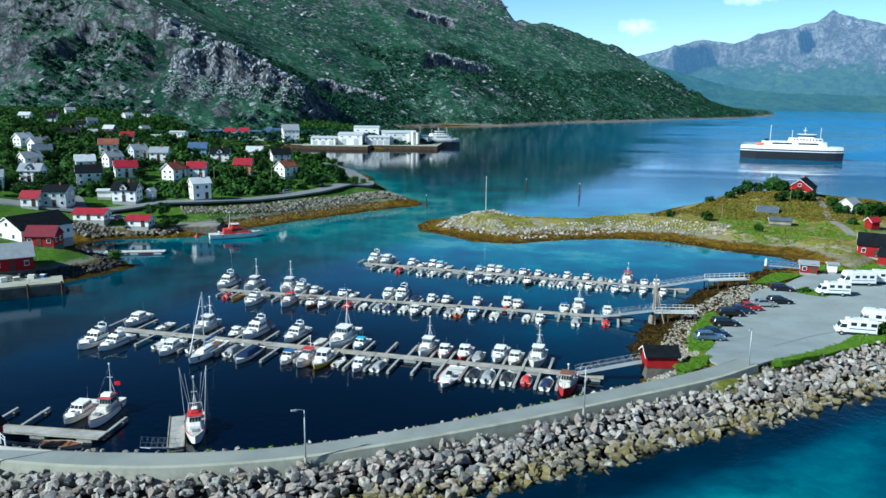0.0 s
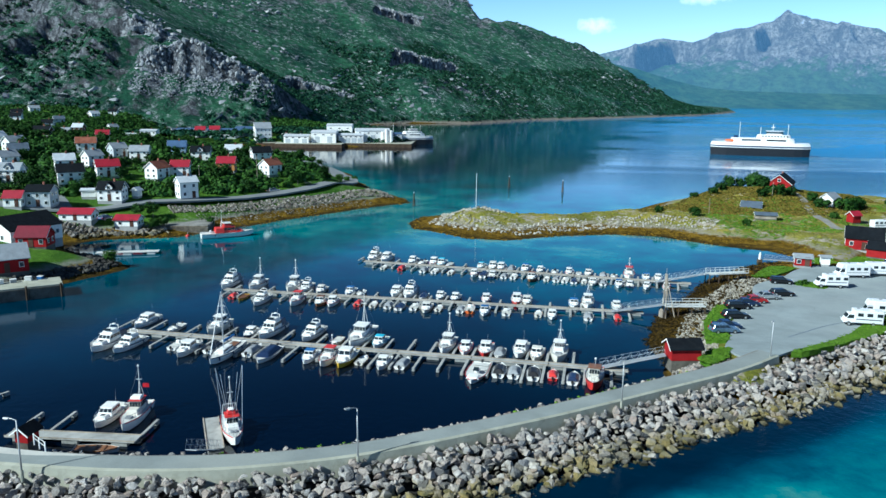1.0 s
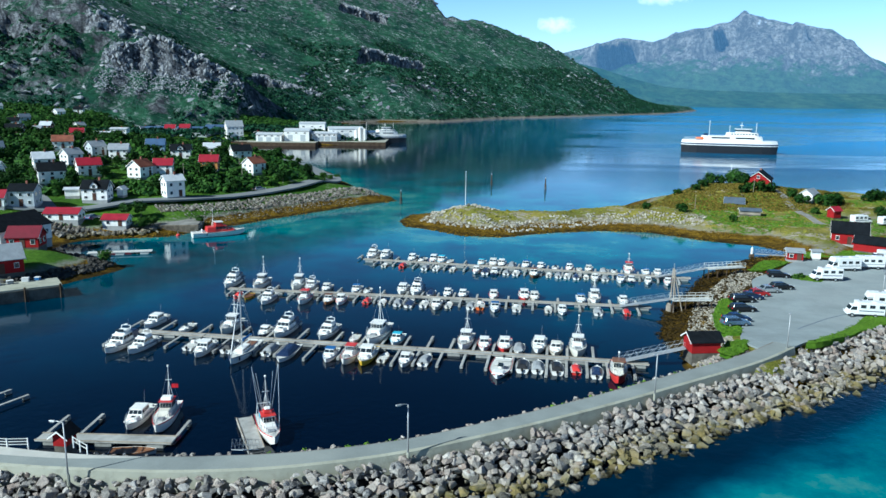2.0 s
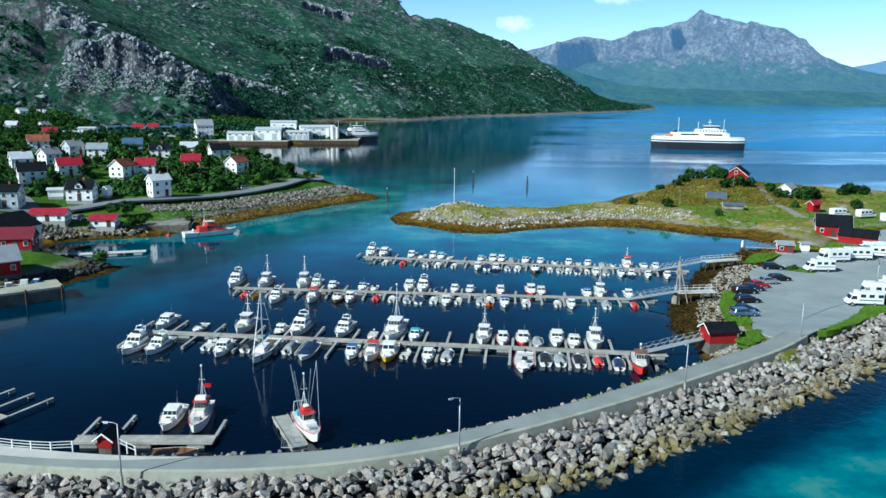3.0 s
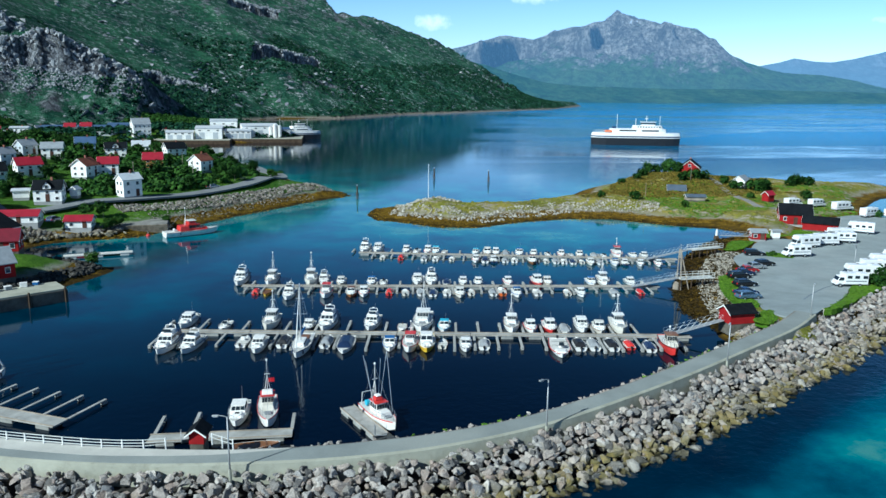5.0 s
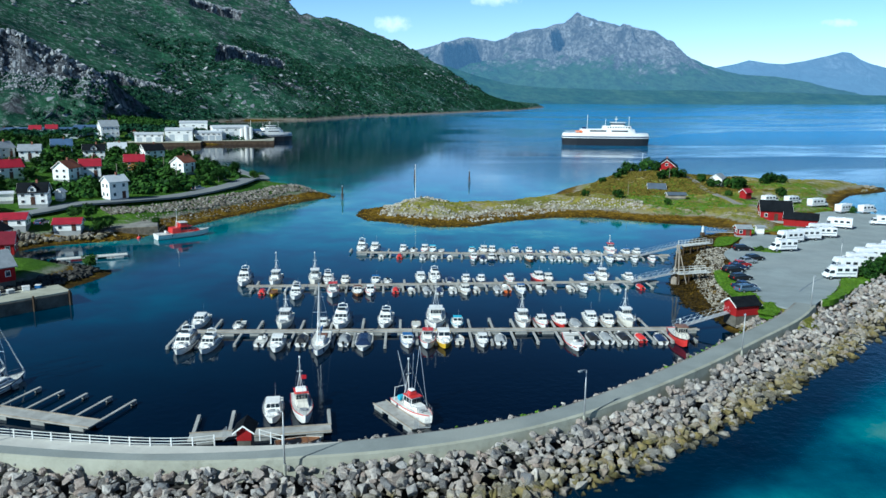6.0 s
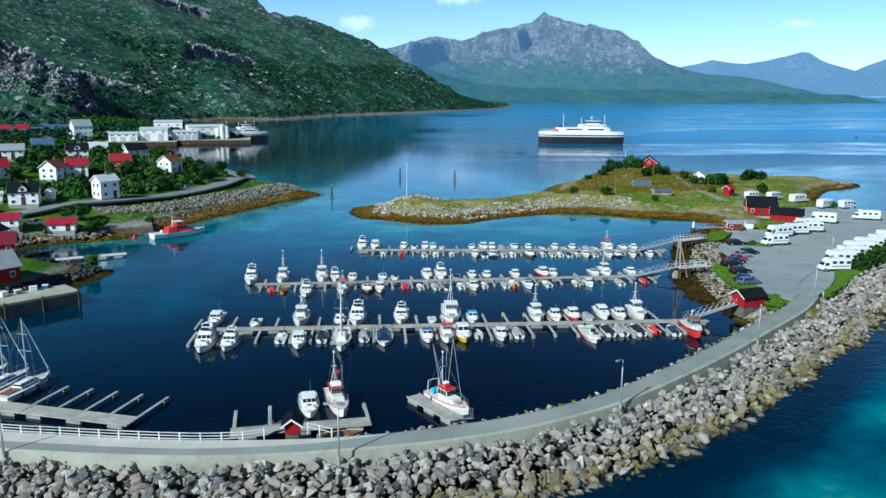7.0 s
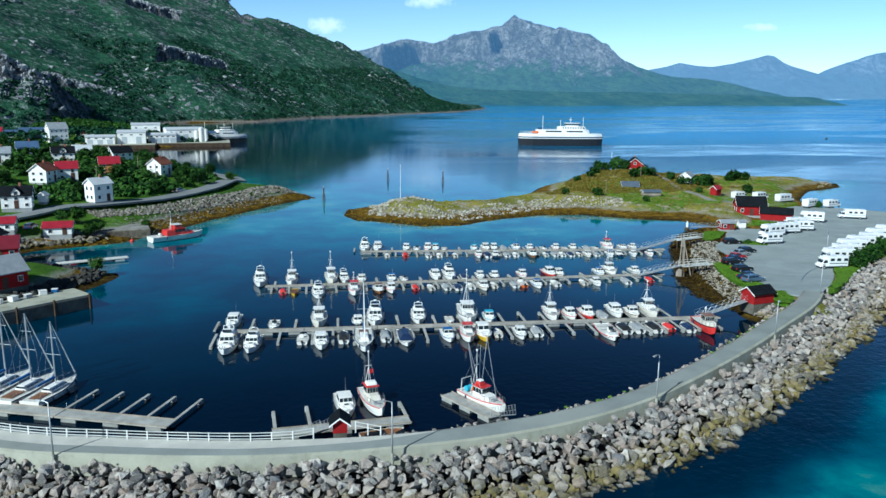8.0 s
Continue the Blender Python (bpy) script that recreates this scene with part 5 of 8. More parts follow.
def make_fishing_boat(L=10.0, stripe="red", house="gelcoat", top="red", mast=7.5, rig=False, hull_m="gelcoat", label="white fishing boat with a mast and wheelhouse", house_at=-0.1):
    t = thing("fishing_boat", label, "fishing boat", "boats in the marina")
    Bm, H = L * 0.34, 1.3
    at = boat_hull(t, L, Bm, H, M[hull_m], M["deck"], M[stripe], 2.4)
    w = Bm / 2 * 0.6
    hx = house_at * L
    lo, hi = frustum(hx - 0.13 * L, hx + 0.12 * L, w, 1.25, hx - 0.12 * L, hx + 0.10 * L, w * 0.92, 2.75)
    cabin(t, lo, hi, M[house], M[top], 4, 3, 1, "wheelhouse", 0.18)
    lo, hi = frustum(hx + 0.10 * L, hx + 0.28 * L, w * 1.05, 1.25, hx + 0.10 * L, hx + 0.25 * L, w * 0.85, 1.95)
    part("casing", frustum_mesh(lo, hi, 0.08), M[house], t)
    if rig:
        lo, hi = frustum(hx - 0.10 * L, hx + 0.02 * L, w * 0.7, 2.86, hx - 0.09 * L, hx + 0.0 * L, w * 0.65, 3.3)
        part("upper_house", frustum_mesh(lo, hi, 0.08), M[top], t)
        part("radar", bbox(0.8, 0.8, 0.28, hx - 0.04 * L, 0, 3.45, 0.12), M["gelcoat"], t)
    mx = hx - 0.14 * L
    m = part("mast", tubes([((mx, 0, 1.2), (mx, 0, mast)), ((mx, -0.4, mast * 0.72), (mx, 0.4, mast * 0.72)), ((mx - 0.6, -0.6, 1.2), (mx, 0, mast * 0.7)), ((mx - 0.6, 0.6, 1.2), (mx, 0, mast * 0.7))], 0.042, 6), M["gelcoat"], t)
    part("masthead_light", bbox(0.25, 0.25, 0.3, mx, 0, mast, 0.06), M["gelcoat"], m)
    xb, xs = at(0.98), at(0.03)
    wires = [((xb[0], 0, xb[2]), (mx, 0, mast * 0.95)), ((xs[0], -0.8, xs[2]), (mx, 0, mast * 0.95)), ((xs[0], 0.8, xs[2]), (mx, 0, mast * 0.95))]
    part("stay", tubes(wires, 0.014, 4), M["grey"], t)
    if rig:
        poles = []
        for sg in (1, -1):
            poles += [((mx + 0.5, sg * 0.45, 2.0), (mx + 0.1, sg * Bm * 0.62, mast * 1.2)), ((mx + 0.2, sg * 0.35, 2.0), (mx - 0.5, sg * Bm * 0.40, mast * 1.05)), ((mx + 0.1, sg * Bm * 0.62, mast * 1.2), (hx + 0.2 * L, sg * Bm * 0.42, 1.5))]
        for pole in poles:
            part("outrigger", tubes([pole], 0.032, 5), M["alu"], t)
        part("net_drum", tubes([((-0.33 * L, -0.7, 1.7), (-0.33 * L, 0.7, 1.7))], 0.4, 10), M["cyan"], t, "net drum wound with light blue net")
        part("gallows", tubes([((-0.42 * L, -Bm * 0.36, 1.2), (-0.42 * L, -Bm * 0.3, 3.0)), ((-0.42 * L, Bm * 0.36, 1.2), (-0.42 * L, Bm * 0.3, 3.0)), ((-0.42 * L, -Bm * 0.3, 3.0), (-0.42 * L, Bm * 0.3, 3.0))], 0.045, 6), M["gelcoat"], t)
        part("deck_gear", bbox(0.9, 0.9, 0.7, -0.3 * L, 0.5, 1.6, 0.1), M["orange"], t)
    else:
        part("hauler", bbox(0.5, 0.5, 0.8, -0.30 * L, 0.6, 1.6, 0.1), M["steel"], t)
    part("hatch", bbox(0.9, 0.9, 0.3, 0.27 * L, 0, 1.4, 0.05), M["grey"], t)
    bow_rail(t, at, 0.55, 0.97, 0.7)
    fenders(t, at)
    return t


PROTO = {
    "c": [make_cruiser(9.4), make_cruiser(8.6, "gelcoat", "grey", False, "white cabin cruiser with grey rubbing strake", None), make_cruiser(9.0, "gelcoat", "navy", True, "white cruiser with a navy canopy aft", "navy")],
    "k": [make_cabin_boat(), make_cabin_boat(6.2, "gelcoat", "red", "gelcoat", "white cabin boat with a red strake"), make_cabin_boat(7.0, "cream", "varnish", "cream", "cream cabin boat with wooden strake"), make_cabin_boat(6.8, "gelcoat", "blue", "blue", "white cabin boat with a blue roof")],
    "o": [make_open_boat(), make_open_boat(4.8, "cream", None, "cream open boat with thwarts", "varnish", False), make_open_boat(5.4, "gelcoat", "grey", "white open boat under a grey cover")],
    "d": [make_cabin_boat(6.6, "navy", "gelcoat", "gelcoat", "navy-hulled cabin boat with white cabin"), make_open_boat(5.4, "gelcoat", "navy", "white open boat under a navy cover")],
    "g": [make_open_boat(5.0, "gelcoat", "black", "white open boat with a black cover"), make_open_boat(5.0, "gelcoat", "grey", "white open boat under a pale grey cover")],
    "f": [make_fishing_boat(8.0, "varnish", "gelcoat", "gelcoat", 6.8), make_fishing_boat(7.4, "cream", "gelcoat", "gelcoat", 6.2, label="cream-trimmed fishing boat with a thin mast", hull_m="cream")],
    "F": [make_fishing_boat(9.6, "navy", "gelcoat", "gelcoat", 8.4, label="large white fishing boat with high wheelhouse and mast", house_at=-0.02)],
    "r": [make_fishing_boat(7.6, "red", "gelcoat", "red", 4.8, label="small white fishing boat with red wheelhouse roof"), make_cabin_boat(6.6, "red", "gelcoat", "gelcoat", "red-hulled cabin boat with white cabin")],
    "R": [make_open_boat(4.6, "red", "red", "red open boat under a red cover", "gelcoat")],
    "O": [make_open_boat(4.6, "orange", None, "orange open boat with outboard", "gelcoat")],
    "y": [make_rowing_boat(), make_cabin_boat(7.0, "yellow", "gelcoat", "gelcoat", "yellow-hulled cabin boat with white cabin")],
    "w": [make_cabin_boat(6.6, "varnish", "cream", "varnish", "varnished wooden cabin boat")],
    "n": [make_cabin_boat(6.8, "gelcoat", "cyan", "cyan", "white cabin boat with a light blue canopy")],
    "b": [make_open_boat(7.2, "gelcoat", "navy", "white speedboat under a dark blue cover")],
    "l": [make_open_boat(7.8, "gelcoat", None, "long white launch with a red strake", "red")],
    "W": [make_fishing_boat(7.0, "black", "cream", "varnish", 3.6, hull_m="red", label="red workboat with a cream wheelhouse", house_at=0.1)],
    "s": [make_sail_boat(9.0, 10.2)],
}
used = set()


def place_boat(ob, x, y, heading, scale=1.0, z=0.0, lean=0.0):
    """The first use moves the boat itself, later ones a copy."""
    m = Matrix.LocRotScale((x, y, z), Euler((lean, 0, heading)), Vector((scale, scale * 1.10, scale)))
    if ob.name in used:
        return copy_thing(ob, m)
    used.add(ob.name)
    ob.matrix_basis = m
    return ob


# ---- docks ----
DOCKS = {
    "A": ((-34.7, 175.9), (34.3, 161.6), "0.6c 3.9c 10.4k 12.8o 15.5k 17.2n 19.4o 26.5n 29.3k 31.2d 33.6o 36.5k 40.0k 43.0o 46.2k 48.2o 50.2k 53.4o 55.8o 59.0r 62.6k 65.0k",
          "5.8o 10.0R 15.4o 17.7o 21.4o 26.6k 28.7d 30.6d 33.0o 35.2o 39.0w 42.1o 44.1o 45.9o 47.8d 49.9o 51.8k 53.8o 57.2k 59.2d 62.7k 66.6k", 0.58),
    "B": ((-57.8, 148.2), (20.2, 139.2), "-1.3c 4.8f 12.4f 14.9c 18.3k 24.1k 26.6o 33.0c 35.9c 38.8d 42.0k 44.9d 50.7k 56.7r 58.5k 67.3k 69.8f 75.0k",
          "3.5R 5.5y 9.8c 16.5r 21.0w 23.4k 27.9R 30.8o 33.8o 36.0d 38.7o 40.9k 43.1o 47.0o 48.9O 51.5k 55.4o 61.1o 63.4k 69.9o 74.7R", 0.58),
    "C": ((-64.7, 121.3), (12.2, 109.6), "-0.1c 6.3o 13.3f 19.5d 22.5c 29.4c 34.3o 37.7F 40.9n 51.8f 54.8k 57.7r 60.1o 62.9c 65.6k 68.8f",
          "0.5c 4.2c 11.3o 14.1c 17.3g 20.4s 23.5g 26.5b 32.9k 35.9r 38.5y 40.9o 44.2k 46.9o 58.0l 60.9g 63.0g 65.7g 68.5R 71.4d 74.2W", 0.68),
}
LENGTH = {"c": 9.2, "k": 6.6, "o": 5.2, "d": 6.0, "g": 5.0, "f": 7.8, "F": 9.6, "r": 7.2, "R": 4.6, "O": 4.6, "y": 5.5, "w": 6.6, "n": 6.8, "b": 7.2, "l": 7.8, "W": 7.0, "s": 9.6}
brnd = random.Random(5)
count = {}


def pontoon_parts(root, L, half, turn_origin=True):
    """A floating walkway along x in sections, with float blocks and kerb beams."""
    n = max(1, round(L / 12))
    for i in range(n):
        x0, x1 = L * i / n + 0.06, L * (i + 1) / n - 0.06
        part("walkway", bbox(x1 - x0, 2 * half, 0.16, (x0 + x1) / 2, 0, 0.52, 0.03), M["dock"], root)
        for q in (0.12, 0.5, 0.88):
            part("float", bbox(1.9, 2 * half - 0.2, 0.5, x0 + (x1 - x0) * q, 0, 0.2, 0.05), M["float"], root)
    for sg in (1, -1):
        part("kerb", bbox(L, 0.12, 0.10, L / 2, sg * (half - 0.08), 0.65, 0.02), M["timber"], root)


def mooring_finger(root, x, sg, length, half):
    f = part("finger", bbox(0.40, length, 0.14, x, sg * (half + length / 2), 0.48, 0.03), M["dock"], root)
    part("finger_float", bbox(0.46, 0.8, 0.36, x, sg * (half + length - 0.42), 0.19, 0.06), M["float"], f)


for key, (a, b, up_side, low_side, half) in DOCKS.items():
    a, b = Vector((*a, 0)), Vector((*b, 0))
    L = (b - a).length
    turn = math.atan2(b.y - a.y, b.x - a.x)
    dock = thing("floating_dock", "long weathered floating dock with mooring fingers", "dock", "docks in the marina")
    pontoon_parts(dock, L + 1, half)
    for sg, text in ((1, up_side), (-1, low_side)):
        spots = [(float(w[:-1]), w[-1]) for w in text.split()]
        edges = [(u + v) / 2 for (u, _), (v, _) in zip(spots, spots[1:])]
        fingers = [spots[0][0] - 2.2] + edges + [spots[-1][0] + 2.2]
        last = -9
        for u in fingers:
            if u - last > 2.6 and -2.5 < u < L + 0.5:
                mooring_finger(dock, u, sg, brnd.uniform(5.0, 6.4) if key == "C" else brnd.uniform(3.0, 4.2), half)
                last = u
        gaps = [(u, v) for u, v in zip(fingers, fingers[1:]) if v - u > 6]
        for u, v in gaps:
            for i in range(1, int((v - u) / 3.4)):
                mooring_finger(dock, u + (v - u) * i / int((v - u) / 3.4), sg, 5.4, half)
        for u, kind in spots:
            protos = PROTO[kind]
            i = count.get(kind, 0)
            count[kind] = i + 1
            if kind == "y":
                i = 0 if key == "B" else 1
            ob = protos[i % len(protos)]
            ln = LENGTH[kind] * {"A": 0.80, "B": 0.88, "C": 0.95}[key]
            off = sg * (half + 0.6 + ln / 2)
            # larger boats lie bow to the camera side; small open ones stern out
            if kind in "oRgOd" and sg < 0:
                face = turn + math.pi / 2
            else:
                face = turn - math.pi / 2
            p = a + Vector((math.cos(turn), math.sin(turn), 0)) * u + Vector((-math.sin(turn), math.cos(turn), 0)) * off
            place_boat(ob, p.x + brnd.uniform(-0.15, 0.15), p.y, face + brnd.uniform(-0.06, 0.06), brnd.uniform(0.94, 1.04) * {"A": 0.80, "B": 0.88, "C": 0.95}[key], brnd.uniform(-0.05, 0.03))
    dock.matrix_basis = Matrix.LocRotScale((a.x, a.y, 0), Euler((0, 0, turn)), None)


# ---- near docks ----
def pontoon(name, label, a, b, half, fingers=(), group=""):
    a, b = Vector((*a, 0)), Vector((*b, 0))
    t = thing(name, label, "dock", group)
    pontoon_parts(t, (b - a).length, half)
    for u, sg, ln in fingers:
        mooring_finger(t, u, sg, ln, half)
    t.matrix_basis = Matrix.LocRotScale(a, Euler((0, 0, math.atan2(b.y - a.y, b.x - a.x))), None)
    return t


L_D = 41.5
pontoon("guest_dock", "pale floating guest dock with empty mooring fingers", (-108.2, 107.6), (-71.2, 88.8), 1.1, [(L_D - 0.3 - 3.45 * i, 1, 6.2) for i in range(11)], "docks in the marina")
pontoon("service_dock", "weathered wooden dock below the breakwater road", (-60.8, 83.6), (-45.6, 83.2), 0.95, [(0.4, 1, 5.0), (4.2, 1, 5.6), (15.0, 1, 4.4)], "docks in the marina")
pontoon("fishing_dock", "short wooden dock beside a fishing boat", (-39.6, 89.4), (-36.2, 81.4), 0.95, (), "docks in the marina")
village_dock = pontoon("village_dock", "white floating dock off the village shore", (-99, 178.6), (-85.2, 182.2), 0.9, (), "")
for c in village_dock.children:
    for slot in range(len(c.data.materials)):
        c.data.materials[slot] = M["deck"]
place_boat(PROTO["s"][0], -88.6, 103.6, radians(63), 1.0)
place_boat(PROTO["s"][0], -85.6, 102.3, radians(63), 0.92)
place_boat(PROTO["s"][0], -91.8, 105.4, radians(63), 1.06)
place_boat(PROTO["c"][1], -52.0, 89.4, radians(-91), 0.92)
trawler = make_fishing_boat(8.2, "red", "gelcoat", "red", 7.6, True, label="white fishing boat with red wheelhouse, masts and raised outriggers", house_at=-0.02)
trawler.matrix_basis = pose(-36.0, 86.3, 0, 0, 0, -67) @ Matrix.Scale(0.86, 4)
sjark = make_fishing_boat(8.4, "red", "cream", "red", 7.2, False, label="cream fishing boat with red wheelhouse roof and flag", house_at=-0.12)
part("upper_house", frustum_mesh(*frustum(-1.6, -0.3, 0.75, 2.86, -1.5, -0.5, 0.7, 3.3), 0.08), M["gelcoat"], sjark)
part("ensign", bbox(0.05, 0.9, 0.6, -3.2, 0.5, 3.9, 0.01), M["flag"], sjark, "small red flag")
sjark.matrix_basis = pose(-48.7, 89.2, 0, 0, 0, -86) @ Matrix.Scale(0.86, 4)
skiff = make_rowing_boat(4.6, "gelcoat", "white rowing skiff beside a wooden dock")
skiff.matrix_basis = pose(-49.4, 80.9, 0, 0, 0, 5)
rescue = make_fishing_boat(13.0, "grey", "red", "red", 7.0, False, label="white rescue boat with bright red superstructure", house_at=0.06)
part("stern_house", frustum_mesh(*frustum(-3.0, -0.6, 1.6, 1.3, -2.8, -0.6, 1.4, 2.6), 0.1), M["red"], rescue)
part("bridge", frustum_mesh(*frustum(-0.7, 1.4, 1.2, 2.86, -0.6, 1.0, 1.05, 3.7), 0.1), M["red"], rescue)
part("bridge_roof", bbox(2.2, 2.5, 0.12, 0.25, 0, 3.78, 0.04), M["gelcoat"], rescue)
part("liferaft", tubes([((-3.9, -0.5, 1.6), (-3.9, 0.5, 1.6))], 0.32, 10), M["gelcoat"], rescue, "white liferaft canister")
rescue.matrix_basis = pose(-76.4, 204.6, 0, 0, 0, 28)


def make_gangway(a, b, label="aluminium gangway with lattice rails"):
    a, b = Vector(a), Vector(b)
    t = thing("gangway", label, "gangway", "gangways")
    L = (b - a).length
    part("deck", bbox(L, 1.2, 0.08, L / 2, 0, 0, 0.02), M["galv"], t)
    n = max(3, round(L / 1.1))
    for sg in (0.6, -0.6):
        segs = [((0, sg, 1.05), (L, sg, 1.05)), ((0, sg, 0.5), (L, sg, 0.5))]
        segs += [((L * i / n, sg, 0), (L * i / n, sg, 1.05)) for i in range(n + 1)] + [((L * i / n, sg, 0), (L * (i + 1) / n, sg, 1.05)) for i in range(n)]
        part("rail", tubes(segs, 0.013, 4), M["galv"], t)
    d = b - a
    t.matrix_basis = Matrix.LocRotScale(a, Euler((0, -math.atan2(d.z, math.hypot(d.x, d.y)), math.atan2(d.y, d.x))), None)
    return t


make_gangway((28.0, 161.6, 0.7), (39.0, 163.2, 2.4))
make_gangway((15.5, 139.0, 0.7), (24.5, 138.2, 2.4))
make_gangway((9.4, 110.0, 0.7), (18.2, 109.6, 3.0))
make_gangway((-36.2, 81.0, 0.7), (-36.6, 75.6, 3.3))
make_gangway((-108, 107.4, 0.7), (-104.5, 96.5, 3.3))
make_gangway((-56.5, 81.9, 0.7), (-55.6, 77.8, 3.0))


def make_pier(a, b, tower=0.0, label="timber landing stage on tarred piles"):
    """A boarded stage on piles with rails; a braced post tower where one stands."""
    a, b = Vector((*a, 0)), Vector((*b, 0))
    L = (b - a).length
    t = thing("landing_stage", label, "pier", "landing stages")
    part("deck", bbox(L, 2.0, 0.18, L / 2, 0, 2.3, 0.03), M["timber_pale"], t)
    n = max(2, round(L / 2.2))
    for i in range(n + 1):
        for sg in (0.8, -0.8):
            part("support_post", tubes([((L * i / n, sg, -1.5), (L * i / n, sg, 2.3))], 0.12, 7), M["pile"], t)
    for sg in (0.95, -0.95):
        segs = [((0, sg, 3.3), (L, sg, 3.3)), ((0, sg, 2.85), (L, sg, 2.85))] + [((L * i / (2 * n), sg, 2.35), (L * i / (2 * n), sg, 3.3)) for i in range(2 * n + 1)]
        part("rail", tubes(segs, 0.045, 4), M["timber_pale"], t)
    if tower:
        for sg in (0.9, -0.9):
            part("tower_post", tubes([((0.1, sg, -1), (0.1, sg * 0.35, tower))], 0.14, 6), M["timber"], t)
            part("brace", tubes([((1.9, sg * 1.5, -1), (0.1, sg * 0.4, tower * 0.92))], 0.1, 5), M["timber"], t)
        part("crossbar", tubes([((0.1, -0.7, tower * 0.8), (0.1, 0.7, tower * 0.8))], 0.1, 5), M["timber"], t)
        part("pole", tubes([((0.1, 0, tower * 0.8), (0.1, 0, tower * 1.12))], 0.05, 5), M["galv"], t)
        part("fender_log", bbox(0.5, 1.6, 2.2, -0.4, 0, 0.6, 0.15), M["timber"], t)
    t.matrix_basis = Matrix.LocRotScale(a, Euler((0, 0, math.atan2(b.y - a.y, b.x - a.x))), None)
    return t


make_pier((24.4, 138.0), (31.5, 138.6), 8.0, "timber landing stage with a braced post tower")
make_pier((39.0, 163.2), (47.5, 165.6))
beacon = thing("harbour_beacon", "small white harbour light on a concrete foot", "beacon")
part("foot", bbox(1.6, 1.6, 1.4, 0, 0, 0.5, 0.1, taper=0.8), M["pile"], beacon)
part("column", tubes([((0, 0, 1.1), (0, 0, 3.0))], 0.45, 10), M["gelcoat"], beacon)
part("lantern", tubes([((0, 0, 3.0), (0, 0, 3.6))], 0.28, 8), M["lamp_glass"], beacon)
beacon.matrix_basis = pose(57.5, 186.0, 0) @ Matrix.Scale(0.7, 4)
make_gangway((58.2, 185.4, 1.0), (66.5, 178.0, 1.9), "narrow footbridge to a harbour light")


# ---- lamps, fence, poles ----
def make_lamp(h=5.4, arm=0.8):
    t = thing("street_lamp", "galvanised street lamp with a short arm", "street lamp", "street lamps")
    bm = bmesh.new()
    tube(bm, (0, 0, -0.8), (0, 0, h), 0.10, 8, 0.055)
    part("pole", bm, M["galv"], t, smooth=True)
    part("foot", tubes([((0, 0, -0.8), (0, 0, 0.35))], 0.16, 8), M["concrete"], t)
    part("arm", tubes([((0, 0, h), (-arm * 0.5, 0, h + 0.14)), ((-arm * 0.5, 0, h + 0.14), (-arm, 0, h + 0.16))], 0.04, 5), M["galv"], t)
    head = part("lamp_head", bbox(0.62, 0.26, 0.14, -arm - 0.22, 0, h + 0.16, 0.05), M["galv"], t)
    part("lens", bbox(0.42, 0.2, 0.06, -arm - 0.22, 0, h + 0.075, 0.02), M["lamp_glass"], head)
    return t


lamp = make_lamp()
LAMPS = [(-111.5, 94.4, 50), (-80.8, 77.6, 60), (-50.6, 69.8, 85), (-19.6, 75.0, 120), (8.9, 91.0, 145), (32.2, 108.6, 150)]
for i, (x, y, a) in enumerate(LAMPS):
    m = pose(x, y, 3.2, 0, 0, a - 90)
    if i:
        copy_thing(lamp, m)
    else:
        lamp.matrix_basis = m
copy_thing(lamp, pose(64.9, 143.1, 1.54, 0, 0, 40))

fence = thing("guard_rail", "white wooden guard rail along the breakwater road", "fence")
fl = [p for p in spline([(-118, 107.5), (-107, 98.4), (-87, 84.7), (-76, 80.0), (-65.6, 76.5), (-60, 75.3), (-57.2, 75.4)], 2.0)]
for p in fl:
    part("post", bbox(0.12, 0.12, 1.25, p.x, p.y, 3.75, 0.02), M["white_wood"], fence)
for a, b in zip(fl, fl[1:]):
    d = b - a
    for z in (3.72, 4.02, 4.32):
        part("rail", bbox(d.length, 0.05, 0.08, (a.x + b.x) / 2, (a.y + b.y) / 2, z, 0.01, turn=math.atan2(d.y, d.x)), M["timber_pale"], fence)
fence2 = thing("guard_rail", "short white wooden rail beside a red hut", "fence")
fl = spline([(-53.0, 75.9), (-51.9, 75.0), (-50.6, 74.0)], 1.4)
for p in fl:
    part("post", bbox(0.12, 0.12, 1.25, p.x, p.y, 3.75, 0.02), M["white_wood"], fence2)
for a, b in zip(fl, fl[1:]):
    d = b - a
    for z in (3.9, 4.3):
        part("rail", bbox(d.length, 0.05, 0.08, (a.x + b.x) / 2, (a.y + b.y) / 2, z, 0.01, turn=math.atan2(d.y, d.x)), M["timber_pale"], fence2)


def make_pole(x, y, z, h, label, name="mast_pole", mat_key="white_wood", r=0.09):
    t = thing(name, label, "pole")
    bm = bmesh.new()
    tube(bm, (0, 0, -0.5), (0, 0, h), r, 7, r * 0.6)
    part("shaft", bm, M[mat_key], t)
    part("cap", bbox(r * 3, r * 3, 0.16, 0, 0, h, 0.03), M[mat_key], t)
    t.matrix_basis = pose(x, y, z)
    return t


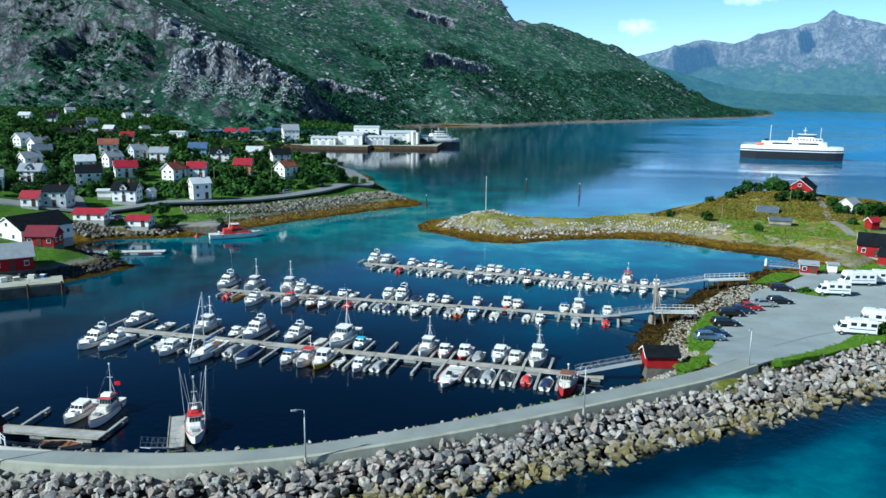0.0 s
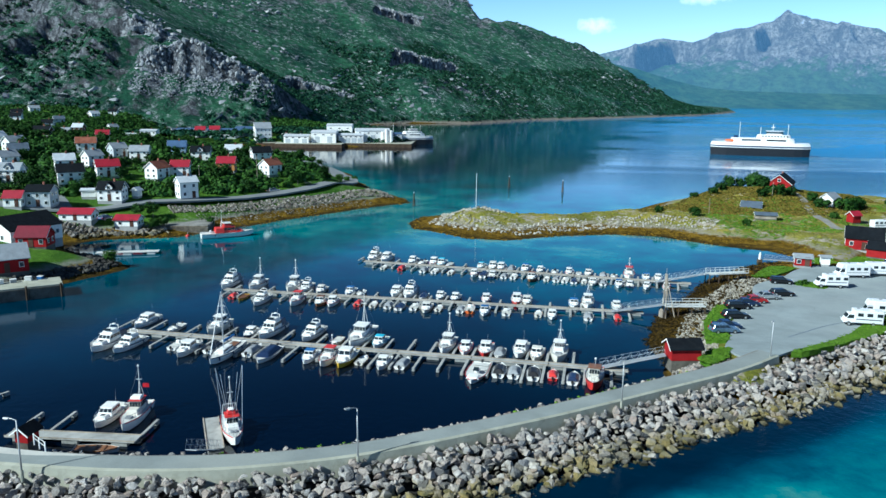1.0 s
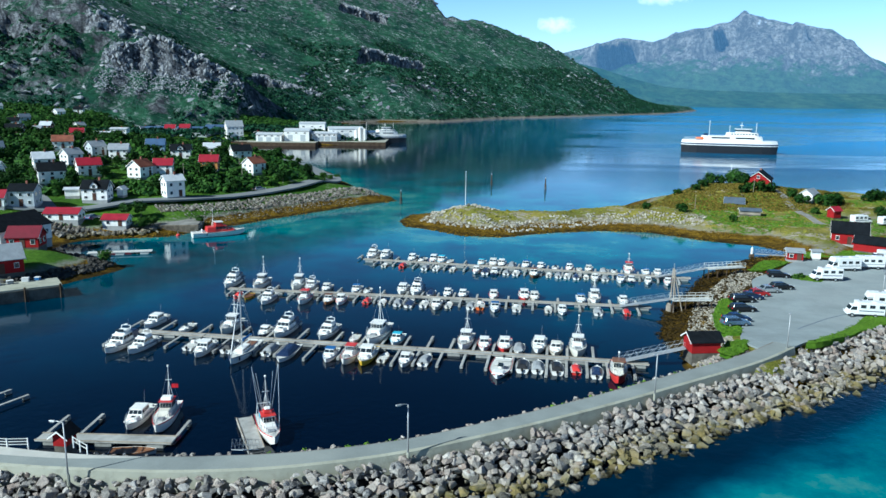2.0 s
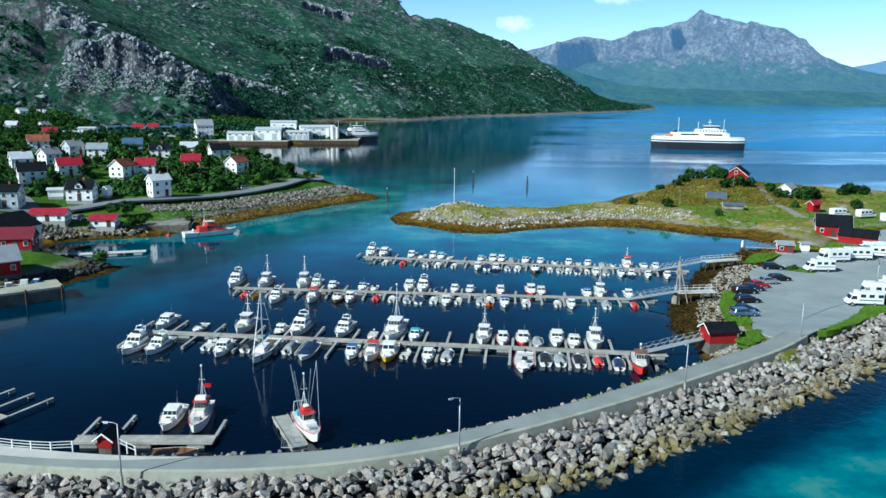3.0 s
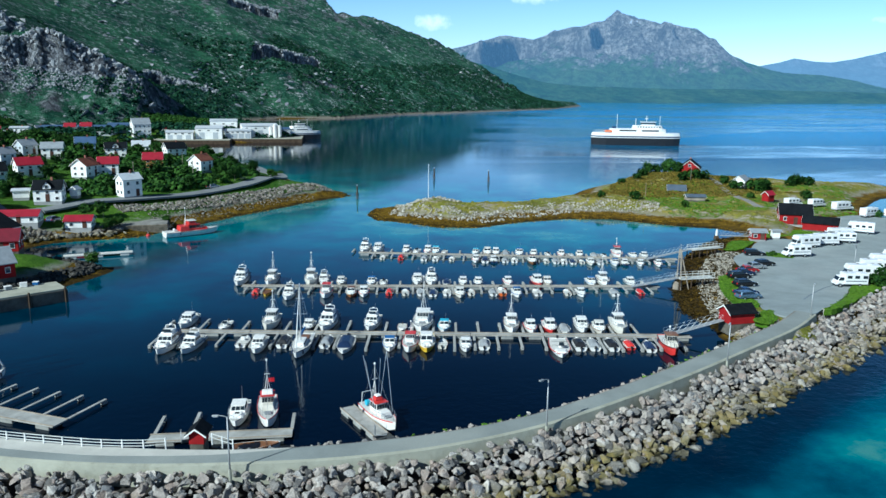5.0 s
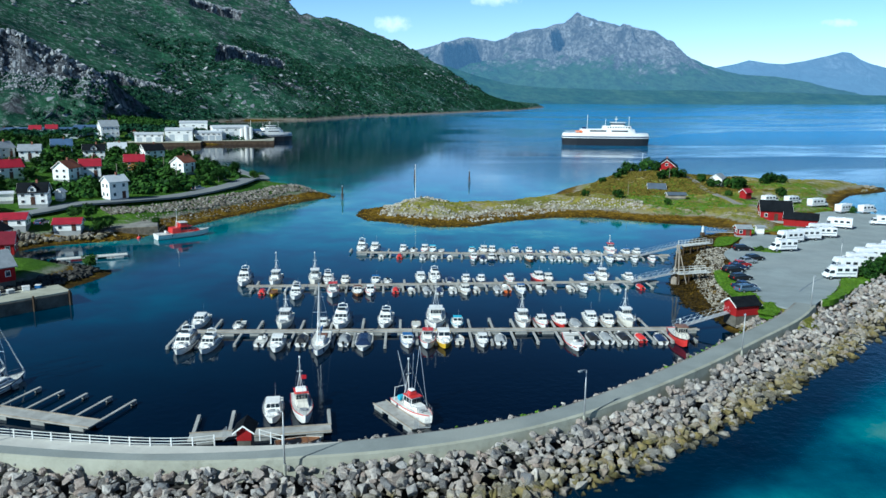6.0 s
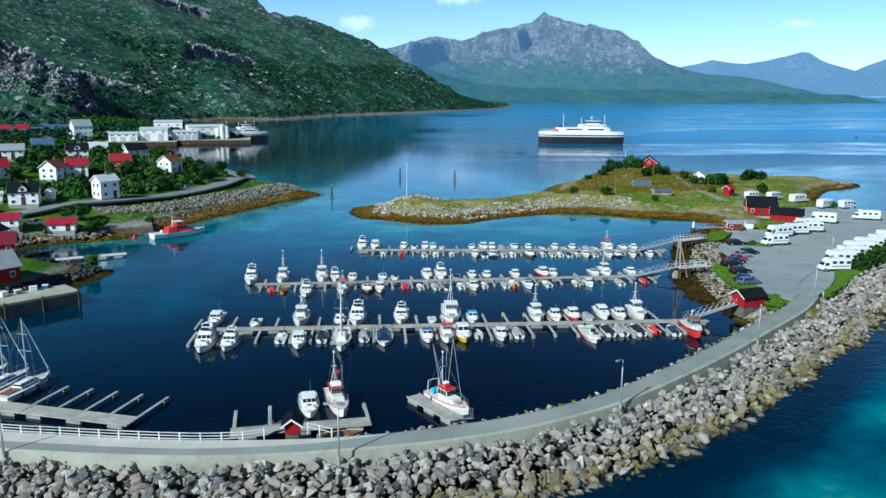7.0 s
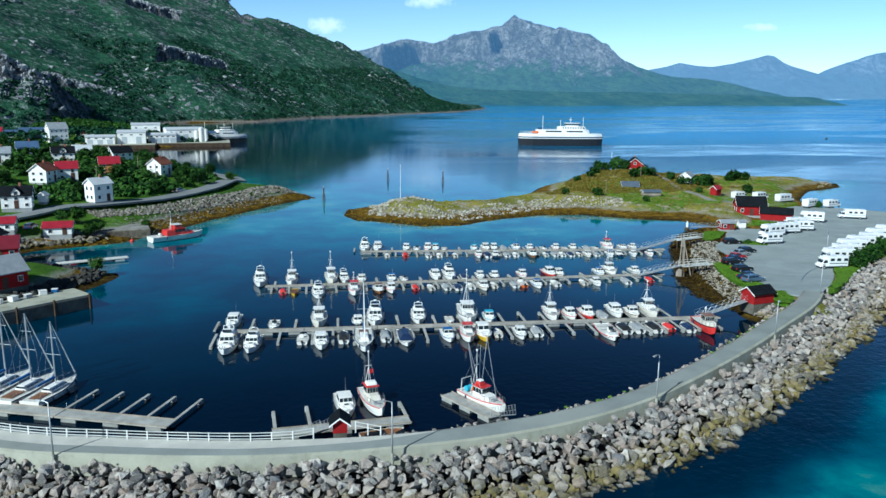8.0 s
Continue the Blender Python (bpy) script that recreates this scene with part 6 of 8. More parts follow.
make_pole(-10.0, 243.0, 3.4, 10.4, "tall white pole on a rocky knoll")
make_pole(88.6, 288.0, 4.0, 9.0, "white flagpole beside the red island house", "flagpole")
make_pole(60.0, 238.0, 3.0, 5.0, "wooden post on the heath", "wooden_post", "timber")
make_pole(87.0, 262.0, 5.5, 5.0, "wooden post on the heath", "wooden_post", "timber")
for x, y, z, h in ((-84.5, 262, 5, 8.5), (-92, 287, 5.2, 9), (-100, 250, 4.8, 9.5), (-133, 262, 5, 8), (-150, 300, 5.5, 8.5)):
    make_pole(x, y, z, h, "timber power pole in the village", "power_pole", "timber", 0.13)
for x, y in ((2.7, 322.0), (23.5, 310.5), (-31.5, 266.0)):
    t = thing("channel_marker", "dark iron channel marker standing in the water", "channel marker", "channel markers")
    part("support_post", tubes([((0, 0, -1), (0, 0, 4.4))], 0.22, 8), M["pile"], t)
    part("cage", tubes([((0.5 * math.cos(k), 0.5 * math.sin(k), 0.0), (0.3 * math.cos(k), 0.3 * math.sin(k), 2.2)) for k in (0, 1.57, 3.14, 4.71)], 0.08, 5), M["pile"], t)
    part("lamp", bbox(0.35, 0.35, 0.6, 0, 0, 4.6, 0.08), M["galv"], t)
    t.matrix_basis = pose(x, y, 0)
for x, y, c in ((-86.5, 203.5, "red"), (431, 548, "black")):
    t = thing("mooring_buoy", "round mooring buoy floating on the water", "buoy")
    bm = bmesh.new()
    bmesh.ops.create_icosphere(bm, subdivisions=2, radius=0.55 if c == "red" else 1.2)
    part("ball", bm, M[c], t, smooth=True)
    part("ring", tubes([((0, 0, 0.4), (0, 0, 1.0 if c == "red" else 3.0))], 0.08, 5), M["galv"], t)
    t.matrix_basis = pose(x, y, 0.1)


# ---- buildings ----
def opening(parent, cx, cy, cz, w, h, nx, ny, trim, name="window"):
    """A window in a wall that faces (nx, ny): a frame with a pane set into it, or a door leaf."""
    turn = math.atan2(ny, nx) + math.pi / 2
    f = part(name, bbox(w, 0.10, h, cx + nx * 0.03, cy + ny * 0.03, cz, 0.02, turn=turn), trim, parent)
    if name == "window":
        part("pane", bbox(w * 0.84, 0.04, h * 0.82, cx + nx * 0.075, cy + ny * 0.075, cz, 0.008, turn=turn), M["pane"], f)
    return f


def make_house(label, x, y, rot, w, d, h, wall="white_wood", roof="roof_black", pitch=0.75, dormer=False, floors=2, chimney=True, base=0.5, z=None, trim="white_wood", name="house", group="village houses", windows=True, door=True):
    t = thing(name, label, name.split("_")[-1], group)
    rh = d / 2 * pitch
    bm = bmesh.new()
    prof = [(-d / 2, base), (d / 2, base), (d / 2, base + h), (0, base + h + rh), (-d / 2, base + h)]
    loft(bm, [[(sx, py, pz) for py, pz in prof] for sx in (-w / 2, w / 2)], True)
    bmesh.ops.recalc_face_normals(bm, faces=bm.faces[:])
    wl_ = part("wall", bm, M[wall], t)
    part("foundation", bbox(w - 0.1, d - 0.1, base + 1.6, 0, 0, base / 2 - 0.8, 0.03), M["dark_timber" if name in ("boat_house", "hut") else "plinth"], t)
    o, k = 0.35, 0.17
    for sg in (1, -1):
        bm = bmesh.new()
        ye, ze = sg * (d / 2 + o), base + h - o * pitch
        ring = [(ye, ze + 0.02), (0, base + h + rh + 0.02), (0, base + h + rh + 0.02 + k), (ye, ze + k)]
        loft(bm, [[(sx, py, pz) for py, pz in ring] for sx in (-w / 2 - o, w / 2 + o)], True)
        bmesh.ops.recalc_face_normals(bm, faces=bm.faces[:])
        part("roof", bm, M[roof], t)
    for sx in (-1, 1):
        bm = bmesh.new()
        xx, top_z = sx * (w / 2 + o), base + h + rh
        edge_ = [(-d / 2 - o, base + h - o * pitch - 0.06), (0, top_z - 0.06), (d / 2 + o, base + h - o * pitch - 0.06), (d / 2 + o, base + h - o * pitch + k - 0.05), (0, top_z + k - 0.05), (-d / 2 - o, base + h - o * pitch + k - 0.05)]
        loft(bm, [[(xx + e, py, pz) for py, pz in edge_] for e in (-0.03, 0.05)], True)
        bmesh.ops.recalc_face_normals(bm, faces=bm.faces[:])
        part("bargeboard", bm, M[trim], t)
    if chimney:
        part("chimney", bbox(0.5, 0.5, 1.1, w * 0.12, 0, base + h + rh + 0.3, 0.04), M["brick"], t)
    fh = h / floors
    if windows:
        nlong = max(2, round(w / 2.5))
        for fl_ in range(floors):
            cz = base + fh * (fl_ + 0.52)
            for sg in (-1, 1):
                for i in range(nlong if sg < 0 or y < 230 else 0):
                    if door and fl_ == 0 and i == nlong // 2 and sg < 0:
                        opening(wl_, -w / 2 + w * (i + 0.5) / nlong, sg * d / 2, base + 1.0, 1.0, 2.0, 0, sg, M["dark_wood"], "door")
                    else:
                        opening(wl_, -w / 2 + w * (i + 0.5) / nlong, sg * d / 2, cz, 0.9, min(1.1, fh * 0.5), 0, sg, M[trim])
                for yy in (-d * 0.22, d * 0.22):
                    opening(wl_, sg * w / 2, yy, cz, 0.9, min(1.1, fh * 0.5), sg, 0, M[trim])
        if rh > 2:
            for sg in (-1, 1):
                opening(wl_, sg * w / 2, 0, base + h + rh * 0.36, 1.1, 1.1, sg, 0, M[trim])
    if dormer:
        dw, dd = w * 0.28, d / 2 + 0.1
        bm = bmesh.new()
        top = base + h + rh * 0.95
        prof = [(-dw / 2, base + h - 0.2), (dw / 2, base + h - 0.2), (dw / 2, base + h + rh * 0.42), (0, top), (-dw / 2, base + h + rh * 0.42)]
        loft(bm, [[(px, yy, pz) for px, pz in prof] for yy in (-dd, -0.2)], True)
        bmesh.ops.recalc_face_normals(bm, faces=bm.faces[:])
        dm = part("dormer", bm, M[wall], t)
        for sg in (1, -1):
            bm = bmesh.new()
            ring = [(sg * (dw / 2 + 0.25), base + h + rh * 0.42 - 0.2), (0, top + 0.03), (0, top + 0.2), (sg * (dw / 2 + 0.25), base + h + rh * 0.42 - 0.03)]
            loft(bm, [[(px, yy, pz) for px, pz in ring] for yy in (-dd - 0.25, -0.1)], True)
            bmesh.ops.recalc_face_normals(bm, faces=bm.faces[:])
            part("dormer_roof", bm, M[roof], t)
        opening(dm, 0, -dd, base + h + rh * 0.3, 1.0, 1.1, 0, -1, M[trim])
    zz = float(village_height(np.array(x), np.array(y))) if z is None else z
    t.matrix_basis = pose(x, y, zz, 0, 0, rot)
    return t


HOUSES = []


def village_house(*args, **kw):
    args = args[:4] + (args[4] * 0.70, args[5] * 0.70, args[6] * 0.76) + args[7:]
    HOUSES.append((args[1], args[2], max(args[4], args[5])))
    return make_house(*args, **kw)


V = village_house
V("white timber house with pale grey roof among trees", -186.0, 279.5, 70, 7.8, 6.2, 3.9, "white_wood", "roof_pale")
V("large white timber house with grey roof and gable windows", -174.9, 272.4, 65, 9.3, 7.0, 4.3, "white_wood", "roof_grey")
V("dark brown house with black roof", -188.4, 314.0, 5, 9.3, 6.2, 2.3, "dark_wood", "roof_black", floors=1)
V("low grey house with blue-grey roof", -196.1, 343.0, 10, 8.6, 6.2, 2.5, "grey_wood", "roof_grey", floors=1)
V("brown house with pale upper floor", -234.4, 428.2, 5, 8.1, 7.2, 4.5, "dark_wood", "roof_pale")
V("white house with rust red tiled roof", -153.6, 281.8, 25, 9.4, 7.1, 3.9, "white_wood", "roof_rust")
V("white house with grey roof on a slope", -140.9, 261.0, 60, 7.8, 6.5, 4.3, "white_wood", "roof_grey")
V("white house with slate grey roof and a dormer", -150.8, 231.1, 8, 9.2, 7.4, 4.6, "white_wood", "roof_grey", dormer=True)
V("white house with pale metal roof", -145.4, 251.4, 35, 8.4, 7.1, 4.4, "white_wood", "roof_pale")
V("white house with black tiled roof and annexe", -134.8, 235.2, 32, 10.5, 8.1, 5.0, "white_wood", "roof_black")
V("white house with bright red roof", -129.3, 247.7, 35, 9.7, 7.4, 4.4, "white_wood", "roof_red")
V("white house with black roof and central gable", -114.7, 220.6, 6, 9.8, 7.7, 4.3, "white_wood", "roof_black", dormer=True)
V("pale two-storey house with black hipped roof", -129.3, 209.7, 10, 9.2, 9.2, 5.5, "grey_wood", "roof_black", pitch=0.45)
V("low annexe with red roof", -134.3, 205.3, 10, 6.6, 6.1, 3.2, "white_wood", "roof_red", floors=1, chimney=False)
V("white house with dark red roof", -166.6, 320.5, 20, 7.0, 6.2, 3.9, "white_wood", "roof_red")
V("pale blue-white house with grey roof", -140.1, 277.6, 55, 7.7, 6.5, 4.2, "grey_wood", "roof_grey")
V("white house with weathered grey roof", -132.0, 278.2, 10, 9.1, 6.6, 4.0, "white_wood", "roof_grey")
V("long low white building with pale roof", -197.3, 412.4, 8, 11.6, 8.7, 3.1, "white_wood", "roof_pale", floors=1, pitch=0.4)
V("plain white block with flat pale roof", -206.9, 457.6, 5, 13.1, 9.4, 6.3, "white_wood", "roof_pale", pitch=0.2)
V("pale blue house with dark blue roof", -130.4, 308.7, 15, 9.7, 7.9, 4.1, "blue_wood", "roof_blue")
V("white house with black roof and a front gable", -117.2, 298.9, 12, 10.0, 7.3, 4.2, "white_wood", "roof_black", dormer=True)
V("white house with dark red roof beside its twin", -205.6, 537.5, 8, 9.7, 8.6, 6.4, "white_wood", "roof_red")
V("white house with dark red roof beside its twin", -197.6, 543.7, 8, 9.8, 8.7, 6.5, "white_wood", "roof_red")
V("white gabled house with rust red roof", -114.5, 251.7, 70, 8.4, 7.5, 4.5, "white_wood", "roof_rust")
V("white house with red tiled roof and balcony", -109.4, 258.5, 12, 8.3, 7.0, 4.5, "white_wood", "roof_red")
V("ochre house with bright red roof among trees", -99.7, 276.5, 8, 8.7, 7.5, 3.8, "ochre_wood", "roof_red")
V("low white house with pale roof", -117.3, 338.4, 12, 9.7, 7.7, 3.3, "white_wood", "roof_pale", floors=1)
V("white house with black roof by the bay", -102.2, 327.5, 30, 11.0, 8.5, 5.0, "white_wood", "roof_black")
V("white gabled house with pinkish red roof", -84.5, 278.3, 60, 8.9, 7.5, 4.6, "white_wood", "roof_rust")
V("tall plain white house with pale metal roof", -97.1, 231.5, 40, 7.8, 6.5, 6.3, "white_wood", "roof_pale", pitch=0.65)
V("tiny white shed with pitched roof", -109.8, 225.6, 80, 3.0, 2.8, 2.4, "white_wood", "roof_pale", floors=1, chimney=False, windows=False)
V("white house with grey roof at the village edge", -154.5, 217.4, 30, 8.4, 7.0, 4.5, "white_wood", "roof_grey")
V("long low white boathouse with red roof", -116.0, 203.6, 2, 12.4, 6.4, 2.3, "white_wood", "roof_red", pitch=0.5, floors=1, chimney=False)
V("low white boathouse with red roof", -102.8, 204.6, 2, 8.8, 6.0, 2.3, "white_wood", "roof_red", pitch=0.5, floors=1, chimney=False)
V("low white garage with flat roof", -122.4, 222.3, 15, 5.5, 4.5, 2.5, "white_wood", "roof_pale", pitch=0.25, floors=1, chimney=False, windows=False)
V("large boatyard hall with dark roof and white gable", -115.5, 177.0, 68, 19.0, 15.0, 4.6, "white_wood", "roof_black", pitch=0.5, floors=1, chimney=False, name="boatyard_hall")
V("dark red boathouse with dark red roof", -106.0, 166.5, 8, 9.0, 7.0, 3.0, "red_wood", "roof_crimson", floors=1, chimney=False, name="boat_house")
V("dark red waterfront shed with slate roof and white trim", -103.0, 150.5, 38, 11.0, 9.0, 3.6, "red_wood", "roof_grey", floors=1, chimney=False, name="boat_house", z=2.4)
for i, (x, y) in enumerate(((-299, 449), (-303, 483), (-316, 524), (-283, 541), (-281, 566), (-278, 588), (-270, 599), (-259, 606), (-238, 614))):
    V("far white house below the mountain", x, y, 10 + 17 * (i % 4), 9, 6.5, 3.4, "white_wood", ("roof_pale", "roof_black", "roof_grey")[i % 3])
for i, (x, y) in enumerate(((-258, 439), (-270, 472), (-255, 510), (-285, 453), (-228, 549), (-210, 275), (-207, 260), (-168, 263), (-164, 250))):
    V("white village house with dark roof among trees", x, y, 15 + 23 * (i % 3), 8.5, 6.8, 3.8, ("white_wood", "grey_wood", "white_wood")[i % 3], ("roof_black", "roof_slate", "roof_grey")[i % 3])

# harbour works on the far quay
quay = thing("works_quay", "long dark quay in front of white warehouses", "quay")
for x0, x1, y0, y1 in ((-178, -150, 530, 560), (-150, -104, 524, 556), (-104, -58, 538, 570)):
    part("quay_wall", bbox(x1 - x0, y1 - y0, 3.6, (x0 + x1) / 2, (y0 + y1) / 2, 0.6, 0.1), M["pile"], quay)
    part("quay_deck", bbox(x1 - x0 - 0.3, y1 - y0 - 0.3, 0.3, (x0 + x1) / 2, (y0 + y1) / 2, 2.5, 0.05), M["concrete"], quay)


def make_hall(label, x, y, rot, w, d, h, wall="white_wood", roof="roof_pale", doors=3, z=2.6, pitch=0.16):
    t = thing("warehouse", label, "warehouse", "works buildings")
    bm = bmesh.new()
    prof = [(-d / 2, 0), (d / 2, 0), (d / 2, h), (0, h + d / 2 * pitch), (-d / 2, h)]
    loft(bm, [[(sx, py, pz) for py, pz in prof] for sx in (-w / 2, w / 2)], True)
    bmesh.ops.recalc_face_normals(bm, faces=bm.faces[:])
    b = part("wall", bm, M[wall], t)
    for sg in (1, -1):
        bm = bmesh.new()
        ring = [(sg * (d / 2 + 0.3), h - 0.04), (0, h + d / 2 * pitch + 0.02), (0, h + d / 2 * pitch + 0.3), (sg * (d / 2 + 0.3), h + 0.24)]
        loft(bm, [[(sx, py, pz) for py, pz in ring] for sx in (-w / 2 - 0.3, w / 2 + 0.3)], True)
        bmesh.ops.recalc_face_normals(bm, faces=bm.faces[:])
        part("roof", bm, M[roof], t)
    for i in range(doors):
        opening(b, -w / 2 + w * (i + 0.5) / doors, -d / 2, h * 0.33, 3.2, h * 0.6, 0, -1, M["grey_wood"], "door")
    for i in range(doors + 1):
        opening(b, -w / 2 + w * (i + 0.5) / (doors + 1), -d / 2, h * 0.82, 1.8, 0.8, 0, -1, M["white_wood"])
    t.matrix_basis = pose(x, y, z, 0, 0, rot)
    return t


make_hall("low white warehouse with a flat pale roof", -137, 536, 3, 17, 12, 4.6, doors=3)
make_hall("white warehouse with grey doors on the quay", -119, 542, 3, 17, 16, 7.0, doors=2)
make_hall("long low white packing shed on the quay", -101, 545, 6, 17, 12, 5.2, "gelcoat", doors=4)
make_hall("white warehouse with tall grey doors", -88, 556, 12, 24, 16, 8, doors=3)
make_hall("small white warehouse set behind the quay", -112, 562, 4, 18, 12, 11, doors=2)
make_hall("white shed with a dark red roof", -150, 572, 8, 14, 11, 5, roof="roof_red", doors=2)
make_hall("low blue-roofed shed along the bay", -204, 552, 3, 46, 13, 4.6, "grey_wood", "roof_blue", 6, 5.0)
make_hall("blue warehouse with a pale roof", -178, 566, 4, 22, 12, 6.0, "blue_wood", "roof_blue", 3, 4.6)
make_hall("low dark shed beside the bay", -190, 540, 4, 18, 10, 3.6, "grey_wood", "roof_black", 2, 4.2)
make_hall("rounded teal store on the quay", -72, 560, 10, 9, 10, 5.5, "grey_wood", "roof_blue", 1)
make_house("tall white works building with steep gables", -163, 541, 25, 11, 10, 9, "white_wood", "roof_grey", z=2.6, floors=3, name="works_building", group="works buildings")
for i, x in enumerate((-76.5, -73.5, -79.5)):
    t = thing("storage_tank", "white steel storage tank on the quay", "tank", "storage tanks")
    bm = bmesh.new()
    tube(bm, (0, 0, 0), (0, 0, 9.0 - i), 1.4, 16)
    part("shell", bm, M["gelcoat"], t, smooth=False)
    part("dome", bbox(1.8, 1.8, 0.5, 0, 0, 9.2 - i, 0.2), M["gelcoat"], t)
    t.matrix_basis = pose(x, 548 + i, 2.6)

# red houses round the car park
make_house("small red timber boathouse with black roof and white trim", 20.6, 109.8, 6, 4.2, 3.0, 1.75, "red_wood", "roof_black", pitch=0.6, floors=1, chimney=False, z=2.5, name="boat_house", group="red sheds", windows=False, base=0.15)
make_house("red timber house with black roof and white trim", 87.0, 198.6, -24, 8.2, 5.6, 2.9, "red_wood", "roof_black", pitch=0.85, floors=1, z=1.0, dormer=False, chimney=False, group="red sheds")
make_house("long red shed with black roof", 87.6, 187.6, -38, 8.4, 4.6, 2.0, "red_wood", "roof_black", pitch=0.6, floors=1, chimney=False, z=1.1, name="boat_house", group="red sheds", windows=False)
make_house("small red kiosk with white windows and grey roof", 64.0, 178.0, -15, 3.4, 2.9, 1.8, "red_wood", "roof_grey", pitch=0.4, floors=1, chimney=False, z=1.0, name="kiosk", group="kiosks")
make_house("tiny white kiosk beside the car park", 69.2, 178.6, -10, 1.8, 1.6, 1.7, "white_wood", "roof_grey", pitch=0.3, floors=1, chimney=False, z=1.1, name="kiosk", group="kiosks", windows=False, door=False)
make_house("red island house with dark roof and white trim", 99.5, 288.5, 62, 10.5, 8, 3.2, "red_wood", "roof_black", pitch=0.75, floors=1, z=4.1, group="red sheds")
make_house("low grey shed with pale roof on the heath", 77.5, 253.0, -20, 5.8, 5.4, 0.8, "timber", "roof_slate", pitch=0.55, floors=1, chimney=False, z=2.6, name="boat_house", group="red sheds", windows=False, door=False)
make_house("pale low boathouse above the shingle", 76.0, 236.0, -12, 5.8, 3.2, 1.1, "timber", "roof_slate", pitch=0.35, floors=1, chimney=False, z=2.3, name="boat_house", group="red sheds", windows=False)
make_house("tiny red shed beside the gravel path", 101.6, 236.0, 20, 2.8, 2.6, 2.2, "red_wood", "roof_red", floors=1, chimney=False, z=1.6, name="boat_house", group="red sheds", windows=False)
make_house("small red hut with a black gable roof and white trim", -54.4, 77.0, 82, 1.7, 1.45, 1.1, "red_wood", "roof_black", pitch=0.75, floors=1, chimney=False, z=2.85, name="hut", group="kiosks", windows=False, base=0.3)
make_house("white cottage behind bushes on the island", 103, 256, 40, 5, 4.5, 2.6, "white_wood", "roof_grey", floors=1, z=3.4, chimney=False, name="cottage", group="red sheds")

# quays of the village
lq = thing("timber_quay", "timber-faced quay with a pale concrete deck", "quay")
for i in range(11):
    x0, y0 = -140 + i * 4.83, 108.5 + i * 3.25
    part("quay_deck", bbox(5.82, 6.2, 0.3, x0 + 0.6, y0 + 2.6, 2.3, 0.04, turn=0.592), M["concrete"], lq)
    # the face's shade is put into its timber colour
    part("quay_face", bbox(5.78, 0.3, 2.3, x0 + 2.4, y0 + 0.1, 1.0, 0.05, turn=0.592), M["dark_timber"], lq)
    part("support_post", tubes([((x0 + 4.6, y0 + 1.2, -1.5), (x0 + 4.6, y0 + 1.2, 2.7))], 0.18, 7), M["pile"], lq)
for i, (dx, dy, m_, s) in enumerate(((-93.0, 145.5, "blue", 0.8), (-94.6, 144.2, "gelcoat", 1.0), (-96.5, 142.4, "grey", 0.9), (-98.4, 141.0, "gelcoat", 1.1), (-100.2, 139.8, "gelcoat", 0.9))):
    t = thing("fish_crate", "stacked plastic fish crate on the quay", "crate", "quay crates")
    part("crate", bbox(1.2 * s, 1.0 * s, 0.7 * s, 0, 0, 0.35 * s, 0.06), M[m_], t)
    part("lid", bbox(1.25 * s, 1.05 * s, 0.08, 0, 0, 0.74 * s, 0.02), M["gelcoat"], t)
    t.matrix_basis = pose(dx, dy, 2.46, 0, 0, 20 * i)
sq = thing("stone_quay", "old stone quay with a gravel top", "quay")
part("quay_wall", bbox(13, 9, 3.8, 0, 0, 0.3, 0.15), M["quay_stone"], sq)
part("quay_top", bbox(12.6, 8.6, 0.2, 0, 0, 2.22, 0.05), M["shingle"], sq)
sq.matrix_basis = pose(-89.5, 211.6, 0, 0, 0, 8)


# ---- vehicles ----
def wheels(root, xs, half, r):
    for x in xs:
        for sg in (1, -1):
            w = part("wheel", tubes([((x, sg * (half - 0.2), r), (x, sg * (half + 0.02), r))], r, 12), M["rubber"], root)
            part("rim", tubes([((x, sg * (half - 0.02), r), (x, sg * (half + 0.04), r))], r * 0.6, 10), M["car_silver"], w)


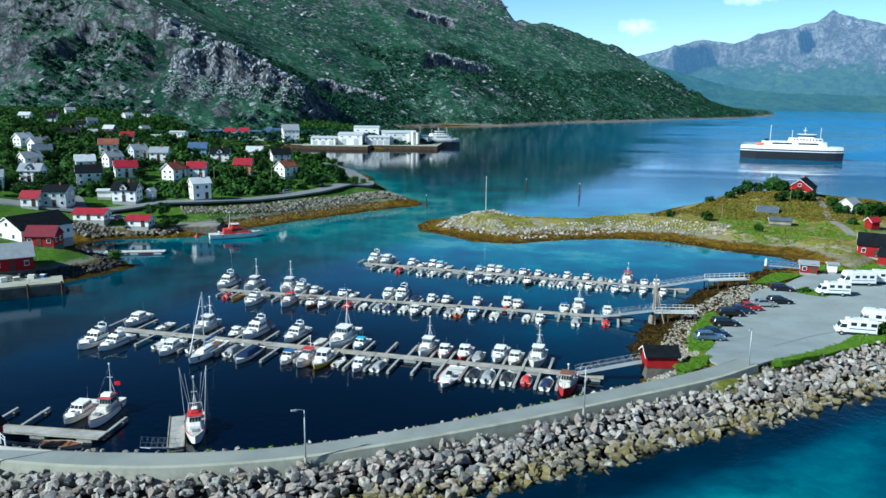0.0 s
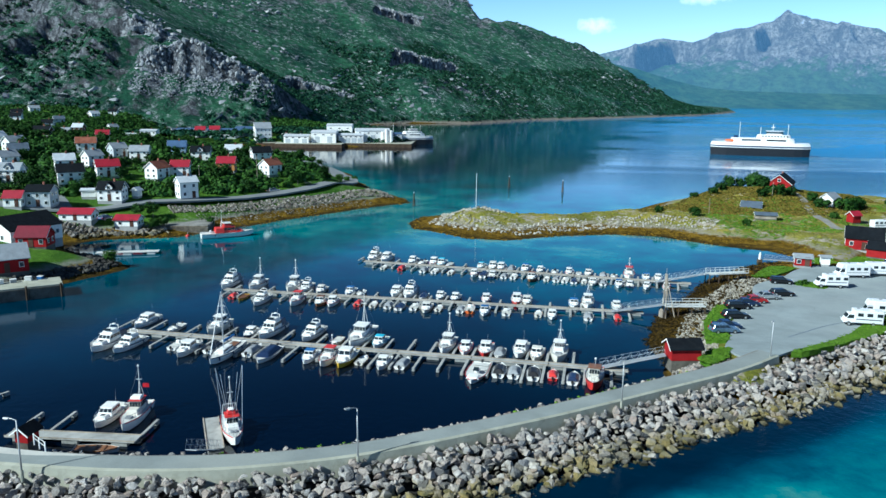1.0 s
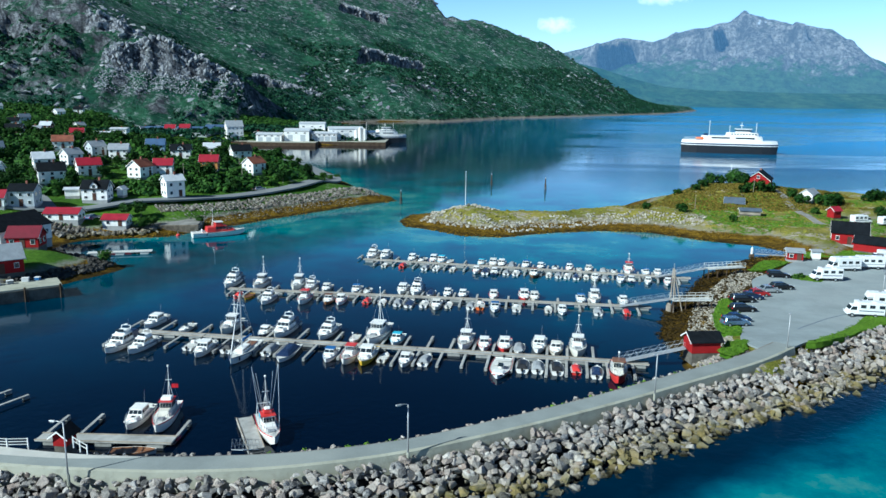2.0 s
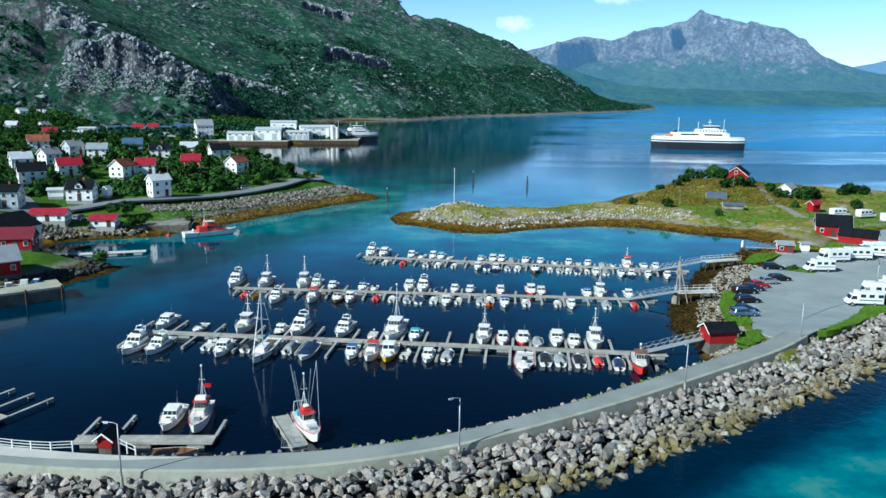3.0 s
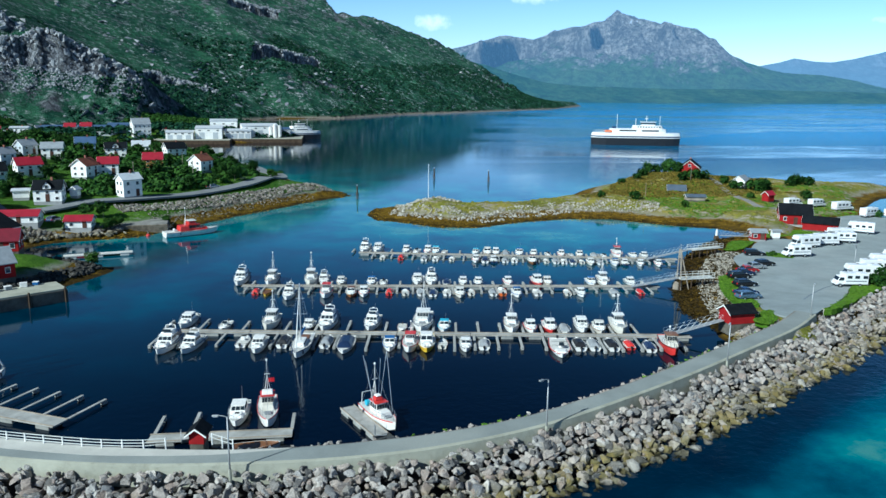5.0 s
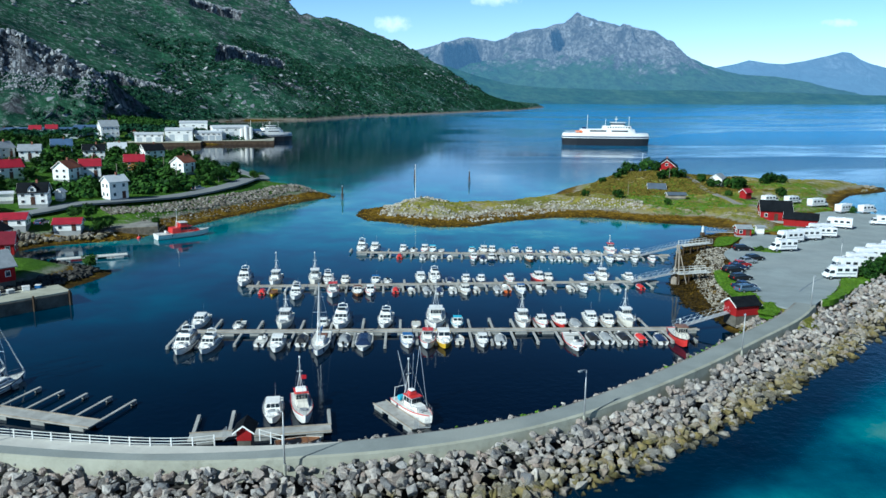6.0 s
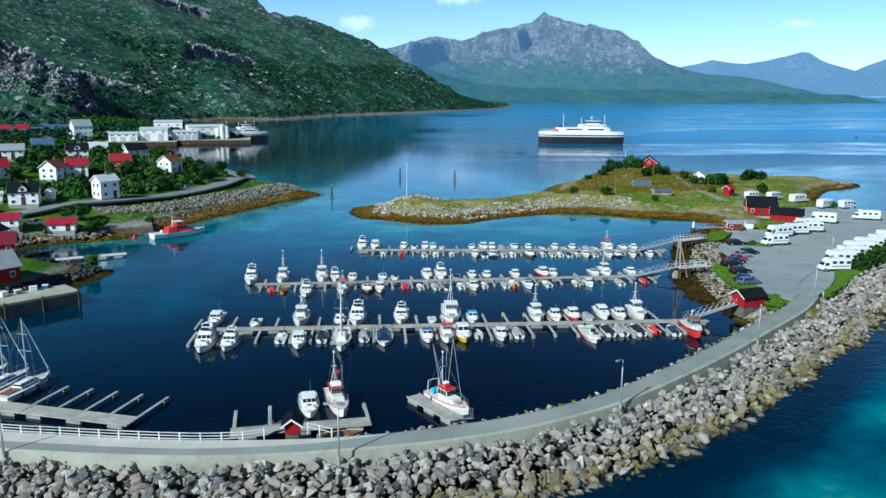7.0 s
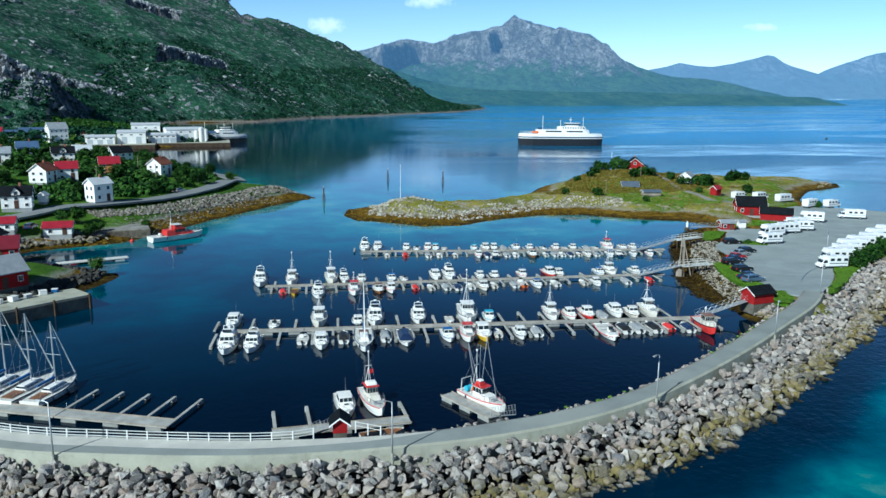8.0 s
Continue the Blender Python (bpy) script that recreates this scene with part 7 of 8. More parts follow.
def make_car(paint, label, estate=True):
    t = thing("car", label, "car", "parked cars")
    L, W = 4.5, 1.78
    bm = bmesh.new()
    prof = [(-L / 2, 0.35), (-L / 2 - 0.02, 0.75), (-L / 2 + 0.12, 0.95), (L / 2 - 1.1, 0.92), (L / 2 - 0.15, 0.74), (L / 2 + 0.02, 0.55), (L / 2, 0.3)]
    loft(bm, [[(x, sg * W / 2 * k, z if z < 0.9 else z - (0.05 if k < 1 else 0)) for x, z in prof] for sg, k in ((-1, 1.0), (1, 1.0))], True)
    bevel_all(bm, 0.07, 2)
    bmesh.ops.recalc_face_normals(bm, faces=bm.faces[:])
    part("body", bm, paint, t)
    back = -L / 2 + (0.12 if estate else 0.75)
    lo, hi = frustum(back, 1.1, W / 2 * 0.94, 0.9, back + (0.25 if estate else 0.55), 0.30, W / 2 * 0.76, 1.45)
    c = part("cabin", frustum_mesh(lo, hi, 0.06), paint, t)
    for face, n in zip(sides(lo, hi), (3, 1, 3, 1)):
        for bm in slab(face, 0.03, 0.015, 0.14, n, 0.03):
            part("window", bm, M["glass"], c)
    wheels(t, (-1.35, 1.38), W / 2, 0.32)
    for sg in (0.62, -0.62):
        part("headlight", bbox(0.12, 0.36, 0.16, L / 2 - 0.06, sg, 0.66, 0.03), M["lamp_glass"], t)
        part("tail_light", bbox(0.1, 0.22, 0.26, -L / 2 + 0.01, sg * 1.15, 0.8, 0.03), M["light_red"], t)
    part("bumper", bbox(0.2, W * 0.96, 0.2, L / 2 - 0.02, 0, 0.4, 0.05), M["black"], t)
    return t


def make_motorhome(label, L=6.9, h=2.95, overcab=True, stripe="car_silver"):
    t = thing("motorhome", label, "motorhome", "parked motorhomes")
    W = 2.25
    part("body", bbox(L - 1.6, W, h - 0.55, -0.8, 0, 0.55 + (h - 0.55) / 2, 0.12, 2), M["van"], t)
    lo, hi = frustum(L / 2 - 1.65, L / 2, W / 2 * 0.88, 0.45, L / 2 - 1.65, L / 2 - 0.85, W / 2 * 0.82, 2.0)
    c = part("cab", frustum_mesh(lo, hi, 0.1), M["van"], t)
    for face, n in zip(sides(lo, hi), (1, 1, 1, 0)):
        if n:
            a, b, cc, d = (Vector(v) for v in face)
            for bm in slab((a.lerp(d, 0.5), b.lerp(cc, 0.5), b.lerp(cc, 0.94), a.lerp(d, 0.94)), 0.03, 0.015, 0.06, 1):
                part("window", bm, M["glass"], c)
    if overcab:
        part("overcab", frustum_mesh(*frustum(L / 2 - 1.7, L / 2 - 0.55, W / 2 * 0.97, 2.02, L / 2 - 1.7, L / 2 - 0.95, W / 2 * 0.94, h - 0.02), 0.1), M["van"], t)
    for sg in (1, -1):
        for x in (-2.4, -0.9, 0.5):
            if x > -L / 2:
                part("window", bbox(0.85, 0.06, 0.55, x, sg * (W / 2 + 0.01), 1.95, 0.02), M["glass"], t)
        part("stripe", bbox(L - 2.2, 0.03, 0.14, -0.8, sg * (W / 2 + 0.012), 1.2, 0.008), M[stripe], t)
    part("roof_hatch", bbox(0.7, 0.7, 0.14, -1.4, 0.2, h + 0.05, 0.04), M["gelcoat"], t)
    part("roof_vent", bbox(0.45, 0.45, 0.16, 0.6, -0.3, h + 0.06, 0.04), M["grey"], t)
    part("rear_bumper", bbox(0.16, W * 0.94, 0.3, -L / 2 + 0.02, 0, 0.55, 0.04), M["grey"], t)
    for sg in (0.8, -0.8):
        part("headlight", bbox(0.1, 0.3, 0.2, L / 2 - 0.02, sg, 0.85, 0.03), M["lamp_glass"], t)
        part("tail_light", bbox(0.06, 0.14, 0.4, -L / 2 + 0.0, sg * 1.2, 0.95, 0.02), M["light_red"], t)
    wheels(t, (-L / 2 + 1.5, L / 2 - 0.85), W / 2, 0.36)
    return t


CARS = [("car_blue", "blue-grey estate car parked on asphalt", True, [(30.5, 123.6, 8)]), ("car_navy", "dark blue car parked on asphalt", False, [(31.8, 126.6, 8), (39.9, 141.7, 5)]),
        ("car_black", "black car parked on asphalt", True, [(35.2, 133, 8), (37.7, 139.6, 5), (49.2, 150, 10), (52.9, 160.3, -8)]), ("car_silver", "silver car parked on asphalt", False, [(45.5, 147.3, 8)]), ("car_red", "red car parked on asphalt", False, [(42.1, 144.1, 8)])]
for key, label, estate, spots in CARS:
    first = make_car(M[key], label, estate)
    for i, (x, y, a) in enumerate(spots):
        m = pose(x, y, float(park_level(y)) + 0.01, 0, 0, a)
        if i:
            copy_thing(first, m)
        else:
            first.matrix_basis = m
mh1 = make_motorhome("white motorhome with a sleeping bay over the cab")
mh2 = make_motorhome("white low-profile motorhome with grey stripe", 7.2, 2.8, False, "grey")
mh3 = make_motorhome("white camper van with dark stripe", 6.0, 2.6, False, "navy")
SPOTS = [(mh3, 61.7, 158.2, 178), (mh1, 70, 167.6, 184), (mh2, 76.1, 169.8, 176), (mh2, 84.5, 176.5, 172), (mh3, 83, 172.4, 160),
         (mh3, 54.9, 130.8, 170), (mh1, 61, 136, 165), (mh2, 67.1, 140.9, 168), (mh1, 73, 144.8, 164), (mh1, 79, 148.4, 166), (mh2, 85.2, 151.9, 164), (mh1, 91.6, 155.6, 166), (mh1, 98.5, 159.4, 166), (mh2, 105.9, 163.3, 166),
         (mh2, 118.0, 208.6, 20), (mh3, 124.3, 206.5, 10), (mh2, 112.5, 186, 150), (mh3, 106.2, 229.0, 12), (mh3, 113.0, 226.8, 15), (mh1, 96.4, 184.0, 140), (mh2, 116.4, 219.0, 12)]
seen = set()
for ob, x, y, a in SPOTS:
    m = pose(x, y, max(float(park_level(y)) + 0.01, float(islet_height(np.array(x), np.array(y))) + 0.05), 0, 0, a)
    if ob.name in seen:
        copy_thing(ob, m)
    else:
        seen.add(ob.name)
        ob.matrix_basis = m
black_van = make_motorhome("dark van parked with its tailgate open", 5.4, 2.2, False, "black")
for c in black_van.children:
    if c.name.split(".")[0] in ("body", "cab"):
        c.data.materials[0] = M["car_black"]
black_van.matrix_basis = pose(82.3, 174.7, 1.26, 0, 0, 150)
car2 = make_car(M["car_silver"], "silver car on the village shore road", True)
car2.matrix_basis = pose(-77.5, 256, 5.35, 0, 0, 55)
car3 = make_car(M["car_navy"], "dark car parked between red-roofed boathouses", True)
car3.matrix_basis = pose(-108.3, 202.6, 4.3, 0, 0, 80)


# ---- ferries ----
def make_ferry(L, label):
    t = thing("car_ferry", label, "ferry", "ferries")
    k = L / 60
    Bm = 14 * k

    def outline(s, b=1.0):
        return Bm / 2 * b * (1 - abs(2 * s - 1) ** 5 * 0.62)

    st = [0, 0.03, 0.08, 0.16, 0.3, 0.5, 0.7, 0.84, 0.92, 0.97, 1.0]

    def tier(s0, s1, z0, z1, b0, b1, rake=0.0):
        bm = bmesh.new()
        rings = []
        for z, b, r in ((z0, b0, 0.0), (z1, b1, rake)):
            left = [((s0 + r + (s1 - s0 - 2 * r) * s - 0.5) * L, outline(s0 + (s1 - s0) * s, b) if b > 0.9 else Bm / 2 * b * (1 - abs(2 * s - 1) ** 8 * 0.35), z) for s in st]
            rings.append(left + [(x, -y, zz) for x, y, zz in left[::-1]])
        loft(bm, rings, True)
        bmesh.ops.recalc_face_normals(bm, faces=bm.faces[:])
        return bm

    part("hull", tier(0.01, 0.99, -1.0, 5.0 * k, 0.94, 1.0, -0.008), M["black"], t, "black lower hull")
    part("hull_stripe", tier(0, 1, 5.02 * k, 5.55 * k, 1.0, 1.01), M["gelcoat"], t, "white band along the hull")
    part("belting", tier(0, 1, 5.57 * k, 6.35 * k, 1.005, 1.005), M["navy"], t, "dark blue band along the hull")
    part("car_deck", tier(0.002, 0.998, 6.37 * k, 8.4 * k, 1.0, 0.96, 0.012), M["gelcoat"], t)
    s1 = part("saloon", tier(0.20, 0.84, 8.42 * k, 11.2 * k, 0.82, 0.78, 0.012), M["gelcoat"], t)
    for sg in (1, -1):
        for i in range(22):
            x = (-0.18 + 0.36 * i / 21 + (0.06 if i > 10 else 0)) * L
            part("window", bbox(0.95 * k, 0.14, 0.95 * k, x, sg * Bm / 2 * 0.805, 10.0 * k, 0.02), M["glass"], s1)
    s2 = part("upper_deck", tier(0.46, 0.80, 11.22 * k, 13.4 * k, 0.66, 0.62, 0.012), M["gelcoat"], t)
    for sg in (1, -1):
        for i in range(9):
            part("window", bbox(0.9 * k, 0.12, 0.8 * k, (0.02 + 0.24 * i / 8) * L, sg * Bm / 2 * 0.645, 12.5 * k, 0.02), M["glass"], s2)
    br = part("bridge", tier(0.56, 0.72, 13.42 * k, 15.6 * k, 0.5, 0.46, 0.008), M["gelcoat"], t)
    part("bridge_window", tier(0.557, 0.723, 14.3 * k, 15.1 * k, 0.5, 0.49, 0.004), M["glass"], br)
    part("bridge_roof", tier(0.55, 0.73, 15.62 * k, 15.9 * k, 0.55, 0.55), M["gelcoat"], br)
    part("funnel", bbox(3.0 * k, 3.0 * k, 4.2 * k, -0.245 * L, 0, 10.4 * k, 0.3, 2, taper=0.8), M["car_navy"], t)
    part("lifeboat", bbox(5 * k, 2 * k, 1.6 * k, -0.31 * L, -Bm * 0.3, 9.4 * k, 0.5, 2), M["orange"], t)
    for x, z0, z1 in ((-0.21, 9, 21), (0.0, 11, 18), (0.12, 15.8, 20), (0.27, 11, 20)):
        part("mast", tubes([((x * L, 0, z0 * k), (x * L, 0, z1 * k))], 0.16 * k, 6), M["gelcoat"], t)
    part("radar", bbox(2.2 * k, 0.5, 0.4, 0.12 * L, 0, 18 * k, 0.1), M["gelcoat"], t)
    segs = []
    for sg in (1, -1):
        segs += [((x * L, sg * Bm / 2 * 0.9, 8.4 * k), (x * L, sg * Bm / 2 * 0.9, 9.5 * k)) for x in np.linspace(-0.46, -0.3, 9)] + [((-0.46 * L, sg * Bm / 2 * 0.9, 9.5 * k), (-0.3 * L, sg * Bm / 2 * 0.9, 9.5 * k))]
    part("rail", tubes(segs, 0.06, 4), M["gelcoat"], t)
    return t


ferry = make_ferry(60, "white car ferry with a black hull under way")
ferry.matrix_basis = pose(169, 514, 0, 0, 0, -15)
docked = make_ferry(42, "white ferry moored at the works quay")
docked.matrix_basis = pose(-66, 572, 0, 0, 0, 20)


# ---- trees and scrub ----
def make_tree(seed, h=7.0, r=2.6, leaf="leaf", label="leafy green birch tree", name="tree", clumps=150):
    q = random.Random(seed)
    t = thing(name, label, name, "village trees" if name == "tree" else "bushes")
    bm = bmesh.new()
    th = h * 0.5
    tube(bm, (0, 0, -0.5), (0.1, 0, th), 0.16 if h > 4 else 0.07, 7, 0.08)
    for i in range(6):
        a = i * 1.05 + q.random()
        z = th * q.uniform(0.45, 0.95)
        tube(bm, (0.05, 0, z), (math.cos(a) * r * 0.6, math.sin(a) * r * 0.6, z + h * 0.25), 0.06, 5, 0.02)
    tube(bm, (0.1, 0, th), (0, 0.1, h * 0.86), 0.08, 5, 0.02)
    part("trunk", bm, M["bark"], t)
    vs, fs = [], []
    lumps = [(q.uniform(-0.5, 0.5) * r, q.uniform(-0.5, 0.5) * r, h * q.uniform(0.42, 0.78), q.uniform(0.42, 0.7) * r) for _ in range(7)]
    for _ in range(clumps):
        cx, cy, cz, cr = q.choice(lumps)
        d = Vector((q.gauss(0, 1), q.gauss(0, 1), q.gauss(0, 0.85))).normalized() * cr * q.uniform(0.72, 1.08)
        c = Vector((cx, cy, cz)) + d
        if c.z < h * 0.14:
            c.z = h * 0.14 + q.random() * 0.4
        for _ in range(9):
            o = c + Vector((q.gauss(0, 0.26), q.gauss(0, 0.26), q.gauss(0, 0.22))) * (r / 2.2)
            n = (d.normalized() + Vector((q.uniform(-0.8, 0.8), q.uniform(-0.8, 0.8), q.uniform(-0.3, 1.0)))).normalized()
            u = n.orthogonal().normalized()
            w = n.cross(u)
            ang = q.uniform(0, 6.28)
            u, w = u * math.cos(ang) + w * math.sin(ang), w * math.cos(ang) - u * math.sin(ang)
            s = q.uniform(0.24, 0.46) * (r / 2.4) ** 0.5
            k = len(vs)
            vs += [tuple(o - u * s), tuple(o + w * s * 0.6 + n * 0.05), tuple(o + u * s), tuple(o - w * s * 0.6 + n * 0.05)]
            fs.append((k, k + 1, k + 2, k + 3))
    from_arrays("crown", vs, fs, M[leaf], parent=t)
    return t


TREES = [make_tree(1, 8.0, 3.0), make_tree(2, 6.5, 2.8, label="round dense green tree"), make_tree(3, 9.0, 2.8, label="tall slender birch tree"), make_tree(4, 5.5, 2.6, "leaf_light", "light green willow tree")]
BUSHES = [make_tree(5, 2.4, 1.7, "leaf", "dark green dense low bush", "bush", 90), make_tree(6, 1.8, 1.5, "leaf_light", "light green leafy low bush", "bush", 80)]
placed = set()


def plant(ob, x, y, z, scale, q):
    m = Matrix.LocRotScale((x, y, z), Euler((0, 0, q.uniform(0, 6.28))), Vector((scale * q.uniform(0.9, 1.15), scale * q.uniform(0.9, 1.15), scale * q.uniform(0.85, 1.15))))
    if ob.name in placed:
        return copy_thing(ob, m)
    placed.add(ob.name)
    ob.matrix_basis = m
    return ob


tq = random.Random(77)
lane = [(p.x, p.y) for p in shore]
spots = []
for _ in range(9000):
    y = tq.uniform(205, 430)
    x = tq.uniform(-260, -60) if y > 235 else tq.uniform(-190, -95)
    if len(spots) >= 300:
        break
    d = float(inside_distance(np.array(x), np.array(y), VILLAGE))
    if d < 12 or any(math.hypot(x - a, y - b) < 5.4 for a, b in lane) or any(math.hypot(x - a, y - b) < s * 0.55 + 1.6 for a, b, s in HOUSES):
        continue
    # keep the view from the harbour onto the fronts of houses
    if any(-0.5 * s < (x - a) - (y - b) * -0.25 < 0.5 * s and 0 < b - y < 9 for a, b, s in HOUSES):
        continue
    if float(fbm(np.array(x), np.array(y), 45, 3, 61)) < 0.36 or any(math.hypot(x - a, y - b) < 3.0 for a, b in spots):
        continue
    spots.append((x, y))
for x, y in spots:
    plant(tq.choice(TREES), x, y, float(village_height(np.array(x), np.array(y))), tq.uniform(0.6, 0.9), tq)
for x, y, s in ((-96.3, 205, 0.8), (-94.5, 207, 0.7), (-89, 166, 0.75), (-84, 214.5, 0.6), (-62, 291, 0.7), (-61, 303, 0.6), (-60, 312, 0.7)):
    plant(TREES[3], x, y, float(village_height(np.array(x), np.array(y))), s, tq)
for x, y, s, k in ((70.3, 270, 1.3, 0), (74, 274, 1.5, 0), (78.2, 279, 1.7, 0), (82.5, 281, 1.6, 0), (87.2, 281, 2.2, 0), (90, 279, 1.9, 0), (63, 266, 1.0, 0), (84, 262, 1.5, 0), (90, 265, 1.7, 0), (95, 268, 1.6, 0), (88, 268, 1.5, 1), (98.6, 252, 1.6, 0),
                   (100, 262, 1.4, 0), (106, 251, 1.9, 0), (109, 253, 2.1, 0), (112, 256, 1.7, 0), (127, 262, 1.8, 0), (130, 264, 2.0, 0), (133, 262, 1.6, 0), (124, 259, 1.2, 0), (59.9, 129.1, 1.3, 0), (62.8, 131.1, 1.5, 0), (66.6, 133.6, 1.6, 0), (70.2, 136.0, 1.4, 0),
                   (74, 138.5, 1.3, 0), (79.4, 142.0, 1.3, 0), (85.9, 145.6, 1.3, 0), (57.5, 160.5, 0.7, 1), (56.1, 159.7, 0.6, 1), (66, 222, 1.0, 1), (55, 234, 1.2, 0), (45, 238, 1.0, 0), (120, 208, 1.0, 0), (118, 240, 1.4, 0), (97.5, 240, 1.0, 1)):
    plant(BUSHES[k], x, y, float(islet_height(np.array(x), np.array(y))) - 0.1, s * (0.8 if y > 160 else 0.85), tq)


def scrub(name, count_, xr, yr, height, size, keep, label, seed, mat_key="scrub", leaves=14, flat=1.0, leaf=1.0):
    """Low woodland past counting: ragged crowns joined as one."""
    q = np.random.default_rng(seed)
    shapes = []
    for i in range(8):
        r = random.Random(900 + i)
        co, faces = [], []
        for _ in range(leaves):
            d = Vector((r.gauss(0, 1), r.gauss(0, 1), abs(r.gauss(0, 1)) * 0.9)).normalized()
            c = d * r.uniform(0.2, 0.5)
            n = (d + Vector((r.uniform(-0.5, 0.5), r.uniform(-0.5, 0.5), r.uniform(-0.1, 0.6)))).normalized()
            u = n.orthogonal().normalized()
            w = n.cross(u)
            a, b, k = r.uniform(0.14, 0.3) * leaf, r.uniform(0.14, 0.3) * leaf, len(co)
            co += [tuple(c + u * a), tuple(c + w * b - n * 0.05), tuple(c - u * a), tuple(c - w * b - n * 0.05)]
            faces.append((k, k + 1, k + 2, k + 3))
        shapes.append((np.array(co), faces))
    x, y = q.uniform(*xr, count_), q.uniform(*yr, count_)
    z = height(x, y)
    ok = keep(x, y, z)
    x, y, z = x[ok], y[ok], z[ok]
    vs, fs, k = [], [], 0
    for i in range(len(x)):
        co, faces = shapes[i % 8]
        a, s = q.uniform(0, 6.28), q.uniform(*size)
        c_, s_ = math.cos(a), math.sin(a)
        p = co * (s, s, s * flat * q.uniform(0.8, 1.25))
        vs.append(np.stack([p[:, 0] * c_ - p[:, 1] * s_ + x[i], p[:, 0] * s_ + p[:, 1] * c_ + y[i], p[:, 2] + z[i]], -1))
        fs += [tuple(j + k for j in f) for f in faces]
        k += len(co)
    ob = from_arrays(name, np.concatenate(vs).tolist(), fs, M[mat_key])
    tagged(ob, label, "vegetation", kind="stuff")


def road_free(x, y):
    ok = np.ones(len(x), bool)
    for a, b in lane:
        ok &= np.hypot(x - a, y - b) > 6.5
    return ok


def house_free(x, y):
    ok = np.ones(len(x), bool)
    for a, b, s in HOUSES:
        ok &= np.hypot(x - a, y - b) > s * 0.55 + 1.8
        ok &= ~((np.abs(x - a + (y - b) * 0.3) < s * 0.5) & (b - y > 0) & (b - y < 10))
    return ok


scrub("woodland_village", 26000, (-520, -62), (222, 720), village_height, (3.0, 7.0),
      lambda x, y, z: (inside_distance(x, y, VILLAGE) > np.where((x > -112) & (y < 320), 18, 14)) & house_free(x, y) & road_free(x, y) & (fbm(x, y, 60, 4, 71) > np.where(y < 470, 0.40, 0.36) - 0.2 * ((x > -98) & (y < 345))) & ~((x > -235) & (y > 452) & (y < 596)), "low birch wood between the village and the mountain", 3, "leaf", 60, 0.95, 0.55)
scrub("woodland_mountain", 75000, (-640, 520), (500, 1560), near_mountain_height, (2.2, 5.5),
      lambda x, y, z: (z > 2) & (fbm(x, y, 90, 6, 81, 0.62) + 0.0022 * (55 - np.clip(z, 0, 170)) > 0.49 + 0.03 * (x > -100)), "dark green scrub wood on the mountain slope", 4)
outcrops = []
oq = np.random.default_rng(12)
ox, oy = oq.uniform(-640, 500, 20000), oq.uniform(520, 1560, 20000)
oz = near_mountain_height(ox, oy)
for x, y, z in zip(ox[(k_ := (oz > 8) & (fbm(ox, oy, 110, 6, 87, 0.62) > 0.57 - 0.02 * (ox > -120)))], oy[k_], oz[k_]):
    outcrops.append(rock_pose(x, y, z - 1.6, rnd.choice((2.0, 3.0, 4.0, 5.0, 7.0, 9.0)), rnd) @ Matrix.Diagonal((1.25, 1, 0.6, 1)))
scree = []
sx, sy = oq.uniform(-285, -180, 5200), oq.uniform(590, 675, 5200)
line = cliff_line(sx, sy, *CLIFFS[0][0])
sz = near_mountain_height(sx, sy)
gap = line - sy
for x, y, z in zip(sx[(k_ := (gap > 4) & (gap < 16 + 22 * fbm(sx, 0 * sx, 26, 3, 44)) & (sz > 22))], sy[k_], sz[k_]):
    scree.append(rock_pose(x, y, z, rnd.uniform(0.7, 2.1), rnd))
# broken rock on the cliff faces
for (face, foot_z, top_z, x0, x1) in CLIFFS:
    n_ = int((x1 - x0) * 6)
    cx = oq.uniform(x0, x1, n_)
    cy = cliff_line(cx, cliff_line(cx, 0 * cx, *face), *face) + oq.uniform(-5, 7, n_)
    for x, y, z in zip(cx, cy, near_mountain_height(cx, cy)):
        outcrops.append(rock_pose(x, y, z - 0.8, rnd.uniform(1.8, 5.0), rnd) @ Matrix.Diagonal((0.8, 0.8, 1.5, 1)))
rock_heap("scree_mountain", scree, "pale scree below the mountain cliff", "rocks", "hill_stone")
rock_heap("rock_outcrops_mountain", outcrops, "pale grey rock outcrops on the mountain slope", "rocks", "hill_stone")
VERGE_X, VERGE_Y = zip(*[(p.x - n.x * (0.5 - road_edges(p.x)[0]), p.y - n.y * (0.5 - road_edges(p.x)[0])) for p, n in sides_of(road_line)])
scrub("heather_hill", 24000, (40, 125), (240, 318), islet_height, (0.5, 1.4),
      lambda x, y, z: (z > 2.9) & (fbm(x, y, 16, 4, 92) > 0.36), "brown heather over the hill of the islet", 15, "heather", 10, 0.6)
scrub("heath_tufts", 14000, (-20, 190), (100, 315), islet_height, (0.35, 1.1),
      lambda x, y, z: (inside_distance(x, y, ISLET) > 10) & (inside_distance(x, y, CARPARK) < -3) & (fbm(x, y, 14, 3, 91) > 0.44) & (y > 165), "low heath tufts on the spit", 5, "heath", 10, 0.7)
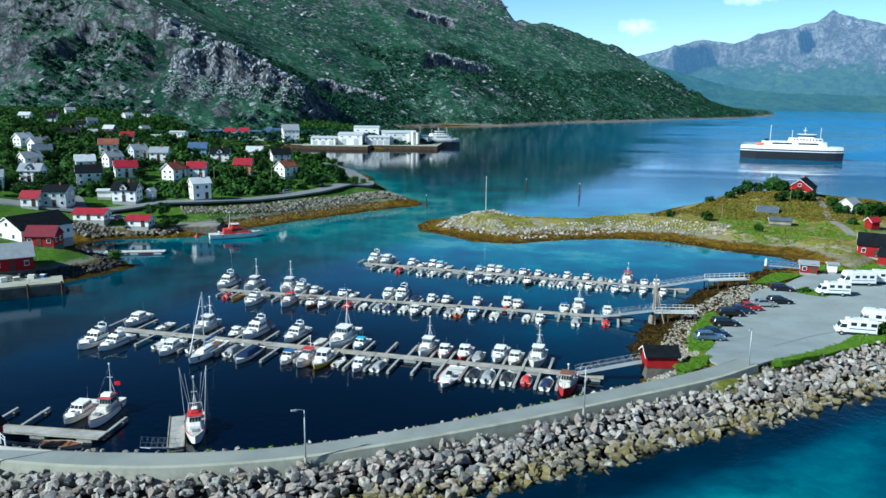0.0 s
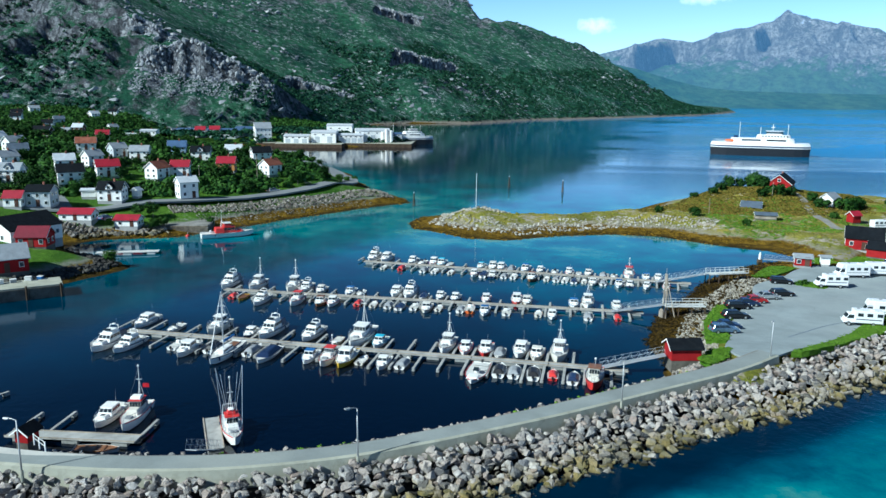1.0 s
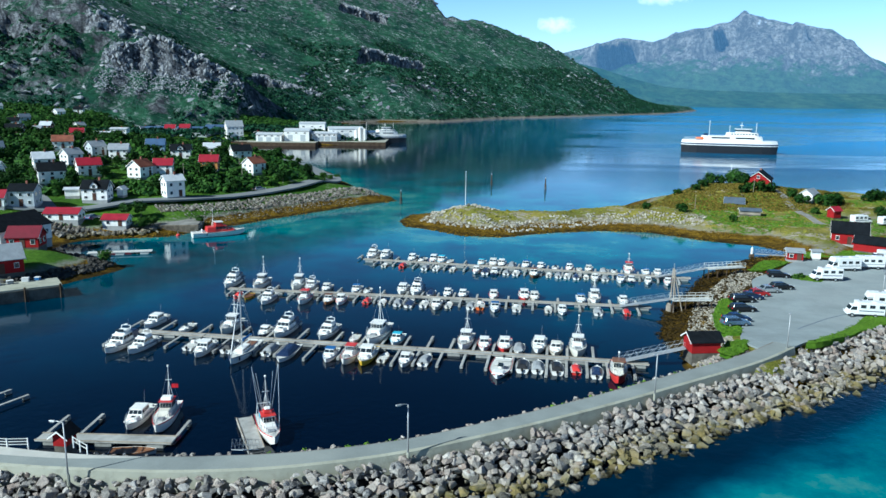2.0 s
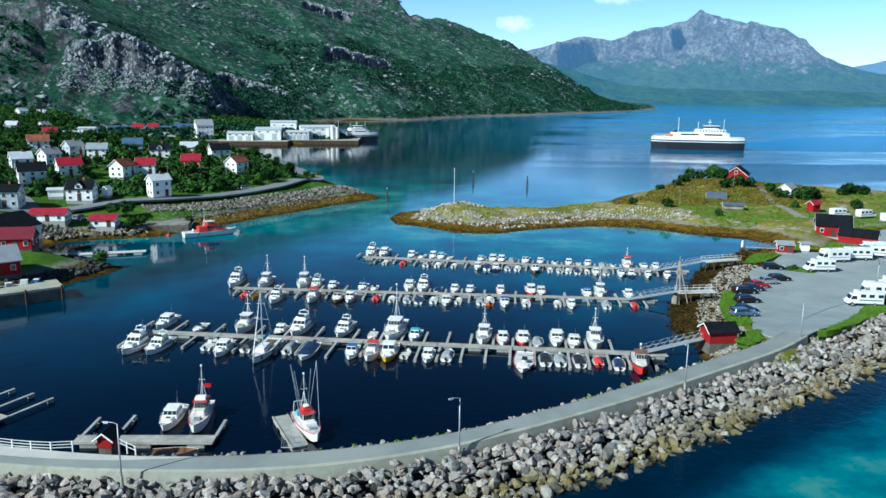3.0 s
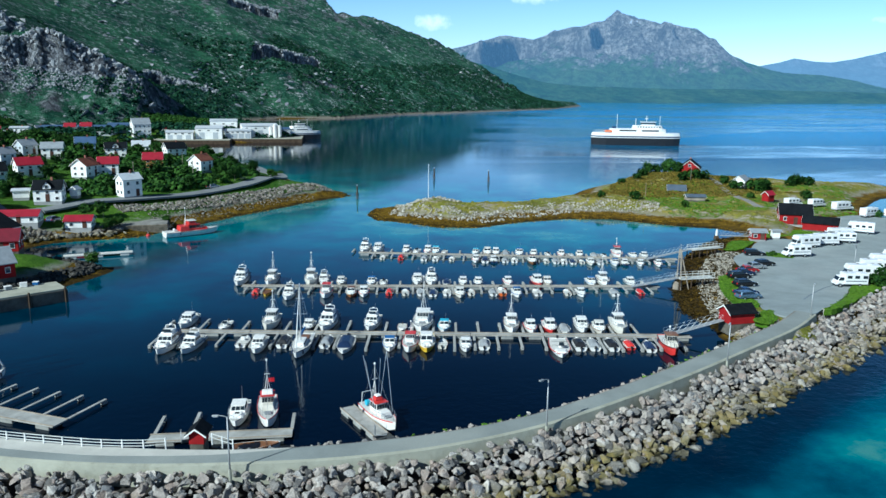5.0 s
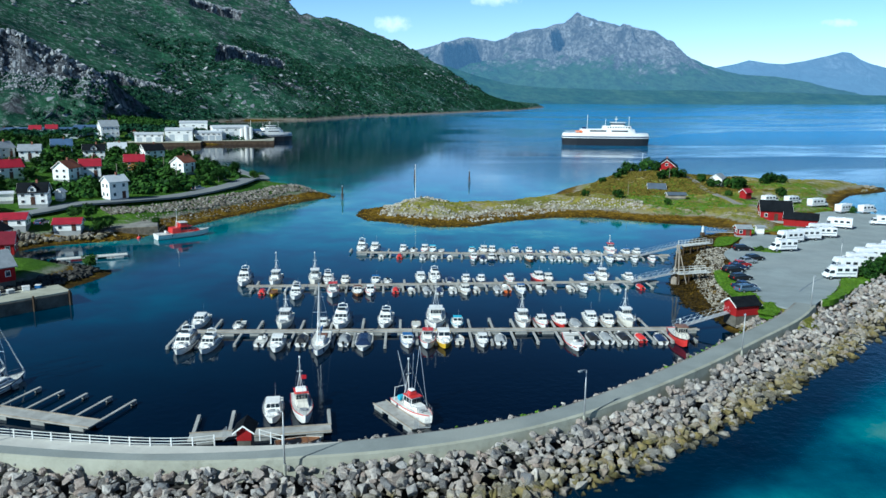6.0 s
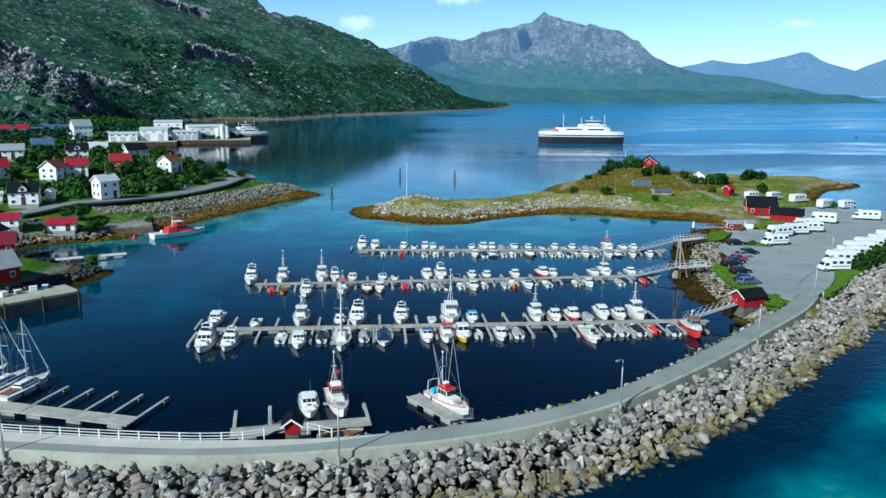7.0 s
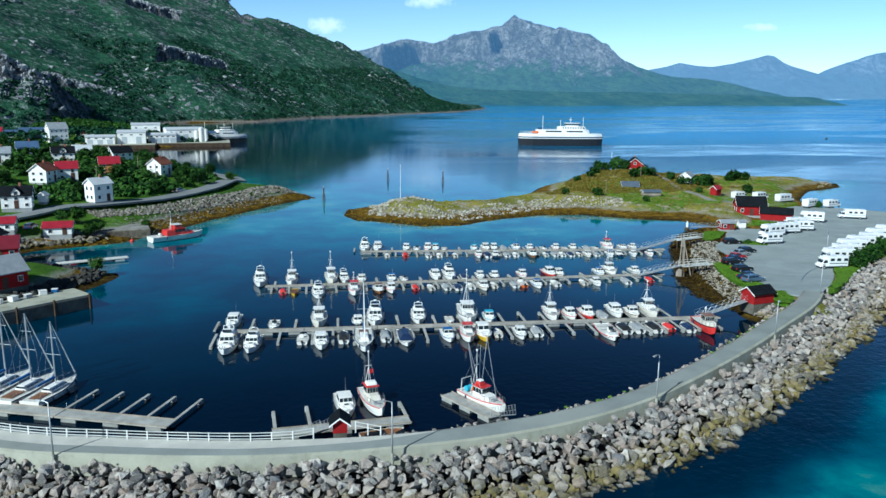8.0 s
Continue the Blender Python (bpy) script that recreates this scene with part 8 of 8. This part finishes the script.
scrub("grass_islet", 14000, (58, 140), (185, 262), islet_height, (0.5, 1.2),
      lambda x, y, z: (inside_distance(x, y, ISLET) > 9) & (inside_distance(x, y, CARPARK) < -1.5) & (fbm(x, y, 22, 4, 93) > 0.46) & (np.abs(x - np.interp(y, [205, 228, 245, 262], [93, 92, 93, 97])) > 1.8), "bright green grass round the gravel path", 16, "grass", 10, 0.35)
for poly in LAWNS:
    lx, ly = [p[0] for p in poly], [p[1] for p in poly]
    area = (max(lx) - min(lx)) * (max(ly) - min(ly))
    up = 0.28 if len(poly) > 10 else 0.04
    scrub("grass_lawn", int(900 + area * 3.2), (min(lx) - 1, max(lx) + 1), (min(ly) - 1, max(ly) + 1), lambda x, y: park_level(y) + up, (0.3, 0.8),
          lambda x, y, z: inside_distance(x, y, poly) > 0.5 * fbm(x, y, 2.5, 2, 17) - 0.55, "uneven tufts of bright green grass", 21, "grass", 9, 0.4)
scrub("grass_verge", 2600, (-34, 27), (72, 106), lambda x, y: 0 * x + 3.25, (0.25, 0.75),
      lambda x, y, z: (np.abs(y - np.interp(x, VERGE_X, VERGE_Y)) < 0.5) & (fbm(x, y, 6, 3, 23) > 0.47), "weeds and grass along the road verge", 22, "grass", 9, 0.6)
scrub("kelp_islet", 15000, (-34, 75), (165, 262), islet_height, (0.4, 1.3),
      lambda x, y, z: (z > -0.1) & (z < 1.35) & (inside_distance(x, y, ISLET) > -1.2) & (fbm(x, y, 7, 3, 95) > 0.36), "golden brown seaweed along the tide line", 6, "kelp", 7, 0.4)
scrub("kelp_car_park", 11000, (12, 60), (104, 192), islet_height, (0.5, 1.5),
      lambda x, y, z: (z > -0.45) & (z < 1.35) & (inside_distance(x, y, ISLET) > -2.6 + 2 * fbm(x, y, 5, 3, 27)), "dark seaweed below the car park", 8, "weed", 7, 0.45)
scrub("kelp_village", 14000, (-110, -30), (136, 330), village_height, (0.5, 1.5),
      lambda x, y, z: (z > -0.1) & (z < 2.1) & (y > 192) & (inside_distance(x, y, VILLAGE) > -1.2) & (fbm(x, y, 7, 3, 96) > 0.36), "brown seaweed along the village shore", 9, "kelp", 7, 0.4)

# ---- boulders that can be told apart ----
for i, m in enumerate(near_rocks):
    ob = new("boulder", ROCKS[i % len(ROCKS)])
    ob.parent = armour
    ob.matrix_basis = m
